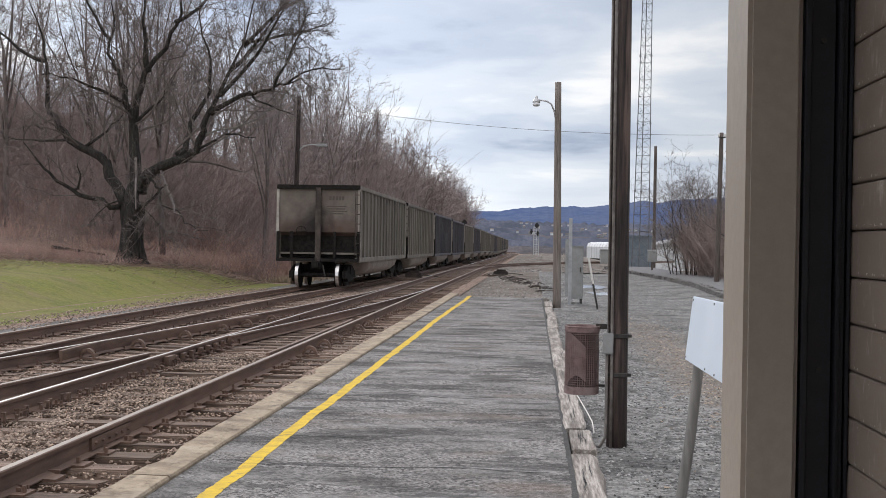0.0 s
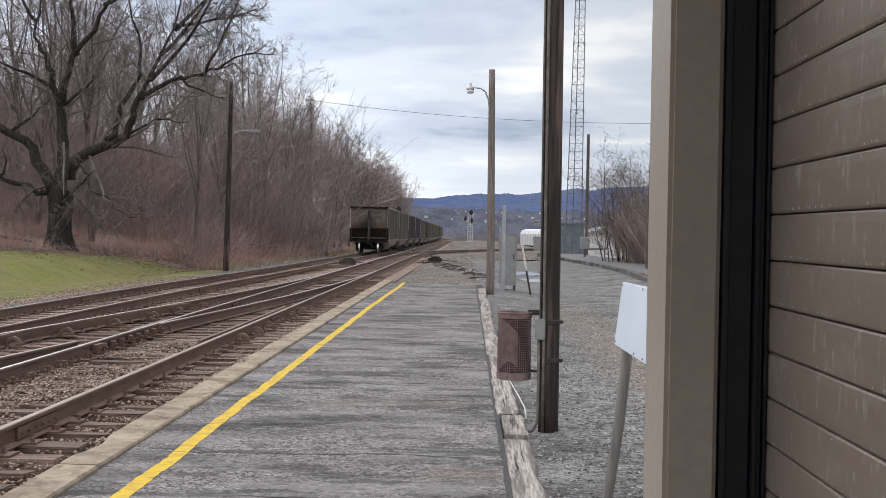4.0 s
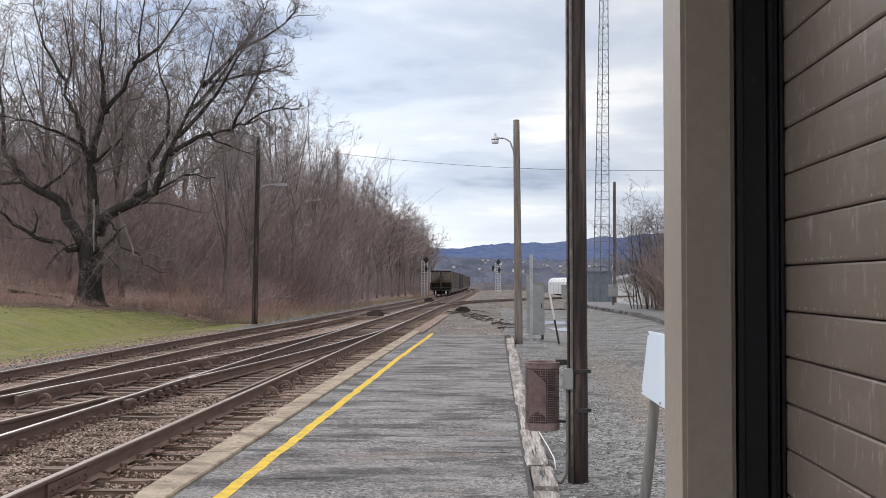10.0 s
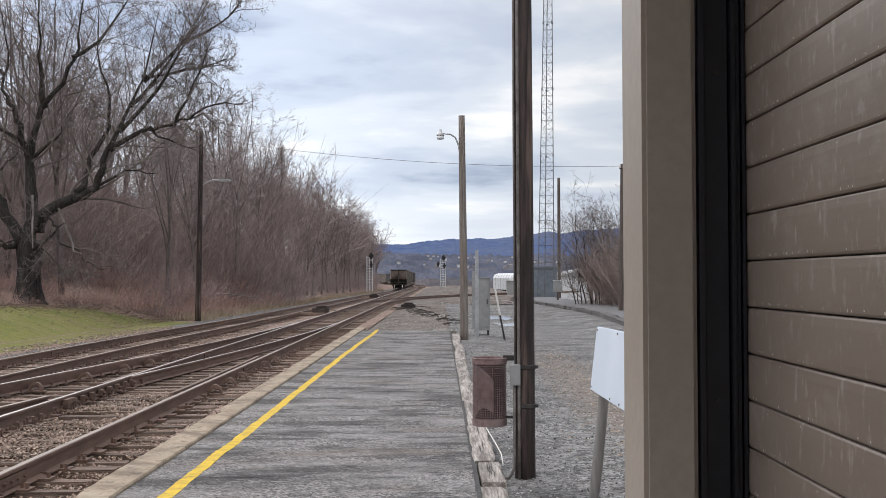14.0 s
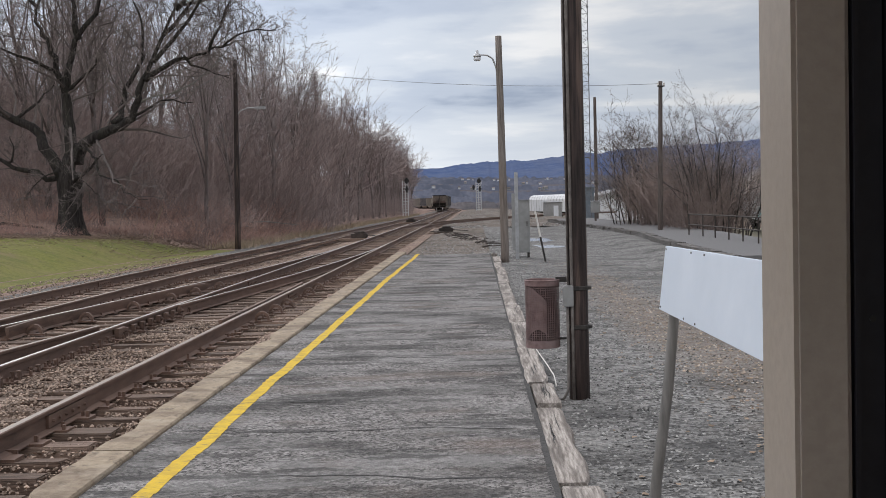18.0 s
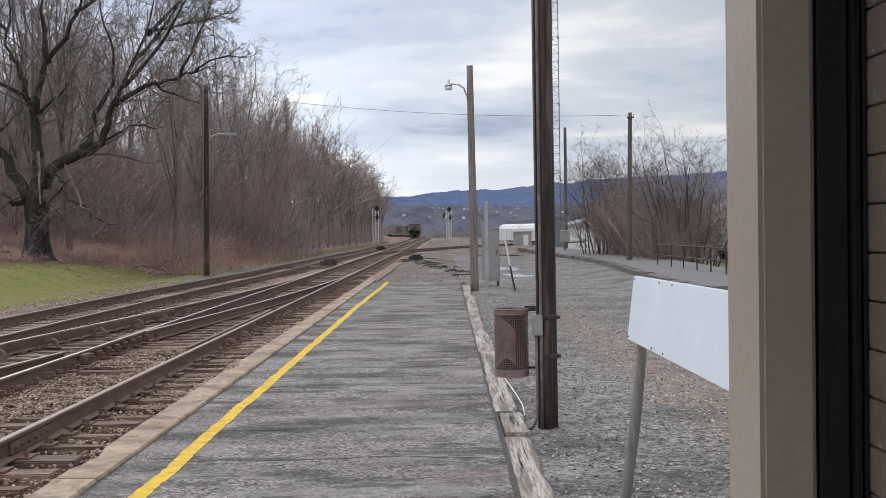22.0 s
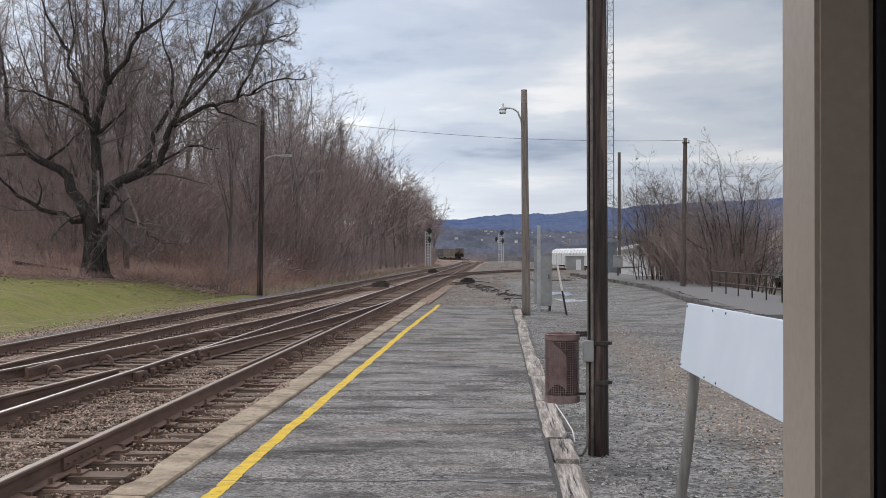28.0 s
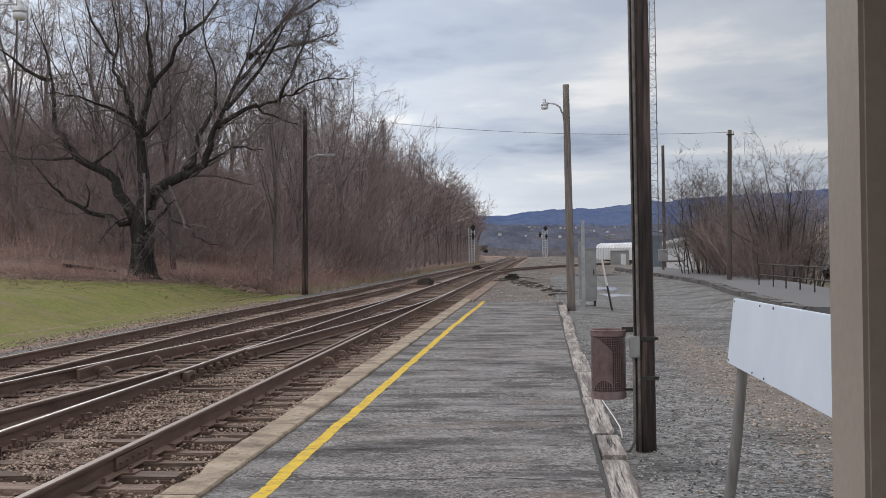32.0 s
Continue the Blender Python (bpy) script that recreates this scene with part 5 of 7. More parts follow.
for k in range(3):
    s = Sh()
    s.tube([mast_leg(k, 0), mast_leg(k, TH)], [0.042, 0.034], 6)
    part("leg", s.data("tower_leg", M_MAST), tw)
    for i in range(7):
        s = Sh()
        s.tube([mast_leg(k, 1.1 + 5.3 * i - 0.06), mast_leg(k, 1.1 + 5.3 * i + 0.06)], 0.085, 8)
        part("flange", s.data("tower_flange", M_MAST), tw)
    s = Sh()
    for i in range(54):
        z, o = 0.6 + i * 0.662, (k + 1) % 3
        s.tube([mast_leg(k, z), mast_leg(o, z)], 0.0125, 4, cap=False)
        s.tube([mast_leg(o, z), mast_leg(k, z + 0.662)] if i % 2 else [mast_leg(k, z), mast_leg(o, z + 0.662)], 0.0125, 4, cap=False)
    part("bracing", s.data("tower_bracing", M_MAST), tw)
s = Sh()
s.box(7.6, 9.6, 92, 94, -0.4, 2.4)
s2 = Sh()
s2.box(7.5, 9.7, 91.9, 94.1, 2.4, 2.55)
shd = thing("equipment_shed", "blue-grey sheet metal shed behind the mast", "shed")
part("wall", s.data("shed_wall", M_BLUE, bevel=0.01), shd)
part("roof", s2.data("shed_roof", M_BLUE), shd)
s = Sh()
s.box(7.1, 8.95, 118, 120, -1.0, 1.30)
sh2 = thing("equipment_shed", "small grey trackside shed", "shed")
part("wall", s.data("shed_wall", M_GREYP, bevel=0.01), sh2)
s = Sh()
s.box(6.98, 9.07, 117.9, 120.1, 1.30, 1.42)
part("roof", s.data("shed_roof", M_WHITEB), sh2)
s = Sh()
s.box(8.1, 8.6, 117.96, 118.0, -0.9, 0.95)
part("door", s.data("shed_door", M_WHITEB), sh2)

# wires
def wire(p, q, sag, r=0.0095):
    s = Sh()
    p, q = Vector(p), Vector(q)
    s.tube([p.lerp(q, i / 20) - Vector((0, 0, sag * 4 * (i / 20) * (1 - i / 20))) for i in range(21)], r, 5)
    solid("overhead_wire", s.data("overhead_wire", M_WIRE), "thin black overhead wire between poles", "wire")


wire((-11.7, 56, 8.6), (8.47, 51.7, 6.7), 0.45)
wire((11.3, 40, 6.9), (20, 85, 6.6), 0.3, 0.012)
wire((11.4, 40, 4.9), (18.7, 75, 5.9), 0.3, 0.012)
wire((-11.7, 56, 8.6), (-17.0, 52, 5.6), 0.3, 0.015)

# ---------- signals ----------
def signal(x, y, label, wide):
    sg2 = thing("railway_signal", label, "signal", "signals", at=(x, y, -0.4))
    for dx in (-0.42, 0.0, 0.42):
        s = Sh()
        s.tube([(dx, 0, 0), (dx, 0, 5.4)], 0.075, 6)
        part("mast", s.data("signal_mast", M_ALUM), sg2)
    s = Sh()
    s.box(-0.46, 0.46, -0.04, 0.04, 0.0, 0.09)
    rung = s.data("rung", M_ALUM)
    for i in range(12):
        part("rung", rung, sg2, at=(0, 0, 0.5 + i * 0.42))
    for k, (dx, z) in enumerate(((0.25, 4.9), (0.25, 3.6)) if not wide else ((0.1, 5.1), (0.25, 3.7), (-0.85, 4.0))):
        s = Sh()
        s.tube([(dx, -0.12, z + 0.45), (dx, -0.02, z + 0.45)], 0.36 if k == 0 else 0.26, 14)
        s.box(dx - 0.16, dx + 0.16, -0.3, -0.1, z, z + 0.9)
        part("signal_head", s.data("signal_head", M_SIGH), sg2, "black round signal head")
    if wide:
        s = Sh()
        s.box(-1.1, 0.5, -0.06, 0.06, 4.3, 4.4)
        part("bracket", s.data("signal_bracket", M_ALUM), sg2)


signal(-10.6, 172, "silver signal mast with black heads by the trees", False)
signal(0.6, 199, "silver bracket signal mast with black heads", True)
sm = Sh()
sm.lathe([(7, -0.7), (4.5, 0.05), (2, 0.3), (0.4, 0.32)], 20, (1.2, 196, -0.4))
solid("ballast_mound", sm.data("ballast_mound", M_GRAVEL, smooth=True), "low mound of stone at the far signal", "mound", kind="structure")

# ---------- trees ----------
def blade(sh, pts, rad, m=0):
    """The finest twigs: a thin tapering sliver."""
    d = (pts[-1] - pts[0]).normalized()
    sd = d.orthogonal().normalized()
    b = len(sh.v)
    for p, r in zip(pts[:-1], rad):
        sh.v += [tuple(p - sd * r), tuple(p + sd * r)]
    sh.v.append(tuple(pts[-1]))
    n = len(pts) - 1
    for i in range(n - 1):
        sh.face([b + 2 * i, b + 2 * i + 1, b + 2 * i + 3, b + 2 * i + 2], m)
    sh.face([b + 2 * n - 2, b + 2 * n - 1, b + 2 * n], m)


def grow(sh_thick, sh_thin, start, way, length, radius, level, rng, opt):
    """One limb and, from it, the next ones. Thick wood and twigs go to two meshes."""
    segs = opt["segs"][level]
    pts, rad = [Vector(start)], [radius]
    d = Vector(way).normalized()
    step = length / segs
    end_r = radius * opt["taper"][level]
    for i in range(segs):
        w = opt["wander"][level]
        d = (d + Vector((rng.gauss(0, w), rng.gauss(0, w), rng.gauss(0, w) + opt["lift"][level]))).normalized()
        pts.append(pts[-1] + d * step)
        rad.append(radius + (end_r - radius) * (i + 1) / segs)
    target = sh_thick if level <= opt["thick"] else sh_thin
    if opt["sides"][level] < 3:
        blade(target, pts, rad)
    else:
        target.tube(pts, rad, opt["sides"][level], cap=level < 2)
    if level + 1 >= len(opt["segs"]):
        return
    count = opt["count"][level + 1]
    for k in range(count):
        f = opt["from"][level] + (1 - opt["from"][level]) * (k + rng.random()) / count
        p = f * segs
        i = min(int(p), segs - 1)
        base = pts[i].lerp(pts[i + 1], p - i)
        ax = (pts[i + 1] - pts[i]).normalized()
        side = ax.orthogonal().normalized()
        side.rotate(Matrix.Rotation(rng.uniform(0, 2 * math.pi), 3, ax))
        spread_a = radians(rng.uniform(*opt["angle"][level + 1]))
        nd = ax * math.cos(spread_a) + side * math.sin(spread_a)
        r = (rad[i] + (rad[i + 1] - rad[i]) * (p - i)) * opt["rfac"][level + 1] * rng.uniform(0.7, 1.0)
        ln2 = length * opt["lfac"][level + 1] * rng.uniform(0.6, 1.15) * (1 - 0.35 * f)
        grow(sh_thick, sh_thin, base, nd, ln2, max(r, opt["rmin"]), level + 1, rng, opt)


FOREST = dict(segs=(4, 6, 4, 2, 1), taper=(0.6, 0.22, 0.35, 0.4, 0.5), wander=(0.04, 0.09, 0.15, 0.2, 0.22), lift=(0.02, 0.06, 0.05, 0.04, 0.03), thick=1, sides=(6, 4, 2, 2, 2),
              count=(1, 8, 10, 9, 4), angle=((0, 0), (8, 38), (28, 60), (25, 58), (20, 55)), lfac=(1, 1.3, 0.36, 0.5, 0.6), rfac=(1, 0.6, 0.42, 0.5, 0.6), rmin=0.0115, **{"from": (0.35, 0.18, 0.12, 0.1, 0.1)})


def make_tree(name, seed, h, r, opt, mt, mw, label, category, group, at):
    rng2 = random.Random(seed)
    a, b = Sh(), Sh()
    grow(a, b, (0, 0, -0.4), (rng2.gauss(0, 0.05), rng2.gauss(0, 0.05), 1), h * 0.60, r, 0, rng2, opt)
    t = thing(name, label, category, group, at=at)
    part("trunk", a.data("trunk", mt, smooth=True), t)
    part("crown", b.data("crown", mw), t, "bare leafless twigs")
    return t


protos = []
for k in range(6):
    protos.append(make_tree("bare_tree", 100 + k, (14, 15.5, 12, 17, 11, 14.5)[k], (0.16, 0.18, 0.13, 0.20, 0.11, 0.16)[k], FOREST, M_FTRUNK, M_FTWIG,
                            "tall bare woodland tree on the brown slope", "tree", "woodland trees", (-30, 90 + 12 * k, ground_z(-30, 90 + 12 * k))))
LIGHT = dict(FOREST, count=(1, 8, 10, 8, 3), rmin=0.021)
far_protos = []
for k in range(4):
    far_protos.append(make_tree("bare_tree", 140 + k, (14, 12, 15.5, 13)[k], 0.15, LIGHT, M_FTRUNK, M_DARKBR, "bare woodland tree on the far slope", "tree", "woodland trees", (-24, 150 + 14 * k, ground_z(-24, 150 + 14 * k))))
fr = random.Random(77)
spots = []
for y in spread((58, 330, 4.6)):
    # a ragged front row along the verge, thinner rows behind
    for row, (b0, b1) in enumerate(((1.2, 4), (5, 10), (11, 18), (19, 30), (31, 48))):
        if row >= 3 and y > 150 or row == 2 and y > 230:
            continue
        if fr.random() < (0.95, 0.95, 0.7, 0.5, 0.3)[row] * (0.35 if y < 82 and row < 2 else 1.0):
            bank = fr.uniform(b0, b1)
            yy = y + fr.uniform(-2.2, 2.2)
            spots.append((curve_x(yy, -13.5) - bank - 3 * smooth(yy, 240, 290), yy, row))
for x, y in ((-54, 76), (-49, 84), (-22, 60), (-34, 61), (-40, 66), (-46, 64), (-52, 70), (-37, 72), (-30, 70), (-58, 66), (-24, 66), (-44, 58), (-36, 56), (-50, 60)):
    spots.append((x, y, 2))
for x, y, row in spots:
    p = fr.choice(far_protos) if y > 125 else fr.choice(protos[:5] if row else [protos[0], protos[2], protos[4], protos[5]])
    sc = fr.uniform(0.85, 1.12) * (0.95 if row == 0 else 1.0)
    c = copy_thing(p, pose(x, y, ground_z(x, y), 0, 0, fr.uniform(0, 360)))
    c.scale = (sc, sc, sc * fr.uniform(0.9, 1.12))

# a slim tree wrapped in vines to its hooked top
iv = thing("vine_clad_tree", "slim tree wrapped in grey vines with a hooked top", "tree", "woodland trees", at=(-15.0, 108.0, ground_z(-15.0, 108.0)))
iv_h = 14.1 - ground_z(-15.0, 108.0)
s, sv = Sh(), Sh()
ivr = random.Random(88)
axis = [Vector((0.25 * noise.noise((z * 0.3, 1, 0)), 0.2 * noise.noise((z * 0.3, 5, 0)), z)) for z in [iv_h * i / 12 - 0.3 * (i == 0) for i in range(13)]]
hook = [axis[-1] + Vector((0.22 * math.cos(a) - 0.22, 0, 0.28 * math.sin(a))) for a in (0.5, 1.1, 1.8, 2.5, 3.2, 3.8)]
s.tube(axis + hook, [0.17 - 0.011 * i for i in range(13)] + [0.035, 0.032, 0.03, 0.027, 0.024, 0.02], 7)
part("trunk", s.data("vine_trunk", M_FTRUNK, smooth=True), iv)
for _ in range(3000):
    f = ivr.random() ** 0.85
    k = min(int(f * 12), 11)
    c, w = axis[k].lerp(axis[k + 1], f * 12 - k), 0.62 - 0.25 * f + 0.45 * max(0, noise.noise((f * 9, 2, 0)))
    c = c + Vector((ivr.gauss(0, w * 0.5), ivr.gauss(0, w * 0.5), 0))
    e = Vector((ivr.gauss(0, 0.5), ivr.gauss(0, 0.5), ivr.gauss(0.4, 0.5))).normalized()
    blade(sv, [c, c + e * ivr.uniform(0.25, 0.8)], [0.013, 0.006])
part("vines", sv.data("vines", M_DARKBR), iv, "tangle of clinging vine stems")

# ---------- brush ----------
def bush_data(name, seed, stems, h, w, m, upright=0.5, kids=5):
    r2 = random.Random(seed)
    s = Sh()
    for _ in range(stems):
        a, q = r2.uniform(0, 2 * math.pi), r2.random() ** 0.7
        base = Vector((math.cos(a) * q * w * 0.5, math.sin(a) * q * w * 0.5, -0.15))
        d = Vector((math.cos(a) * q * (1 - upright) * 0.6 + r2.gauss(0, 0.24), math.sin(a) * q * (1 - upright) * 0.6 + r2.gauss(0, 0.24), 1)).normalized()
        ln2, pts = h * r2.uniform(0.5, 1.1), [base]
        for i in range(3):
            d = (d + Vector((r2.gauss(0, 0.25), r2.gauss(0, 0.25), r2.gauss(-0.05, 0.15)))).normalized()
            pts.append(pts[-1] + d * ln2 / 3)
        blade(s, pts, [0.009, 0.007, 0.005, 0.003], 1)
        for _ in range(kids):
            i = r2.randrange(1, 3)
            p = pts[i].lerp(pts[i + 1], r2.random())
            e = (0.9 * d + Vector((r2.gauss(0, 0.5), r2.gauss(0, 0.5), r2.gauss(0.25, 0.35)))).normalized()
            hk = min(h, 2.6)
            blade(s, [p, p + e * hk * r2.uniform(0.08, 0.26)], [0.0055, 0.003])
    return s.data(name, [m, M_STEM])


brush = [bush_data("brush", 200, 84, 3.6, 3.8, M_BRUSH, 0.6, 20), bush_data("brush", 201, 84, 2.8, 4.2, M_BRUSH, 0.45, 20), bush_data("brush", 202, 84, 5.2, 3.8, M_BRUSH, 0.72, 24)]
red = [bush_data("brush", 210, 110, 1.4, 3.8, M_REDBR, 0.35, 16), bush_data("brush", 211, 110, 1.1, 3.6, M_REDBR, 0.3, 16)]
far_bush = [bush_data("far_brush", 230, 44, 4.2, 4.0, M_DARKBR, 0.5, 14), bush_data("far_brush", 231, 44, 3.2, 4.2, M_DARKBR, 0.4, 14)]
far_sh = Sh()
br = random.Random(31)


def put_brush(data, x, y, sc, label, group):
    if y > 97:
        me = br.choice(far_bush)
        m, b0 = pose(x, y, ground_z(x, y), 0, 0, br.uniform(0, 360)) @ Matrix.Diagonal((sc, sc, sc, 1)), len(far_sh.v)
        far_sh.v += [tuple(m @ v.co) for v in me.vertices]
        for q in me.polygons:
            far_sh.face([b0 + i for i in q.vertices])
        return
    ob = solid("brush", data, label, "brush", group, at=(x, y, ground_z(x, y)))
    ob.rotation_euler = (0, 0, br.uniform(0, 6.28))
    ob.scale = (sc, sc, sc * br.uniform(0.8, 1.2))


for y in spread((58, 325, 2.6)):
    for lo, hi, data, prob in ((0.3, 2.6, brush, 0.35 if y < 84 else 0.95), (2.5, 6.5, brush, 0.5 if y < 74 else 0.9), (6, 12, brush, 0.6 if y < 200 else 0.25), (12, 22, brush, 0.5 if y < 120 else 0)):
        if br.random() < prob:
            bank = br.uniform(lo, hi)
            yy = y + br.uniform(-1.3, 1.3)
            put_brush(br.choice(data), curve_x(yy, -13.5) - bank - 3 * smooth(yy, 240, 290), yy, br.uniform(0.7, 1.25) * (1.3 if lo > 2 else 0.8), "tangle of bare brown brush at the wood's edge", "woodland brush")
for y in spread((57, 104, 1.3)):
    x = -13.5 - br.uniform(-0.2, 3.0)
    put_brush(br.choice(red), x, y, br.uniform(0.6, 1.0), "low reddish-brown brush along the verge", "red brush")
for y in spread((59, 104, 1.7)):
    for lo, hi in ((3, 8), (8, 15), (15, 28)):
        x = -13.5 - br.uniform(lo, hi) - 5 * (1 - smooth(y, 62, 80))
        put_brush(brush[2], x, y + br.uniform(-1, 1), br.uniform(1.2, 1.9), "tall thicket of bare brown saplings on the slope", "woodland saplings")
for _ in range(85):
    x, y = br.uniform(-60, -14.0), br.uniform(54.5, 70)
    if x > -15 and y < 56:
        continue
    put_brush(br.choice(red), x, y, br.uniform(0.7, 1.2), "low reddish-brown brush behind the lawn", "red brush")
for _ in range(45):
    x = br.uniform(-33, -15)
    y = lawn_end(x) + br.uniform(1.5, 9)
    put_brush(br.choice(red), x, y, br.uniform(0.28, 0.6), "low reddish-brown brush behind the lawn", "red brush")
for y in spread((66, 104, 1.5)):
    x = -13.5 - br.uniform(2.5, 7)
    put_brush(br.choice(red), x, y, br.uniform(1.0, 1.6), "low reddish-brown brush along the verge", "red brush")
for _ in range(80):
    x, y = br.uniform(-62, -17), br.uniform(68, 100)
    put_brush(br.choice(brush), x, y, br.uniform(0.7, 1.3), "tangle of bare brown brush on the slope", "woodland brush")

for x, y, sc in ((-17.0, 96.3, 2.9), (-16.3, 93, 2.6), (-18.2, 96, 2.6), (-15.0, 89, 2.3), (-15.2, 110, 1.7), (-16.0, 115, 2.0), (-15.8, 105, 1.8)):
    put_brush(brush[2], x, y, sc, "tall thicket of bare brown saplings on the slope", "woodland saplings")
for _ in range(70):
    x, y = br.uniform(-1.5, 11), br.uniform(290, 328)
    put_brush(None, x, y, br.uniform(0.12, 0.3), "", "")
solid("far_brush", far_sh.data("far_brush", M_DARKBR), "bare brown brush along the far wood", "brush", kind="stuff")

# dry grass along the verge
dg = Sh()
dr2 = random.Random(6)
for _ in range(9000):
    y = 57 + 190 * dr2.random() ** 1.5
    x = curve_x(y, -12.7) + dr2.gauss(0, 0.5)
    if x > -11.3:
        continue
    h, a = dr2.uniform(0.12, 0.5), dr2.uniform(0, 6.28)
    z, b = ground_z(x, y), len(dg.v)
    dx, dy = 0.02 * math.cos(a), 0.02 * math.sin(a)
    lx_, ly_ = dr2.gauss(0, 0.15), dr2.gauss(0, 0.15)
    dg.v += [(x - dx, y - dy, z), (x + dx, y + dy, z), (x + lx_, y + ly_, z + h)]
    dg.face([b, b + 1, b + 2])
solid("dry_grass", dg.data("dry_grass", M_DRY), "pale dry grass along the verge", "grass", kind="stuff")
gb = Sh()
for _ in range(14000):
    y = 14 + 41 * dr2.random()
    x = -12.7 - 26 * dr2.random() ** 1.6
    h, a = dr2.uniform(0.008, 0.022), dr2.uniform(0, 6.28)
    if y > lawn_end(x) - 0.3:
        continue
    z, b = lawn_z(x, y), len(gb.v)
    dx, dy = 0.012 * math.cos(a), 0.012 * math.sin(a)
    gb.v += [(x - dx, y - dy, z), (x + dx, y + dy, z), (x + dr2.gauss(0, 0.09), y + dr2.gauss(0, 0.09), z + h)]
    gb.face([b, b + 1, b + 2])
solid("lawn_blades", gb.data("lawn_blades", M_BLADE), "short green grass blades", "grass", kind="stuff")
lf = Sh()
for _ in range(13000):
    x = -13 - 20 * dr2.random() ** 1.3
    y = lawn_end(x) + dr2.gauss(1.0, 3.0) - (11 * dr2.random() if dr2.random() < 0.26 else 0)
    d, a = dr2.uniform(0.04, 0.08), dr2.uniform(0, 6.28)
    z, b = max(lawn_z(x, y), ground_z(x, y)) + 0.03, len(lf.v)
    c, q = d * math.cos(a), d * math.sin(a)
    lf.v += [(x - c, y - q, z), (x + q * 0.6, y - c * 0.6, z + 0.02), (x + c, y + q, z + 0.01), (x - q * 0.6, y + c * 0.6, z + 0.02)]
    lf.face([b, b + 1, b + 2, b + 3])
solid("fallen_leaves", lf.data("lawn_leaves", M_LEAF), "brown leaves drifted on the lawn under the tree", "leaves", kind="stuff")

# ---------- the big tree on the lawn ----------
bt = thing("old_tree", "great spreading leafless tree with dark bark on the lawn", "tree", at=(-19.0, 52.6, 0))
a, b = Sh(), Sh()
gz = ground_z(-19.0, 52.6)
# flared trunk
n_s = 26
tp = [(z, np.interp(z, (0, 0.15, 0.3, 0.8, 1.7, 2.5, 3.0), (0.86, 0.72, 0.62, 0.53, 0.50, 0.54, 0.46))) for z in [0.15 * i for i in range(21)]]
base = len(a.v)
for z, r in tp:
    for k in range(n_s):
        an = 2 * math.pi * k / n_s
        rr = r * (1 + (0.16 if z < 0.5 else 0.08) * math.sin(an * 4 + 1) + 0.07 * noise.noise((math.cos(an) * 2, math.sin(an) * 2, z)) + 0.09 * noise.noise((math.cos(an) * 5, math.sin(an) * 5, z * 0.9)) + 0.06 * noise.noise((math.cos(an) * 9, math.sin(an) * 9, z * 2)))
        a.v.append((rr * math.cos(an) + 0.02 * z, rr * math.sin(an), gz - 0.1 + z))
for i in range(len(tp) - 1):
    for k in range(n_s):
        a.face([base + i * n_s + k, base + i * n_s + (k + 1) % n_s, base + (i + 1) * n_s + (k + 1) % n_s, base + (i + 1) * n_s + k])
BIG = dict(segs=(9, 6, 5, 4, 3), taper=(0.3, 0.35, 0.4, 0.45, 0.5), wander=(0.10, 0.22, 0.30, 0.34, 0.32), lift=(0.05, 0.05, 0.05, 0.03, 0.02), thick=0, sides=(8, 5, 3, 2, 2),
           count=(1, 7, 6, 5, 5), angle=((0, 0), (28, 68), (35, 75), (35, 75), (30, 70)), lfac=(1, 0.48, 0.54, 0.60, 0.72), rfac=(1, 0.45, 0.38, 0.45, 0.6), rmin=0.0058, **{"from": (0.25, 0.2, 0.15, 0.12, 0.1)})


def limb(points, r0, r1, seed, kids, dens=1.0):
    """A main limb through given places in the tree's own space, with branches grown from it."""
    r2 = random.Random(seed)
    pts = [Vector(p) for p in points]
    fine = []
    for i in range(len(pts) - 1):
        p0, p1, p2, p3 = pts[max(i - 1, 0)], pts[i], pts[i + 1], pts[min(i + 2, len(pts) - 1)]
        for j in range(3):
            t = j / 3
            fine.append(0.5 * ((2 * p1) + (p2 - p0) * t + (2 * p0 - 5 * p1 + 4 * p2 - p3) * t * t + (3 * p1 - p0 - 3 * p2 + p3) * t ** 3) + Vector((r2.gauss(0, 0.06), r2.gauss(0, 0.06), r2.gauss(0, 0.06))))
    fine.append(pts[-1])
    n = len(fine)
    r1 = min(r1, 0.014)
    rad = [r0 + (r1 - r0) * (i / (n - 1)) ** 0.85 for i in range(n)]
    a.tube([p + Vector((0, 0, gz)) for p in fine], rad, 9)
    total = sum((fine[i + 1] - fine[i]).length for i in range(n - 1))
    kids = int(kids * 1.85)
    for k in range(kids):
        f = 0.22 + 0.78 * (k + r2.random()) / kids
        i = min(int(f * (n - 1)), n - 2)
        ax = (fine[i + 1] - fine[i]).normalized()
        side = ax.orthogonal().normalized()
        side.rotate(Matrix.Rotation(r2.uniform(0, 2 * math.pi), 3, ax))
        an = radians(r2.uniform(32, 78))
        nd = ax * math.cos(an) + side * math.sin(an) + Vector((0, 0, 0.15))
        grow(a, b, fine[i] + Vector((0, 0, gz)), nd, min(total, 9) * r2.uniform(0.34, 0.58) * (1.15 - 0.4 * f), max(rad[i] * 0.30, 0.024), 1, r2, BIG)


# (across, deep, up) from the tree's foot
limb([(0, 0, 2.6), (0.15, 0.1, 3.9), (0, 0.2, 5.3), (-0.08, 0.3, 6.5), (0, 0.3, 7.4), (0.46, 0.4, 9.1), (1.7, 0.5, 11.0), (2.2, 0.5, 12.6), (2.5, 0.4, 15.5)], 0.36, 0.05, 1, 9)
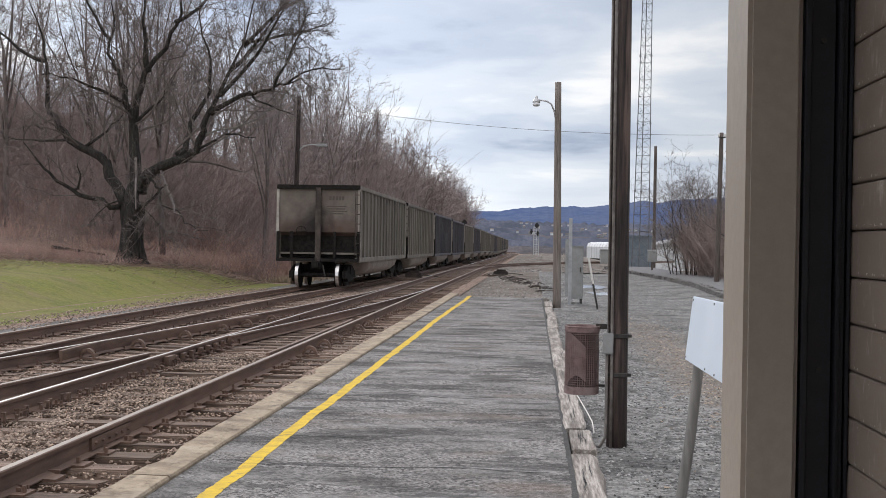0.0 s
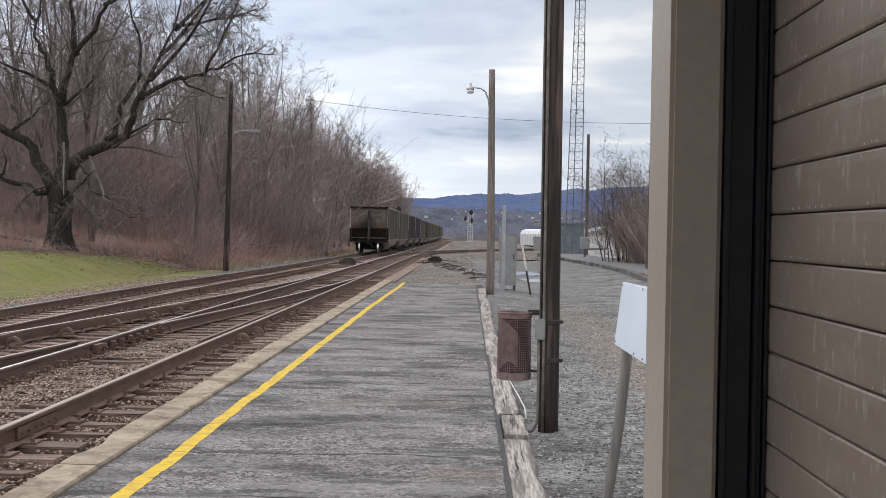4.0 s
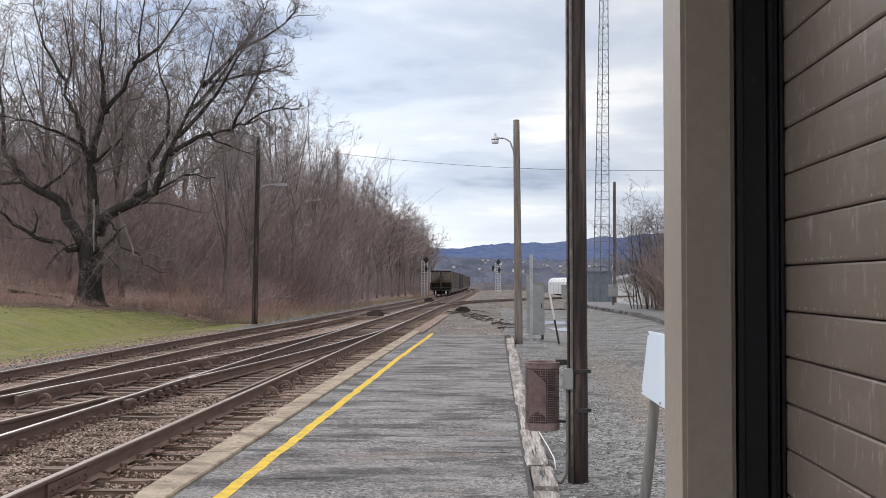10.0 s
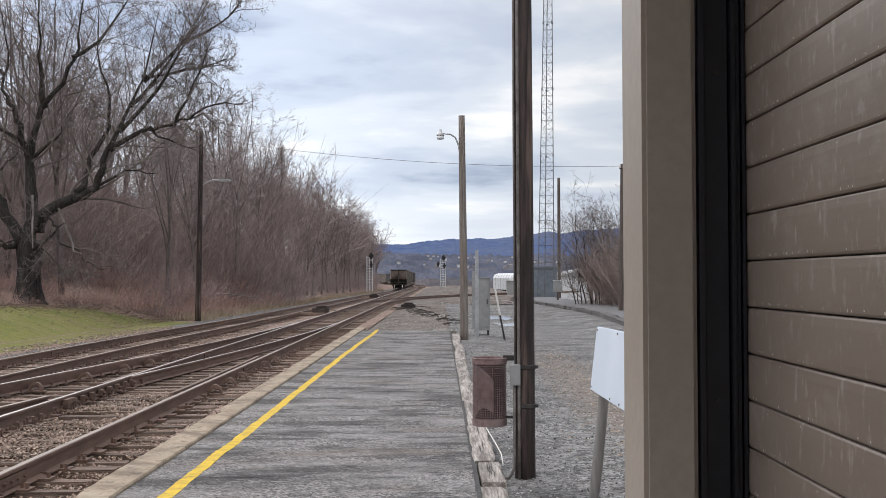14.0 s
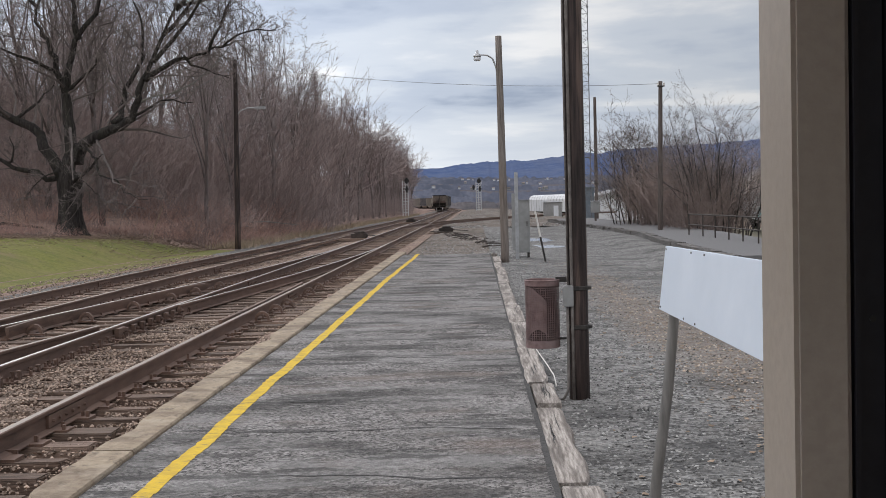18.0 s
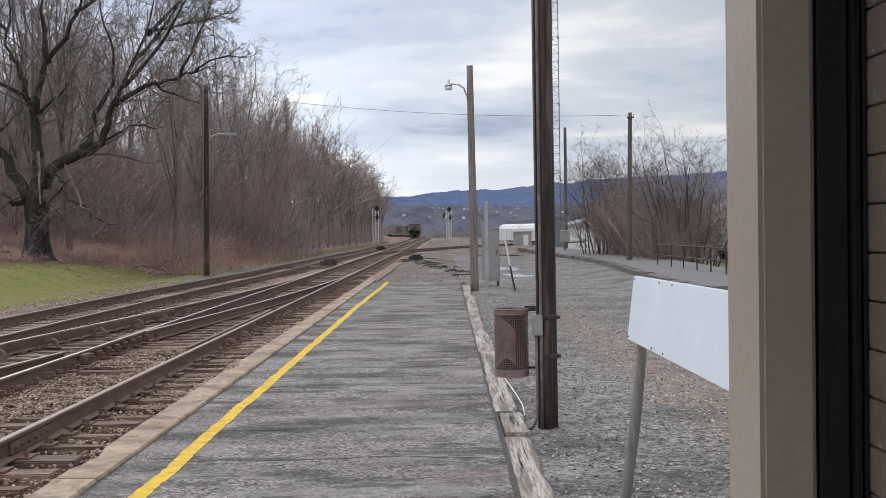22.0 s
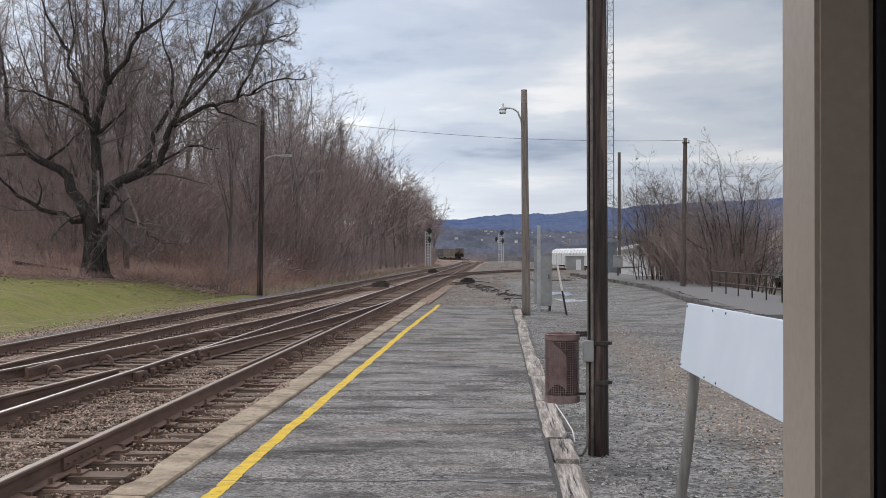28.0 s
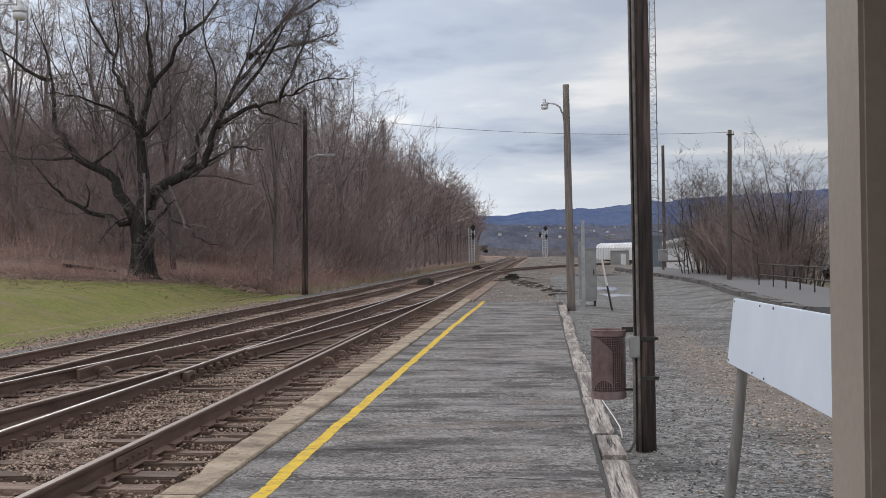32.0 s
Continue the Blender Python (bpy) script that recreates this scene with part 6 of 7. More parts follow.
limb([(0.5, 0.4, 9.2), (0.3, 0.7, 10.8), (0.15, 0.8, 12.3), (0.1, 1.0, 15.5)], 0.16, 0.04, 21, 8)
limb([(-0.1, 0.3, 6.7), (-0.5, 0.1, 8.2), (-0.75, 0, 9.1), (-1.2, -0.1, 9.9), (-0.9, -0.1, 11.6), (-1.4, -0.2, 14.0)], 0.18, 0.04, 6, 8)
limb([(-0.4, 0.1, 7.5), (-1.5, -0.3, 8.2), (-2.8, -0.6, 8.7), (-4.2, -0.8, 8.8)], 0.10, 0.02, 22, 5)
limb([(0.1, 0.2, 6.8), (1.4, -0.4, 7.6), (1.9, -0.6, 8.3)], 0.10, 0.03, 23, 4)
limb([(0.3, 0, 3.3), (0.9, -0.2, 4.2), (2.0, -0.4, 4.7), (3.1, -0.6, 5.2), (3.6, -0.7, 6.2), (4.1, -0.8, 7.4), (4.75, -0.8, 8.6), (5.5, -0.8, 10.4), (6.2, -0.7, 13.5)], 0.33, 0.05, 2, 12)
limb([(4.0, -0.8, 7.1), (5.4, -1.2, 7.8), (6.6, -1.5, 8.0), (7.8, -1.6, 8.4), (8.6, -1.7, 8.5)], 0.14, 0.025, 3, 11)
limb([(2.4, -0.4, 5.0), (2.6, 0.3, 6.3), (3.2, 0.7, 7.7), (3.45, 0.9, 9.3), (3.1, 1.0, 10.9), (2.9, 1.0, 14.0)], 0.17, 0.04, 24, 9)
limb([(3.2, -0.6, 5.3), (4.7, -1.0, 6.0), (6.3, -1.3, 5.9)], 0.08, 0.02, 25, 3)
limb([(4.9, -0.8, 9.0), (6.4, -0.9, 10.6), (7.6, -0.9, 12.6)], 0.12, 0.03, 26, 9)
limb([(-0.3, 0, 2.7), (-1.1, 0.1, 4.1), (-1.7, 0.2, 5.1), (-3.1, 0.2, 5.8), (-3.85, 0.1, 6.8), (-4.3, 0.1, 7.8), (-4.3, 0, 9.3), (-4.5, 0, 10.5), (-5.3, 0, 13.0)], 0.30, 0.05, 4, 10)
limb([(-2.4, 0.2, 5.5), (-1.5, 0.6, 6.3), (-0.8, 0.9, 7.2)], 0.10, 0.03, 7, 4)
limb([(-3.0, 0.2, 5.8), (-4.3, -0.3, 5.75), (-6.0, -0.6, 5.9)], 0.09, 0.02, 27, 5)
limb([(-4.4, 0, 9.6), (-6.4, 0.3, 10.6), (-8.2, 0.5, 12.2)], 0.12, 0.03, 10, 8)
limb([(-0.4, -0.2, 2.6), (-1.8, -0.7, 3.05), (-2.9, -1.0, 3.6), (-3.8, -1.2, 4.3), (-4.5, -1.3, 5.2), (-4.75, -1.4, 6.3)], 0.14, 0.03, 5, 6)
limb([(-2.4, -0.9, 3.4), (-2.1, -1.1, 3.9), (-2.2, -1.2, 4.6)], 0.07, 0.02, 42, 4)
limb([(0.3, -0.4, 2.4), (1.4, -1.0, 3.1), (2.2, -1.4, 3.6)], 0.12, 0.03, 28, 4)
limb([(0.5, -0.4, 3.5), (0.9, -0.8, 3.95), (1.7, -1.3, 3.55), (1.9, -1.6, 2.75), (2.8, -1.9, 2.4), (3.4, -2.1, 1.75), (4.4, -2.3, 1.55)], 0.085, 0.02, 8, 6)
limb([(5.5, -0.8, 10.2), (7.2, -0.6, 12.0), (8.6, -0.4, 14.5)], 0.11, 0.03, 31, 9)
limb([(4.4, -0.8, 7.9), (6.4, -1.8, 9.6), (7.4, -2.3, 11.0), (8.3, -2.5, 12.4)], 0.11, 0.025, 32, 11)
limb([(1.9, 0.5, 11.5), (3.6, 0.8, 13.0), (5.0, 1.0, 15.5)], 0.11, 0.03, 33, 8)
limb([(-1.0, -0.1, 10.5), (-2.4, 0.2, 12.4), (-3.0, 0.3, 15.0)], 0.10, 0.03, 34, 8)
limb([(7.2, -1.5, 8.0), (8.0, -1.0, 10.0), (8.6, -0.8, 12.0)], 0.08, 0.02, 35, 9)
limb([(6.0, -1.3, 7.9), (7.3, -2.1, 7.1), (8.3, -2.4, 6.8)], 0.06, 0.02, 36, 4)
limb([(7.8, -1.6, 8.4), (9.0, -1.8, 9.0), (10.2, -1.7, 9.0)], 0.06, 0.02, 37, 8)
limb([(5.5, -0.8, 10.4), (7.4, -0.9, 10.6), (9.4, -0.8, 11.2)], 0.09, 0.02, 38, 10)
limb([(7.2, -0.6, 12.0), (8.9, -0.5, 12.8), (10.0, -0.4, 14.2)], 0.08, 0.02, 39, 8)
limb([(0.3, -0.45, 2.0), (0.9, -1.0, 2.5), (1.5, -1.2, 2.1), (1.9, -1.3, 1.6)], 0.035, 0.012, 40, 6)
limb([(-0.3, -0.45, 3.1), (-1.0, -1.1, 2.5), (-1.5, -1.3, 1.9)], 0.035, 0.012, 41, 5)
part("trunk", a.data("old_trunk", M_BARK, smooth=True), bt, "dark furrowed trunk and limbs")
part("crown", b.data("old_crown", M_TWIG), bt, "fine bare twigs")
s = Sh()
s.tube([(x, y, gz + z) for x, y, z in ((3.55, -0.7, 6.0), (4.4, -0.9, 6.25), (5.3, -1.1, 6.35), (6.3, -1.2, 6.75), (7.3, -1.3, 7.5), (8.2, -1.4, 8.5))], [0.05, 0.045, 0.04, 0.035, 0.03, 0.02], 6)
part("dead_branch", s.data("dead_branch", M_POST), bt, "pale dead branch stripped of bark")
s = Sh()
s.tube([(-15.45, 53.4, 0.1), (-15.32, 53.4, 0.55), (-14.82, 53.4, 1.72)], 0.02, 6)
solid("leaning_stake", s.data("leaning_stake", M_DRY), "pale leaning stake in the brush", "stake")
s = Sh()
s.tube([(-23.5, 54, ground_z(-23.5, 54) + 0.12), (-20.6, 53.4, ground_z(-20.6, 53.4) + 0.15)], [0.09, 0.05], 8)
solid("fallen_log", s.data("fallen_log", M_BARK), "dark fallen branch under the tree", "log")
lg = random.Random(19)
for x, y, ln, an in ((-17.5, 66, 4.5, 0.2), (-22, 64, 3.6, -0.3), (-27, 66, 4.2, 0.1), (-15.8, 72, 5.0, 0.5), (-30, 62, 3.0, -0.5), (-24.5, 60, 2.4, 0.8)):
    s = Sh()
    p0, p1 = (x, y), (x + ln * math.cos(an), y + ln * math.sin(an) * 0.6)
    s.tube([(*p0, ground_z(*p0) + 0.5), (0.5 * (p0[0] + p1[0]), 0.5 * (p0[1] + p1[1]) + 0.1, 0.5 * (ground_z(*p0) + ground_z(*p1)) + 0.85), (*p1, ground_z(*p1) + 0.9)], [0.055, 0.045, 0.02], 6)
    solid("fallen_branch", s.data("fallen_branch", M_POST), "pale fallen branch caught in the brush", "branch", "fallen branches")

# ---------- bushes and heaps on the yard side ----------
SHRUB = dict(segs=(5, 5, 4, 3, 1), taper=(0.4, 0.35, 0.4, 0.45, 0.5), wander=(0.09, 0.14, 0.17, 0.20, 0.2), lift=(0.02, 0.04, 0.05, 0.05, 0.03), thick=1, sides=(6, 4, 3, 2, 2),
             count=(1, 6, 6, 6, 4), angle=((0, 0), (22, 58), (28, 60), (28, 60), (25, 58)), lfac=(1, 0.72, 0.5, 0.5, 0.55), rfac=(1, 0.62, 0.5, 0.5, 0.6), rmin=0.0062, **{"from": (0.2, 0.2, 0.15, 0.1, 0.1)})


def multi_stem(x, y, seed, stems, h, w, label, m1, m2):
    r2 = random.Random(seed)
    a2, b2_ = Sh(), Sh()
    for k in range(stems):
        an, q = r2.uniform(0, 6.28), r2.random() ** 0.6
        grow(a2, b2_, (math.cos(an) * q * w * 0.36, math.sin(an) * q * w * 0.36, -0.3), (math.cos(an) * q * 0.26, math.sin(an) * q * 0.26, 1), h * r2.uniform(0.72, 1.0) * (1.06 - 0.3 * q), r2.uniform(0.02, 0.05), 0, r2, SHRUB)
    t = thing("bare_tree", label, "tree", "yard trees", at=(x, y, ground_z(x, y) + 0.3))
    part("trunk", a2.data("stems", m1, smooth=True), t)
    part("crown", b2_.data("stem_twigs", m2), t, "bare leafless twigs")
    return t


multi_stem(9.25, 64.5, 301, 22, 6.0, 4.2, "clump of bare many-stemmed trees beside the path", M_BARK, M_TWIG)
multi_stem(10.5, 69.0, 302, 16, 6.4, 4.0, "clump of bare many-stemmed trees beside the path", M_BARK, M_TWIG)
multi_stem(11.0, 52.0, 303, 17, 5.9, 4.0, "bare spreading tree behind the railing", M_BARK, M_TWIG)
multi_stem(12.3, 57.5, 304, 19, 6.2, 4.6, "bare spreading tree behind the railing", M_FTRUNK, M_FTWIG)
tan = [bush_data("brush", 220, 120, 2.9, 2.6, M_TANBR, 0.95, 26), bush_data("brush", 221, 120, 2.4, 2.6, M_TANBR, 0.95, 26)]
for x, y, sc in ((10.9, 57, 0.9), (10.8, 54, 0.95), (10.8, 60, 1.0), (10.2, 51.2, 0.7), (11.6, 58.0, 1.0), (11.4, 55.0, 0.9), (10.6, 63, 1.0), (10.4, 58.5, 0.9), (9.8, 62.0, 1.05), (10.6, 55.2, 1.1), (10.0, 59.4, 1.1), (9.6, 65.0, 0.9)):
    ob = solid("brush", tan[int(x * 10) % 2], "tan tangle of bare brush beside the path", "brush", "yard brush", at=(x, y, ground_z(x, y) + 0.2))
    ob.scale = (sc * 1.1, sc * 1.1, sc * 1.6)
    ob.rotation_euler = (0, 0, x * 7)


def heap(name, x, y, z, r, h, m, label, seed):
    s = Sh()
    n = 28
    for i in range(9):
        f = i / 8
        for k in range(n):
            an = 2 * math.pi * k / n
            rr = r * f * (1 + 0.12 * noise.noise((math.cos(an) * 1.3, math.sin(an) * 1.3, seed)))
            s.v.append((x + rr * math.cos(an), y + rr * math.sin(an), z + h * (1 - f) * (1 + 0.05 * noise.noise((rr, k * 0.5, seed)))))
    for i in range(8):
        for k in range(n):
            s.face([i * n + k, (i + 1) * n + k, (i + 1) * n + (k + 1) % n, i * n + (k + 1) % n])
    solid(name, s.data(name, m, smooth=True), label, "heap")


heap("sand_heap", 38.0, 112, -2.0, 17.6, 13.4, M_SAND, "large brown heap of sand behind the rail cars", 1.0)
heap("gravel_heap", 38.4, 150, -2.0, 15, 7.7, M_SALT, "pale grey heap of stone beyond the sand", 2.0)

# covered buildings and far things
def shed_building(name, x0, x1, y0, y1, z0, z1, m, mr, label):
    t = thing(name, label, "building")
    s = Sh()
    s.box(x0, x1, y0, y1, z0, z1)
    part("wall", s.data("shed_wall", m), t)
    s = Sh()
    xm = (x0 + x1) / 2
    s.v = [(x0 - 0.3, y0 - 0.3, z1), (x1 + 0.3, y0 - 0.3, z1), (xm, y0 - 0.3, z1 + 0.22 * (x1 - x0) * 0.5), (x0 - 0.3, y1, z1), (x1 + 0.3, y1, z1), (xm, y1, z1 + 0.22 * (x1 - x0) * 0.5)]
    for f in ((0, 1, 2), (3, 5, 4), (0, 2, 5, 3), (1, 4, 5, 2), (0, 3, 4, 1)):
        s.face(list(f))
    part("roof", s.data("shed_roof", mr), t)
    return t


wb = shed_building("warehouse", 15.3, 30, 152, 175, -2.0, 1.7, M_WHITEB, M_GREYP, "long white sheet metal warehouse")
for i in range(7):
    s = Sh()
    s.box(16.0 + i * 2, 16.12 + i * 2, 151.93, 152.0, -2, 1.7)
    part("wall_rib", s.data("wall_rib", M_GREYP), wb)

hr2 = random.Random(61)
for k in range(44):
    y = hr2.choice((1080, 1220, 1380)) - 24
    x = hr2.choice((hr2.gauss(0.005, 0.02), hr2.gauss(0.07, 0.03), hr2.uniform(-0.07, 0.2))) * y
    z = ground_z(x, y) + hr2.uniform(1.0, 2.6)
    w, d, h = hr2.uniform(1.6, 3.4), hr2.uniform(2.0, 3.2), hr2.uniform(0.7, 1.3)
    t = thing("house", "small pale house in the distant town", "house", "distant houses", at=(x, y, z))
    s = Sh()
    s.box(-w / 2, w / 2, -d / 2, d / 2, -0.8, h)
    part("wall", s.data("house_wall", M_WHITEB if hr2.random() < 0.75 else M_GREYP), t)
    s = Sh()
    s.v = [(-w / 2 - 0.4, -d / 2 - 0.4, h), (w / 2 + 0.4, -d / 2 - 0.4, h), (w / 2 + 0.4, d / 2 + 0.4, h), (-w / 2 - 0.4, d / 2 + 0.4, h), (-w / 2, 0, h + 0.9), (w / 2, 0, h + 0.9)]
    for f in ((0, 1, 5, 4), (2, 3, 4, 5), (0, 4, 3), (1, 2, 5), (0, 3, 2, 1)):
        s.face(list(f))
    part("roof", s.data("house_roof", M_ROOFH), t)

# far woods: wooded rises one behind the other, each with a ragged line of crowns
for k, (y0, lift) in enumerate(((452, 3.4), (520, 3.8), (600, 4.2), (700, 4.6), (820, 5.0), (950, 5.0), (1080, 5.2), (1220, 5.5), (1380, 6.0))):
    s = Sh()
    xs = [-0.32 * y0 + i * (0.85 * y0 / 420) for i in range(421)]
    for x in xs:
        yy = y0 + 14 * noise.noise((x * 0.012, k * 3.3, 0))
        h = lift * (0.72 + 0.35 * noise.noise((x * 0.018, k, 5)) + 0.65 * abs(noise.noise((x * 0.09, k, 2))) + 0.26 * noise.noise((x * 0.5, k, 8)) + 0.12 * noise.noise((x * 1.3, k, 4)))
        g = ground_z(x, yy)
        s.v += [(x, yy - 16, g - 1.5), (x, yy - 6, g + h * 0.45), (x, yy - 2, g + h * 0.8), (x, yy, g + h), (x, yy + 12, g - 1)]
    for i in range(420):
        for j in range(4):
            s.face([i * 5 + j, i * 5 + 5 + j, i * 5 + 6 + j, i * 5 + j + 1])
    # the farther rises take the bluer tone, hazed by colour
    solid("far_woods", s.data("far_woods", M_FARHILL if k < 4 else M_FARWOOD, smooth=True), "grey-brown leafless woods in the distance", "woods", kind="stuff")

# ---------- rail cars ----------
CL = 15.3   # body length; the cars are coupled every 16.2 m


def truck_data():
    out = {}
    s = Sh()
    prof = []
    for i in range(20):
        an = 2 * math.pi * i / 20
        prof.append((math.cos(an), math.sin(an)))
    for x0, x1, r in ((-0.07, 0.06, 0.43), (0.06, 0.085, 0.465)):
        b = len(s.v)
        for x in (x0, x1):
            s.v += [(x, r * c, r * d) for c, d in prof]
        for i in range(20):
            s.face([b + i, b + (i + 1) % 20, b + 20 + (i + 1) % 20, b + 20 + i], 1 if r < 0.45 else 0)
        s.face([b + i for i in range(20)][::-1])
        s.face([b + 20 + i for i in range(20)])
    out["wheel"] = s.data("wheel", [M_TRUCK, M_WHEEL])
    s = Sh()
    s.tube([(-0.7, 0, 0), (0.7, 0, 0)], 0.085, 10)
    out["axle"] = s.data("axle", M_TRUCK)
    s = Sh()
    pr = [(-1.15, 0.36), (-1.15, 0.60), (-0.85, 0.66), (-0.5, 0.80), (0.5, 0.80), (0.85, 0.66), (1.15, 0.60), (1.15, 0.36), (0.75, 0.36), (0.55, 0.22), (-0.55, 0.22), (-0.75, 0.36)]
    b = 0
    for x in (-0.07, 0.07):
        s.v += [(x, y, z) for y, z in pr]
    n = len(pr)
    s.face(list(range(n))[::-1])
    s.face([n + i for i in range(n)])
    for i in range(n):
        s.face([i, n + i, n + (i + 1) % n, (i + 1) % n])
    out["side_frame"] = s.data("side_frame", M_TRUCK)
    s = Sh()
    s.box(-1.1, 1.1, -0.2, 0.2, 0.5, 0.85)
    for y in (-0.25, 0.25):
        for x in (-0.98, 0.98):
            s.tube([(x, y, 0.3), (x, y, 0.62)], 0.09, 8)
    out["bolster"] = s.data("bolster", M_TRUCK)
    return out


TD = truck_data()
W2, ZT, ZS = 1.55, 3.82, 1.04


def coal_car(side, end, label):
    """A bathtub coal gondola: ribbed sides, recessed ends, a rounded tub between its trucks. Its origin is the rear end at rail height."""
    car = thing("coal_car", label, "rail car", "coal train cars")
    s = Sh()
    for x0, x1 in ((-W2 + 0.06, -W2 + 0.10), (W2 - 0.10, W2 - 0.06)):
        s.box(x0, x1, 0.12, CL - 0.12, ZS, ZT - 0.1)
    s.box(-W2 + 0.1, W2 - 0.1, 0.12, CL - 0.12, 1.25, 1.32)
    part("side_sheet", s.data("side_sheet", side), car)
    s = Sh()
    s.v = [(-W2 + 0.05, 0.10, 2.08), (W2 - 0.05, 0.10, 2.08), (W2 - 0.05, 0.10, ZT - 0.08), (-W2 + 0.05, 0.10, ZT - 0.08),
           (-W2 + 0.05, 0.16, 2.08), (W2 - 0.05, 0.16, 2.08), (W2 - 0.05, 0.16, ZT - 0.08), (-W2 + 0.05, 0.16, ZT - 0.08),
           (-W2 + 0.08, 1.5, 1.15), (W2 - 0.08, 1.5, 1.15)]
    for f in ((0, 1, 2, 3), (7, 6, 5, 4), (0, 3, 7, 4), (1, 5, 6, 2), (3, 2, 6, 7), (4, 5, 9, 8), (0, 8, 9, 1)):
        s.face(list(f))
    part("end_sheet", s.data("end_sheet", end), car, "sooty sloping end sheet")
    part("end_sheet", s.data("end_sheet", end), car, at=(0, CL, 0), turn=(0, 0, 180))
    s = Sh()
    for x0, x1 in ((-W2 - 0.02, -W2 + 0.13), (W2 - 0.13, W2 + 0.02)):
        s.box(x0, x1, 0.04, CL - 0.04, ZT - 0.14, ZT)
    part("top_chord", s.data("top_chord", side, bevel=0.012), car, "pale top chord")
    s = Sh()
    s.box(-W2 - 0.02, W2 + 0.02, 0.0, 0.16, ZT - 0.14, ZT + 0.02)
    me = s.data("end_chord", M_TRUCK, bevel=0.01)
    part("end_chord", me, car)
    part("end_chord", me, car, at=(0, CL, 0), turn=(0, 0, 180))
    s = Sh()
    for x0, x1 in ((-W2 - 0.03, -W2 + 0.14), (W2 - 0.14, W2 + 0.03)):
        s.box(x0, x1, 0.04, CL - 0.04, ZS - 0.08, ZS + 0.10)
    part("side_sill", s.data("side_sill", side, bevel=0.012), car)
    s = Sh()
    s.box(-0.045, 0.045, -0.05, 0.05, ZS, ZT - 0.1)
    rib = s.data("side_rib", side)
    for k in range(16):
        for sx in (-1, 1):
            part("side_rib", rib, car, at=(sx * (W2 - 0.035), 0.35 + k * (CL - 0.7) / 15, 0))
    s = Sh()
    s.box(-0.10, 0.10, -0.02, 0.14, 1.0, ZT - 0.08)
    post = s.data("end_post", M_TRUCK if end == M_CARDK else M_SOOT)
    part("end_post", post, car, at=(0, 0, 0))
    part("end_post", post, car, at=(0, CL, 0), turn=(0, 0, 180))
    s = Sh()
    s.box(-0.05, 0.05, 0.0, 0.10, 1.0, 2.1)
    ep = s.data("corner_strut", M_TRUCK)
    for x in (-1.52, -1.0, 0.62, 1.52):
        part("corner_strut", ep, car, at=(x, 0.02, 0))
    s = Sh()
    s.box(-W2, W2, -0.02, 0.22, 0.98, 1.10)
    es = s.data("end_sill", M_TRUCK)
    part("end_sill", es, car)
    part("end_sill", es, car, at=(0, CL, 0), turn=(0, 0, 180))
    # shade inside the open end recess, built as a plain black block
    s = Sh()
    s.box(-W2 + 0.06, W2 - 0.06, 0.30, 1.0, 1.12, 2.05)
    me = s.data("brake_gear", M_TRUCK)
    part("brake_gear", me, car, "plain dark block standing in for the shaded end recess")
    s = Sh()
    s.tube([(0.19 * math.cos(0.393 * i), 0.19 * math.sin(0.393 * i), 0) for i in range(17)], 0.016, 6)
    for i in range(4):
        s.tube([(0, 0, 0.02), (0.18 * math.cos(1.571 * i), 0.18 * math.sin(1.571 * i), 0)], 0.012, 5)
    bw = part("brake_wheel", s.data("brake_wheel", M_TRUCK), car, at=(-0.62, -0.05, 2.1), turn=(90, 0, 0))
    s = Sh()
    for x in (1.40, 1.58):
        s.box(x, x + 0.03, -0.06, -0.03, 1.2, 3.6)
    for i in range(7):
        s.box(1.40, 1.61, -0.06, -0.035, 1.3 + i * 0.36, 1.33 + i * 0.36)
    part("ladder", s.data("ladder", M_SOOT), car)
    s = Sh()
    for sx in (-1, 1):
        for y in (0.06, CL - 0.16):
            s.box(sx * (W2 - 0.01) - 0.05, sx * (W2 - 0.01) + 0.05, y, y + 0.10, ZS, ZT - 0.12)
    part("corner_posts", s.data("corner_posts", M_TUB), car, "pale scuffed corner post")
    s = Sh()
    prof = []
    for i in range(11):
        an = math.pi * i / 10
        prof.append((-1.5 * math.cos(an), 1.05 - 0.78 * math.sin(an) ** 0.6))
    b = 0
    for y, k in ((2.95, 0.15), (3.25, 0.92), (3.7, 1.0), (CL - 3.7, 1.0), (CL - 3.25, 0.92), (CL - 2.95, 0.15)):
        s.v += [(x, y, 1.05 + (z - 1.05) * k) for x, z in prof]
    for i in range(5):
        for k in range(10):
            s.face([i * 11 + k, (i + 1) * 11 + k, (i + 1) * 11 + k + 1, i * 11 + k + 1])
    part("tub", s.data("tub", M_TUB, smooth=True), car, "rounded scuffed tub floor")
    s = Sh()
    s.box(-0.16, 0.16, -0.35, CL + 0.35, 0.72, 1.0)
    part("centre_sill", s.data("centre_sill", M_TRUCK), car)
    for y, turn in ((-0.55, 0), (CL + 0.1, 0)):
        s = Sh()
        s.box(-0.12, 0.12, y, y + 0.45, 0.74, 1.0)
        part("coupler", s.data("coupler", M_TRUCK, bevel=0.04), car)
    s = Sh()
    s.tube([(0.22, -0.1, 0.85), (0.30, -0.25, 0.62), (0.34, -0.25, 0.45)], 0.03, 6)
    part("air_hose", s.data("air_hose", M_IRON), car)
    s = Sh()
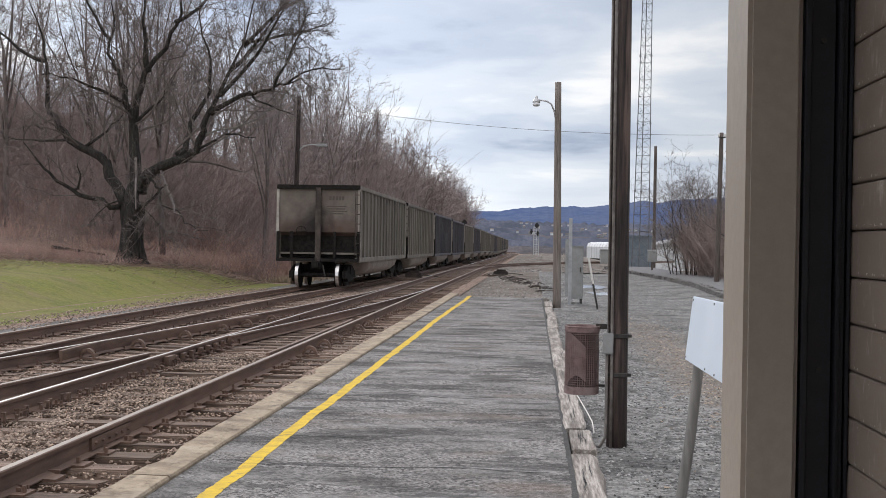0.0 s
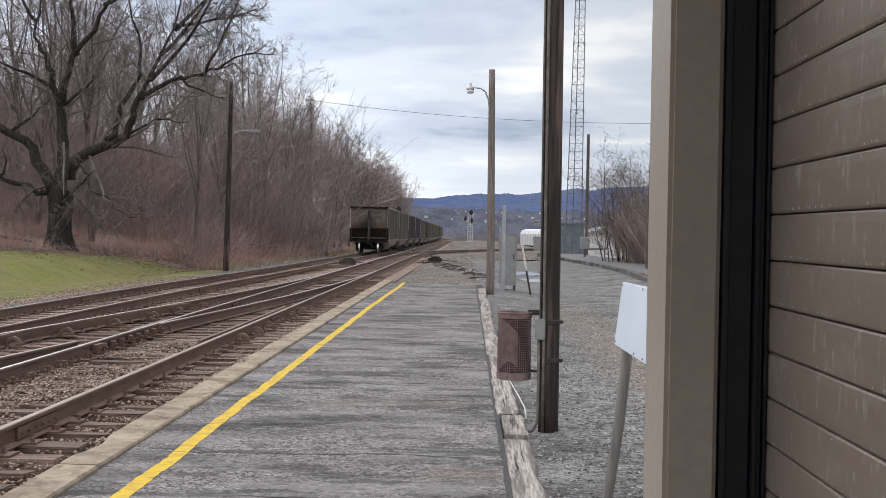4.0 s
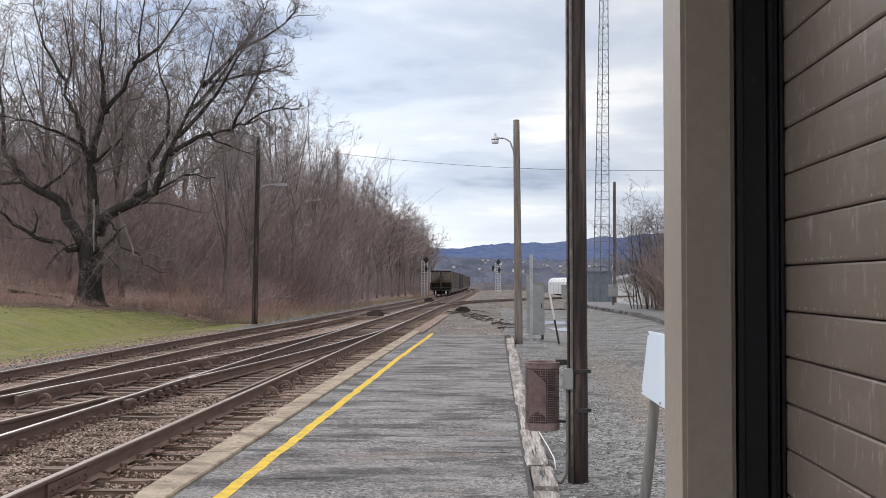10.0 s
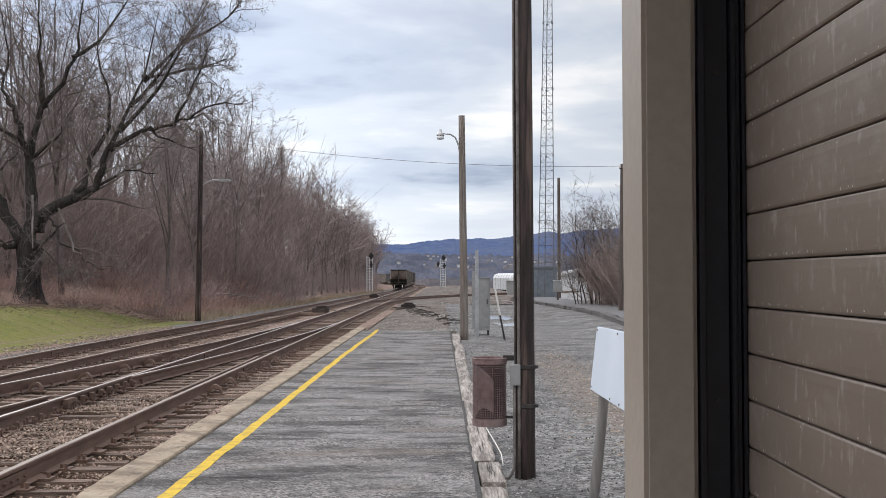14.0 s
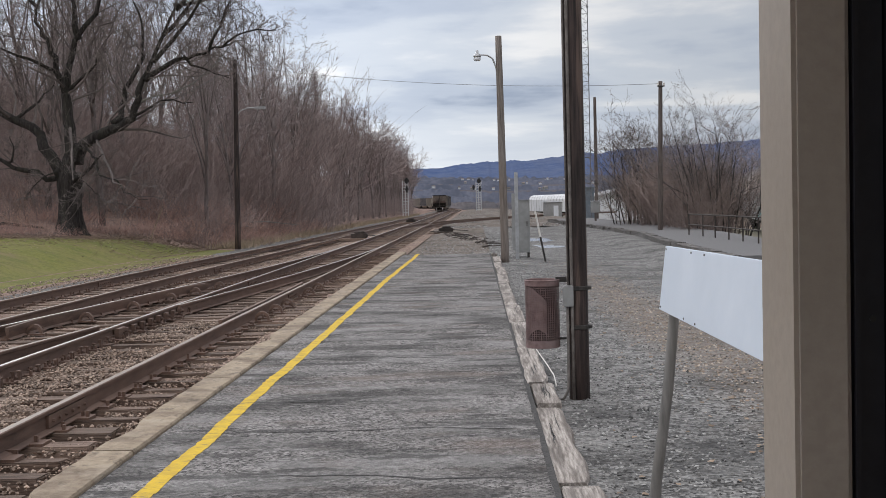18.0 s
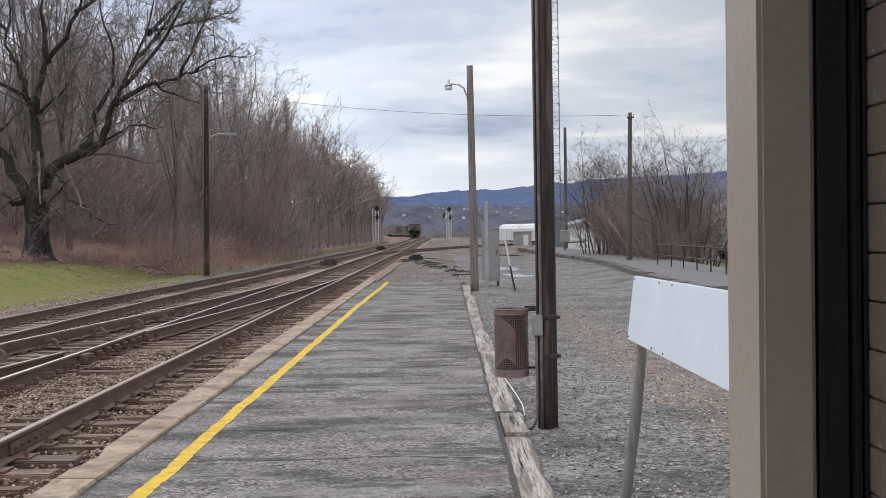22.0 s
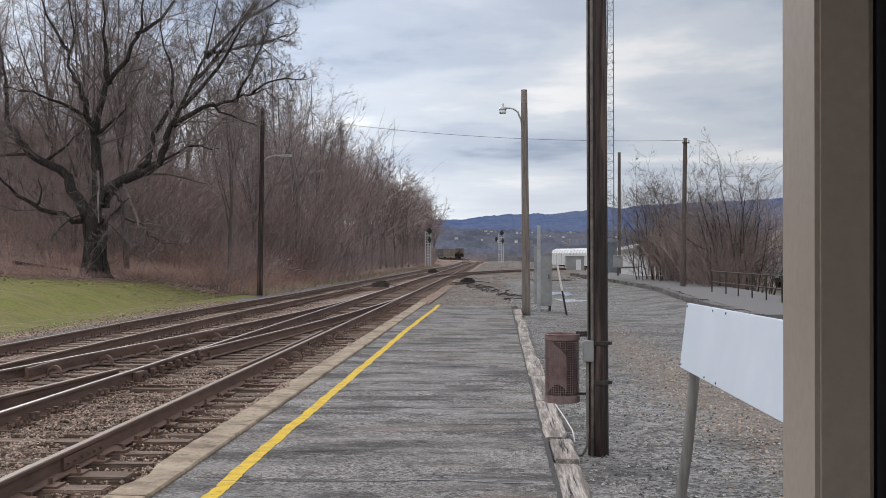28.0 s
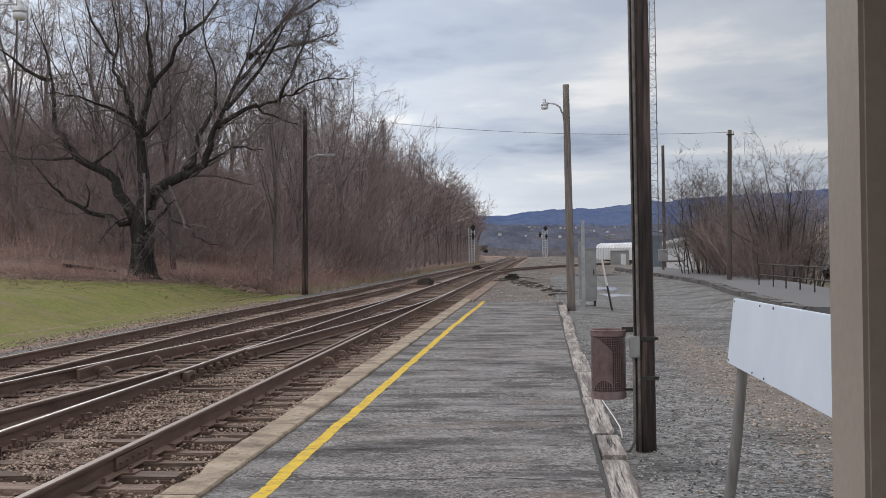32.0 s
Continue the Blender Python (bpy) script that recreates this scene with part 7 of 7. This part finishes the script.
    for i, (x0, x1, z) in enumerate(((0.40, 0.95, 3.28), (0.30, 1.05, 3.02), (0.35, 1.0, 2.93), (0.32, 1.08, 2.84), (0.36, 0.92, 2.75))):
        if i == 0:
            for j in range(5):
                s.box(x0 + j * 0.12, x0 + j * 0.12 + 0.08, 0.094, 0.099, z, z + 0.14)
        else:
            s.box(x0, x1, 0.094, 0.099, z, z + 0.045)
    part("lettering", s.data("lettering", M_MARK), car)
    for y in (1.15, CL - 1.15):
        tr = part("truck", TD["bolster"], car, "dark cast truck", at=(0, y, 0))
        for dy in (-0.89, 0.89):
            part("axle", TD["axle"], tr, at=(0, dy, 0.465))
            part("wheel", TD["wheel"], tr, "worn bright wheel", at=(-0.755, dy, 0.465))
            part("wheel", TD["wheel"], tr, "worn bright wheel", at=(0.755, dy, 0.465), turn=(0, 0, 180))
        for x in (-1.0, 1.0):
            part("side_frame", TD["side_frame"], tr, at=(x, 0, 0))
    return car


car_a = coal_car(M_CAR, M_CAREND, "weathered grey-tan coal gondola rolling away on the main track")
car_b = coal_car(M_CARDK, M_CARDK, "dark blue-grey coal gondola rolling away on the main track")
N_CARS = 27
train = []
for i in range(N_CARS):
    if i == 0:
        train.append(car_a)
    elif i == 2:
        train.append(car_b)
    else:
        train.append(copy_thing(car_b if i in (3, 5, 9, 12, 15, 18, 19, 22, 25) else car_a, Matrix.Identity(4)))


def on_track(s, x0):
    """Place and heading at s metres along the main track."""
    x0 -= 0.85 * smooth(s, 230, 290)
    if s <= 325:
        return x0, s, 0.0
    a = (s - 325) / 515.0
    return x0 - 515 * (1 - math.cos(a)), 325 + 515 * math.sin(a), math.degrees(a)


def car_pose(s):
    xa, ya, _ = on_track(s + 1.85, (XA + XB) / 2)
    xb, yb, _ = on_track(s + CL - 1.85, (XA + XB) / 2)
    h = math.degrees(math.atan2(-(xb - xa), yb - ya))
    c = Vector((xa, ya, 0.0)) - Vector((-math.sin(radians(h)), math.cos(radians(h)), 0)) * 1.85
    return pose(c.x, c.y, dip_main(s + 7), 0, 0, h)


# standing rail cars in the yard
def hopper(x, y, z, heading, label):
    t = thing("hopper_car", label, "rail car", "standing hopper cars", at=(x, y, z))
    t.rotation_euler = (0, 0, radians(heading))
    s = Sh()
    prof = [(-1.5, 1.1), (-1.55, 3.6), (-1.2, 4.3), (-0.4, 4.6), (0.4, 4.6), (1.2, 4.3), (1.55, 3.6), (1.5, 1.1)]
    s.sweep(prof, [(0, i * 2.0, 0) for i in range(9)])
    part("body", s.data("hopper_body", M_WHITEB), t)
    for i in range(9):
        s = Sh()
        s.sweep([(a * 1.02, b) for a, b in prof], [(0, i * 2.0 - 0.05, 0.01), (0, i * 2.0 + 0.05, 0.01)])
        part("rib", s.data("hopper_rib", M_GREYP), t)
    s = Sh()
    s.box(-1.1, 1.1, 0.3, 15.7, 0.75, 1.15)
    part("underframe", s.data("hopper_underframe", M_TRUCK), t)
    for y0 in (2.0, 14.0):
        tr = part("truck", TD["bolster"], t, at=(0, y0, 0))
        for dy in (-0.89, 0.89):
            part("wheel", TD["wheel"], tr, at=(-0.755, dy, 0.465))
            part("wheel", TD["wheel"], tr, at=(0.755, dy, 0.465), turn=(0, 0, 180))
        for xx in (-1.0, 1.0):
            part("side_frame", TD["side_frame"], tr, at=(xx, 0, 0))


for i in range(1, 5):
    hopper(13.6 + 3.3 * i, 250 - 14.5 * i, -2.0, 13, "white covered hopper car standing in the yard")

gd = thing("gondola_car", "grey ribbed gondola with teal spray paint", "rail car", at=(22.1, 80, -1.25))
gd.rotation_euler = (0, 0, radians(-6))
s = Sh()
s.box(-1.5, -1.44, 0, 14, 0.95, 2.95)
s.box(1.44, 1.5, 0, 14, 0.95, 2.95)
s.box(-1.5, 1.5, 13.9, 14, 0.95, 2.95)
s.box(-1.5, 1.5, 0, 0.1, 0.95, 2.95)
s.box(-1.44, 1.44, 0.1, 13.9, 0.95, 1.02)
part("side_sheet", s.data("gondola_side", M_GREYP), gd)
s = Sh()
s.box(-1.58, -1.5, -0.05, 0.05, 0.95, 2.95)
gr = s.data("gondola_rib", M_GREYP)
for i in range(15):
    part("rib", gr, gd, at=(0, 0.2 + i * 0.97, 0))
s = Sh()
s.box(-1.6, -1.45, 0, 14, 2.9, 3.02)
s.box(1.45, 1.6, 0, 14, 2.9, 3.02)
part("top_chord", s.data("gondola_chord", M_GREYP), gd)
s = Sh()
s.box(-1.2, 1.2, 0.3, 13.7, 0.62, 0.95)
part("underframe", s.data("gondola_frame", M_TRUCK), gd)
s = Sh()
tr_ = random.Random(2)
for i in range(16):
    y, z = 1.2 + tr_.uniform(0, 3.6), 1.05 + tr_.uniform(0, 0.6)
    s.box(-1.595, -1.585, y, y + tr_.uniform(0.1, 0.3), z, z + tr_.uniform(0.08, 0.35))
part("spray_paint", s.data("spray_paint", M_TEAL), gd, "teal sprayed shapes")
for y0 in (1.9, 12.0):
    tr = part("truck", TD["bolster"], gd, at=(0, y0, 0))
    for dy in (-0.89, 0.89):
        part("wheel", TD["wheel"], tr, at=(-0.755, dy, 0.465))
        part("wheel", TD["wheel"], tr, at=(0.755, dy, 0.465), turn=(0, 0, 180))
    for xx in (-1.0, 1.0):
        part("side_frame", TD["side_frame"], tr, at=(xx, 0, 0))

for i in range(9):
    s = Sh()
    s.box(-1.45, 1.45, -0.06, 0.0, 1.0 + i * 0.21, 1.13 + i * 0.21)
    part("end_slat", s.data("end_slat", M_CARDK), gd, "dark end slat")

# ---------- what moves ----------
START, SPEED = 41.7, 12.6


def motions():
    for i, car in enumerate(train):
        walk(car, [(t, car_pose(START + 16.2 * i + SPEED * t)) for t in [1.0 * k for k in range(33)]])


motions()
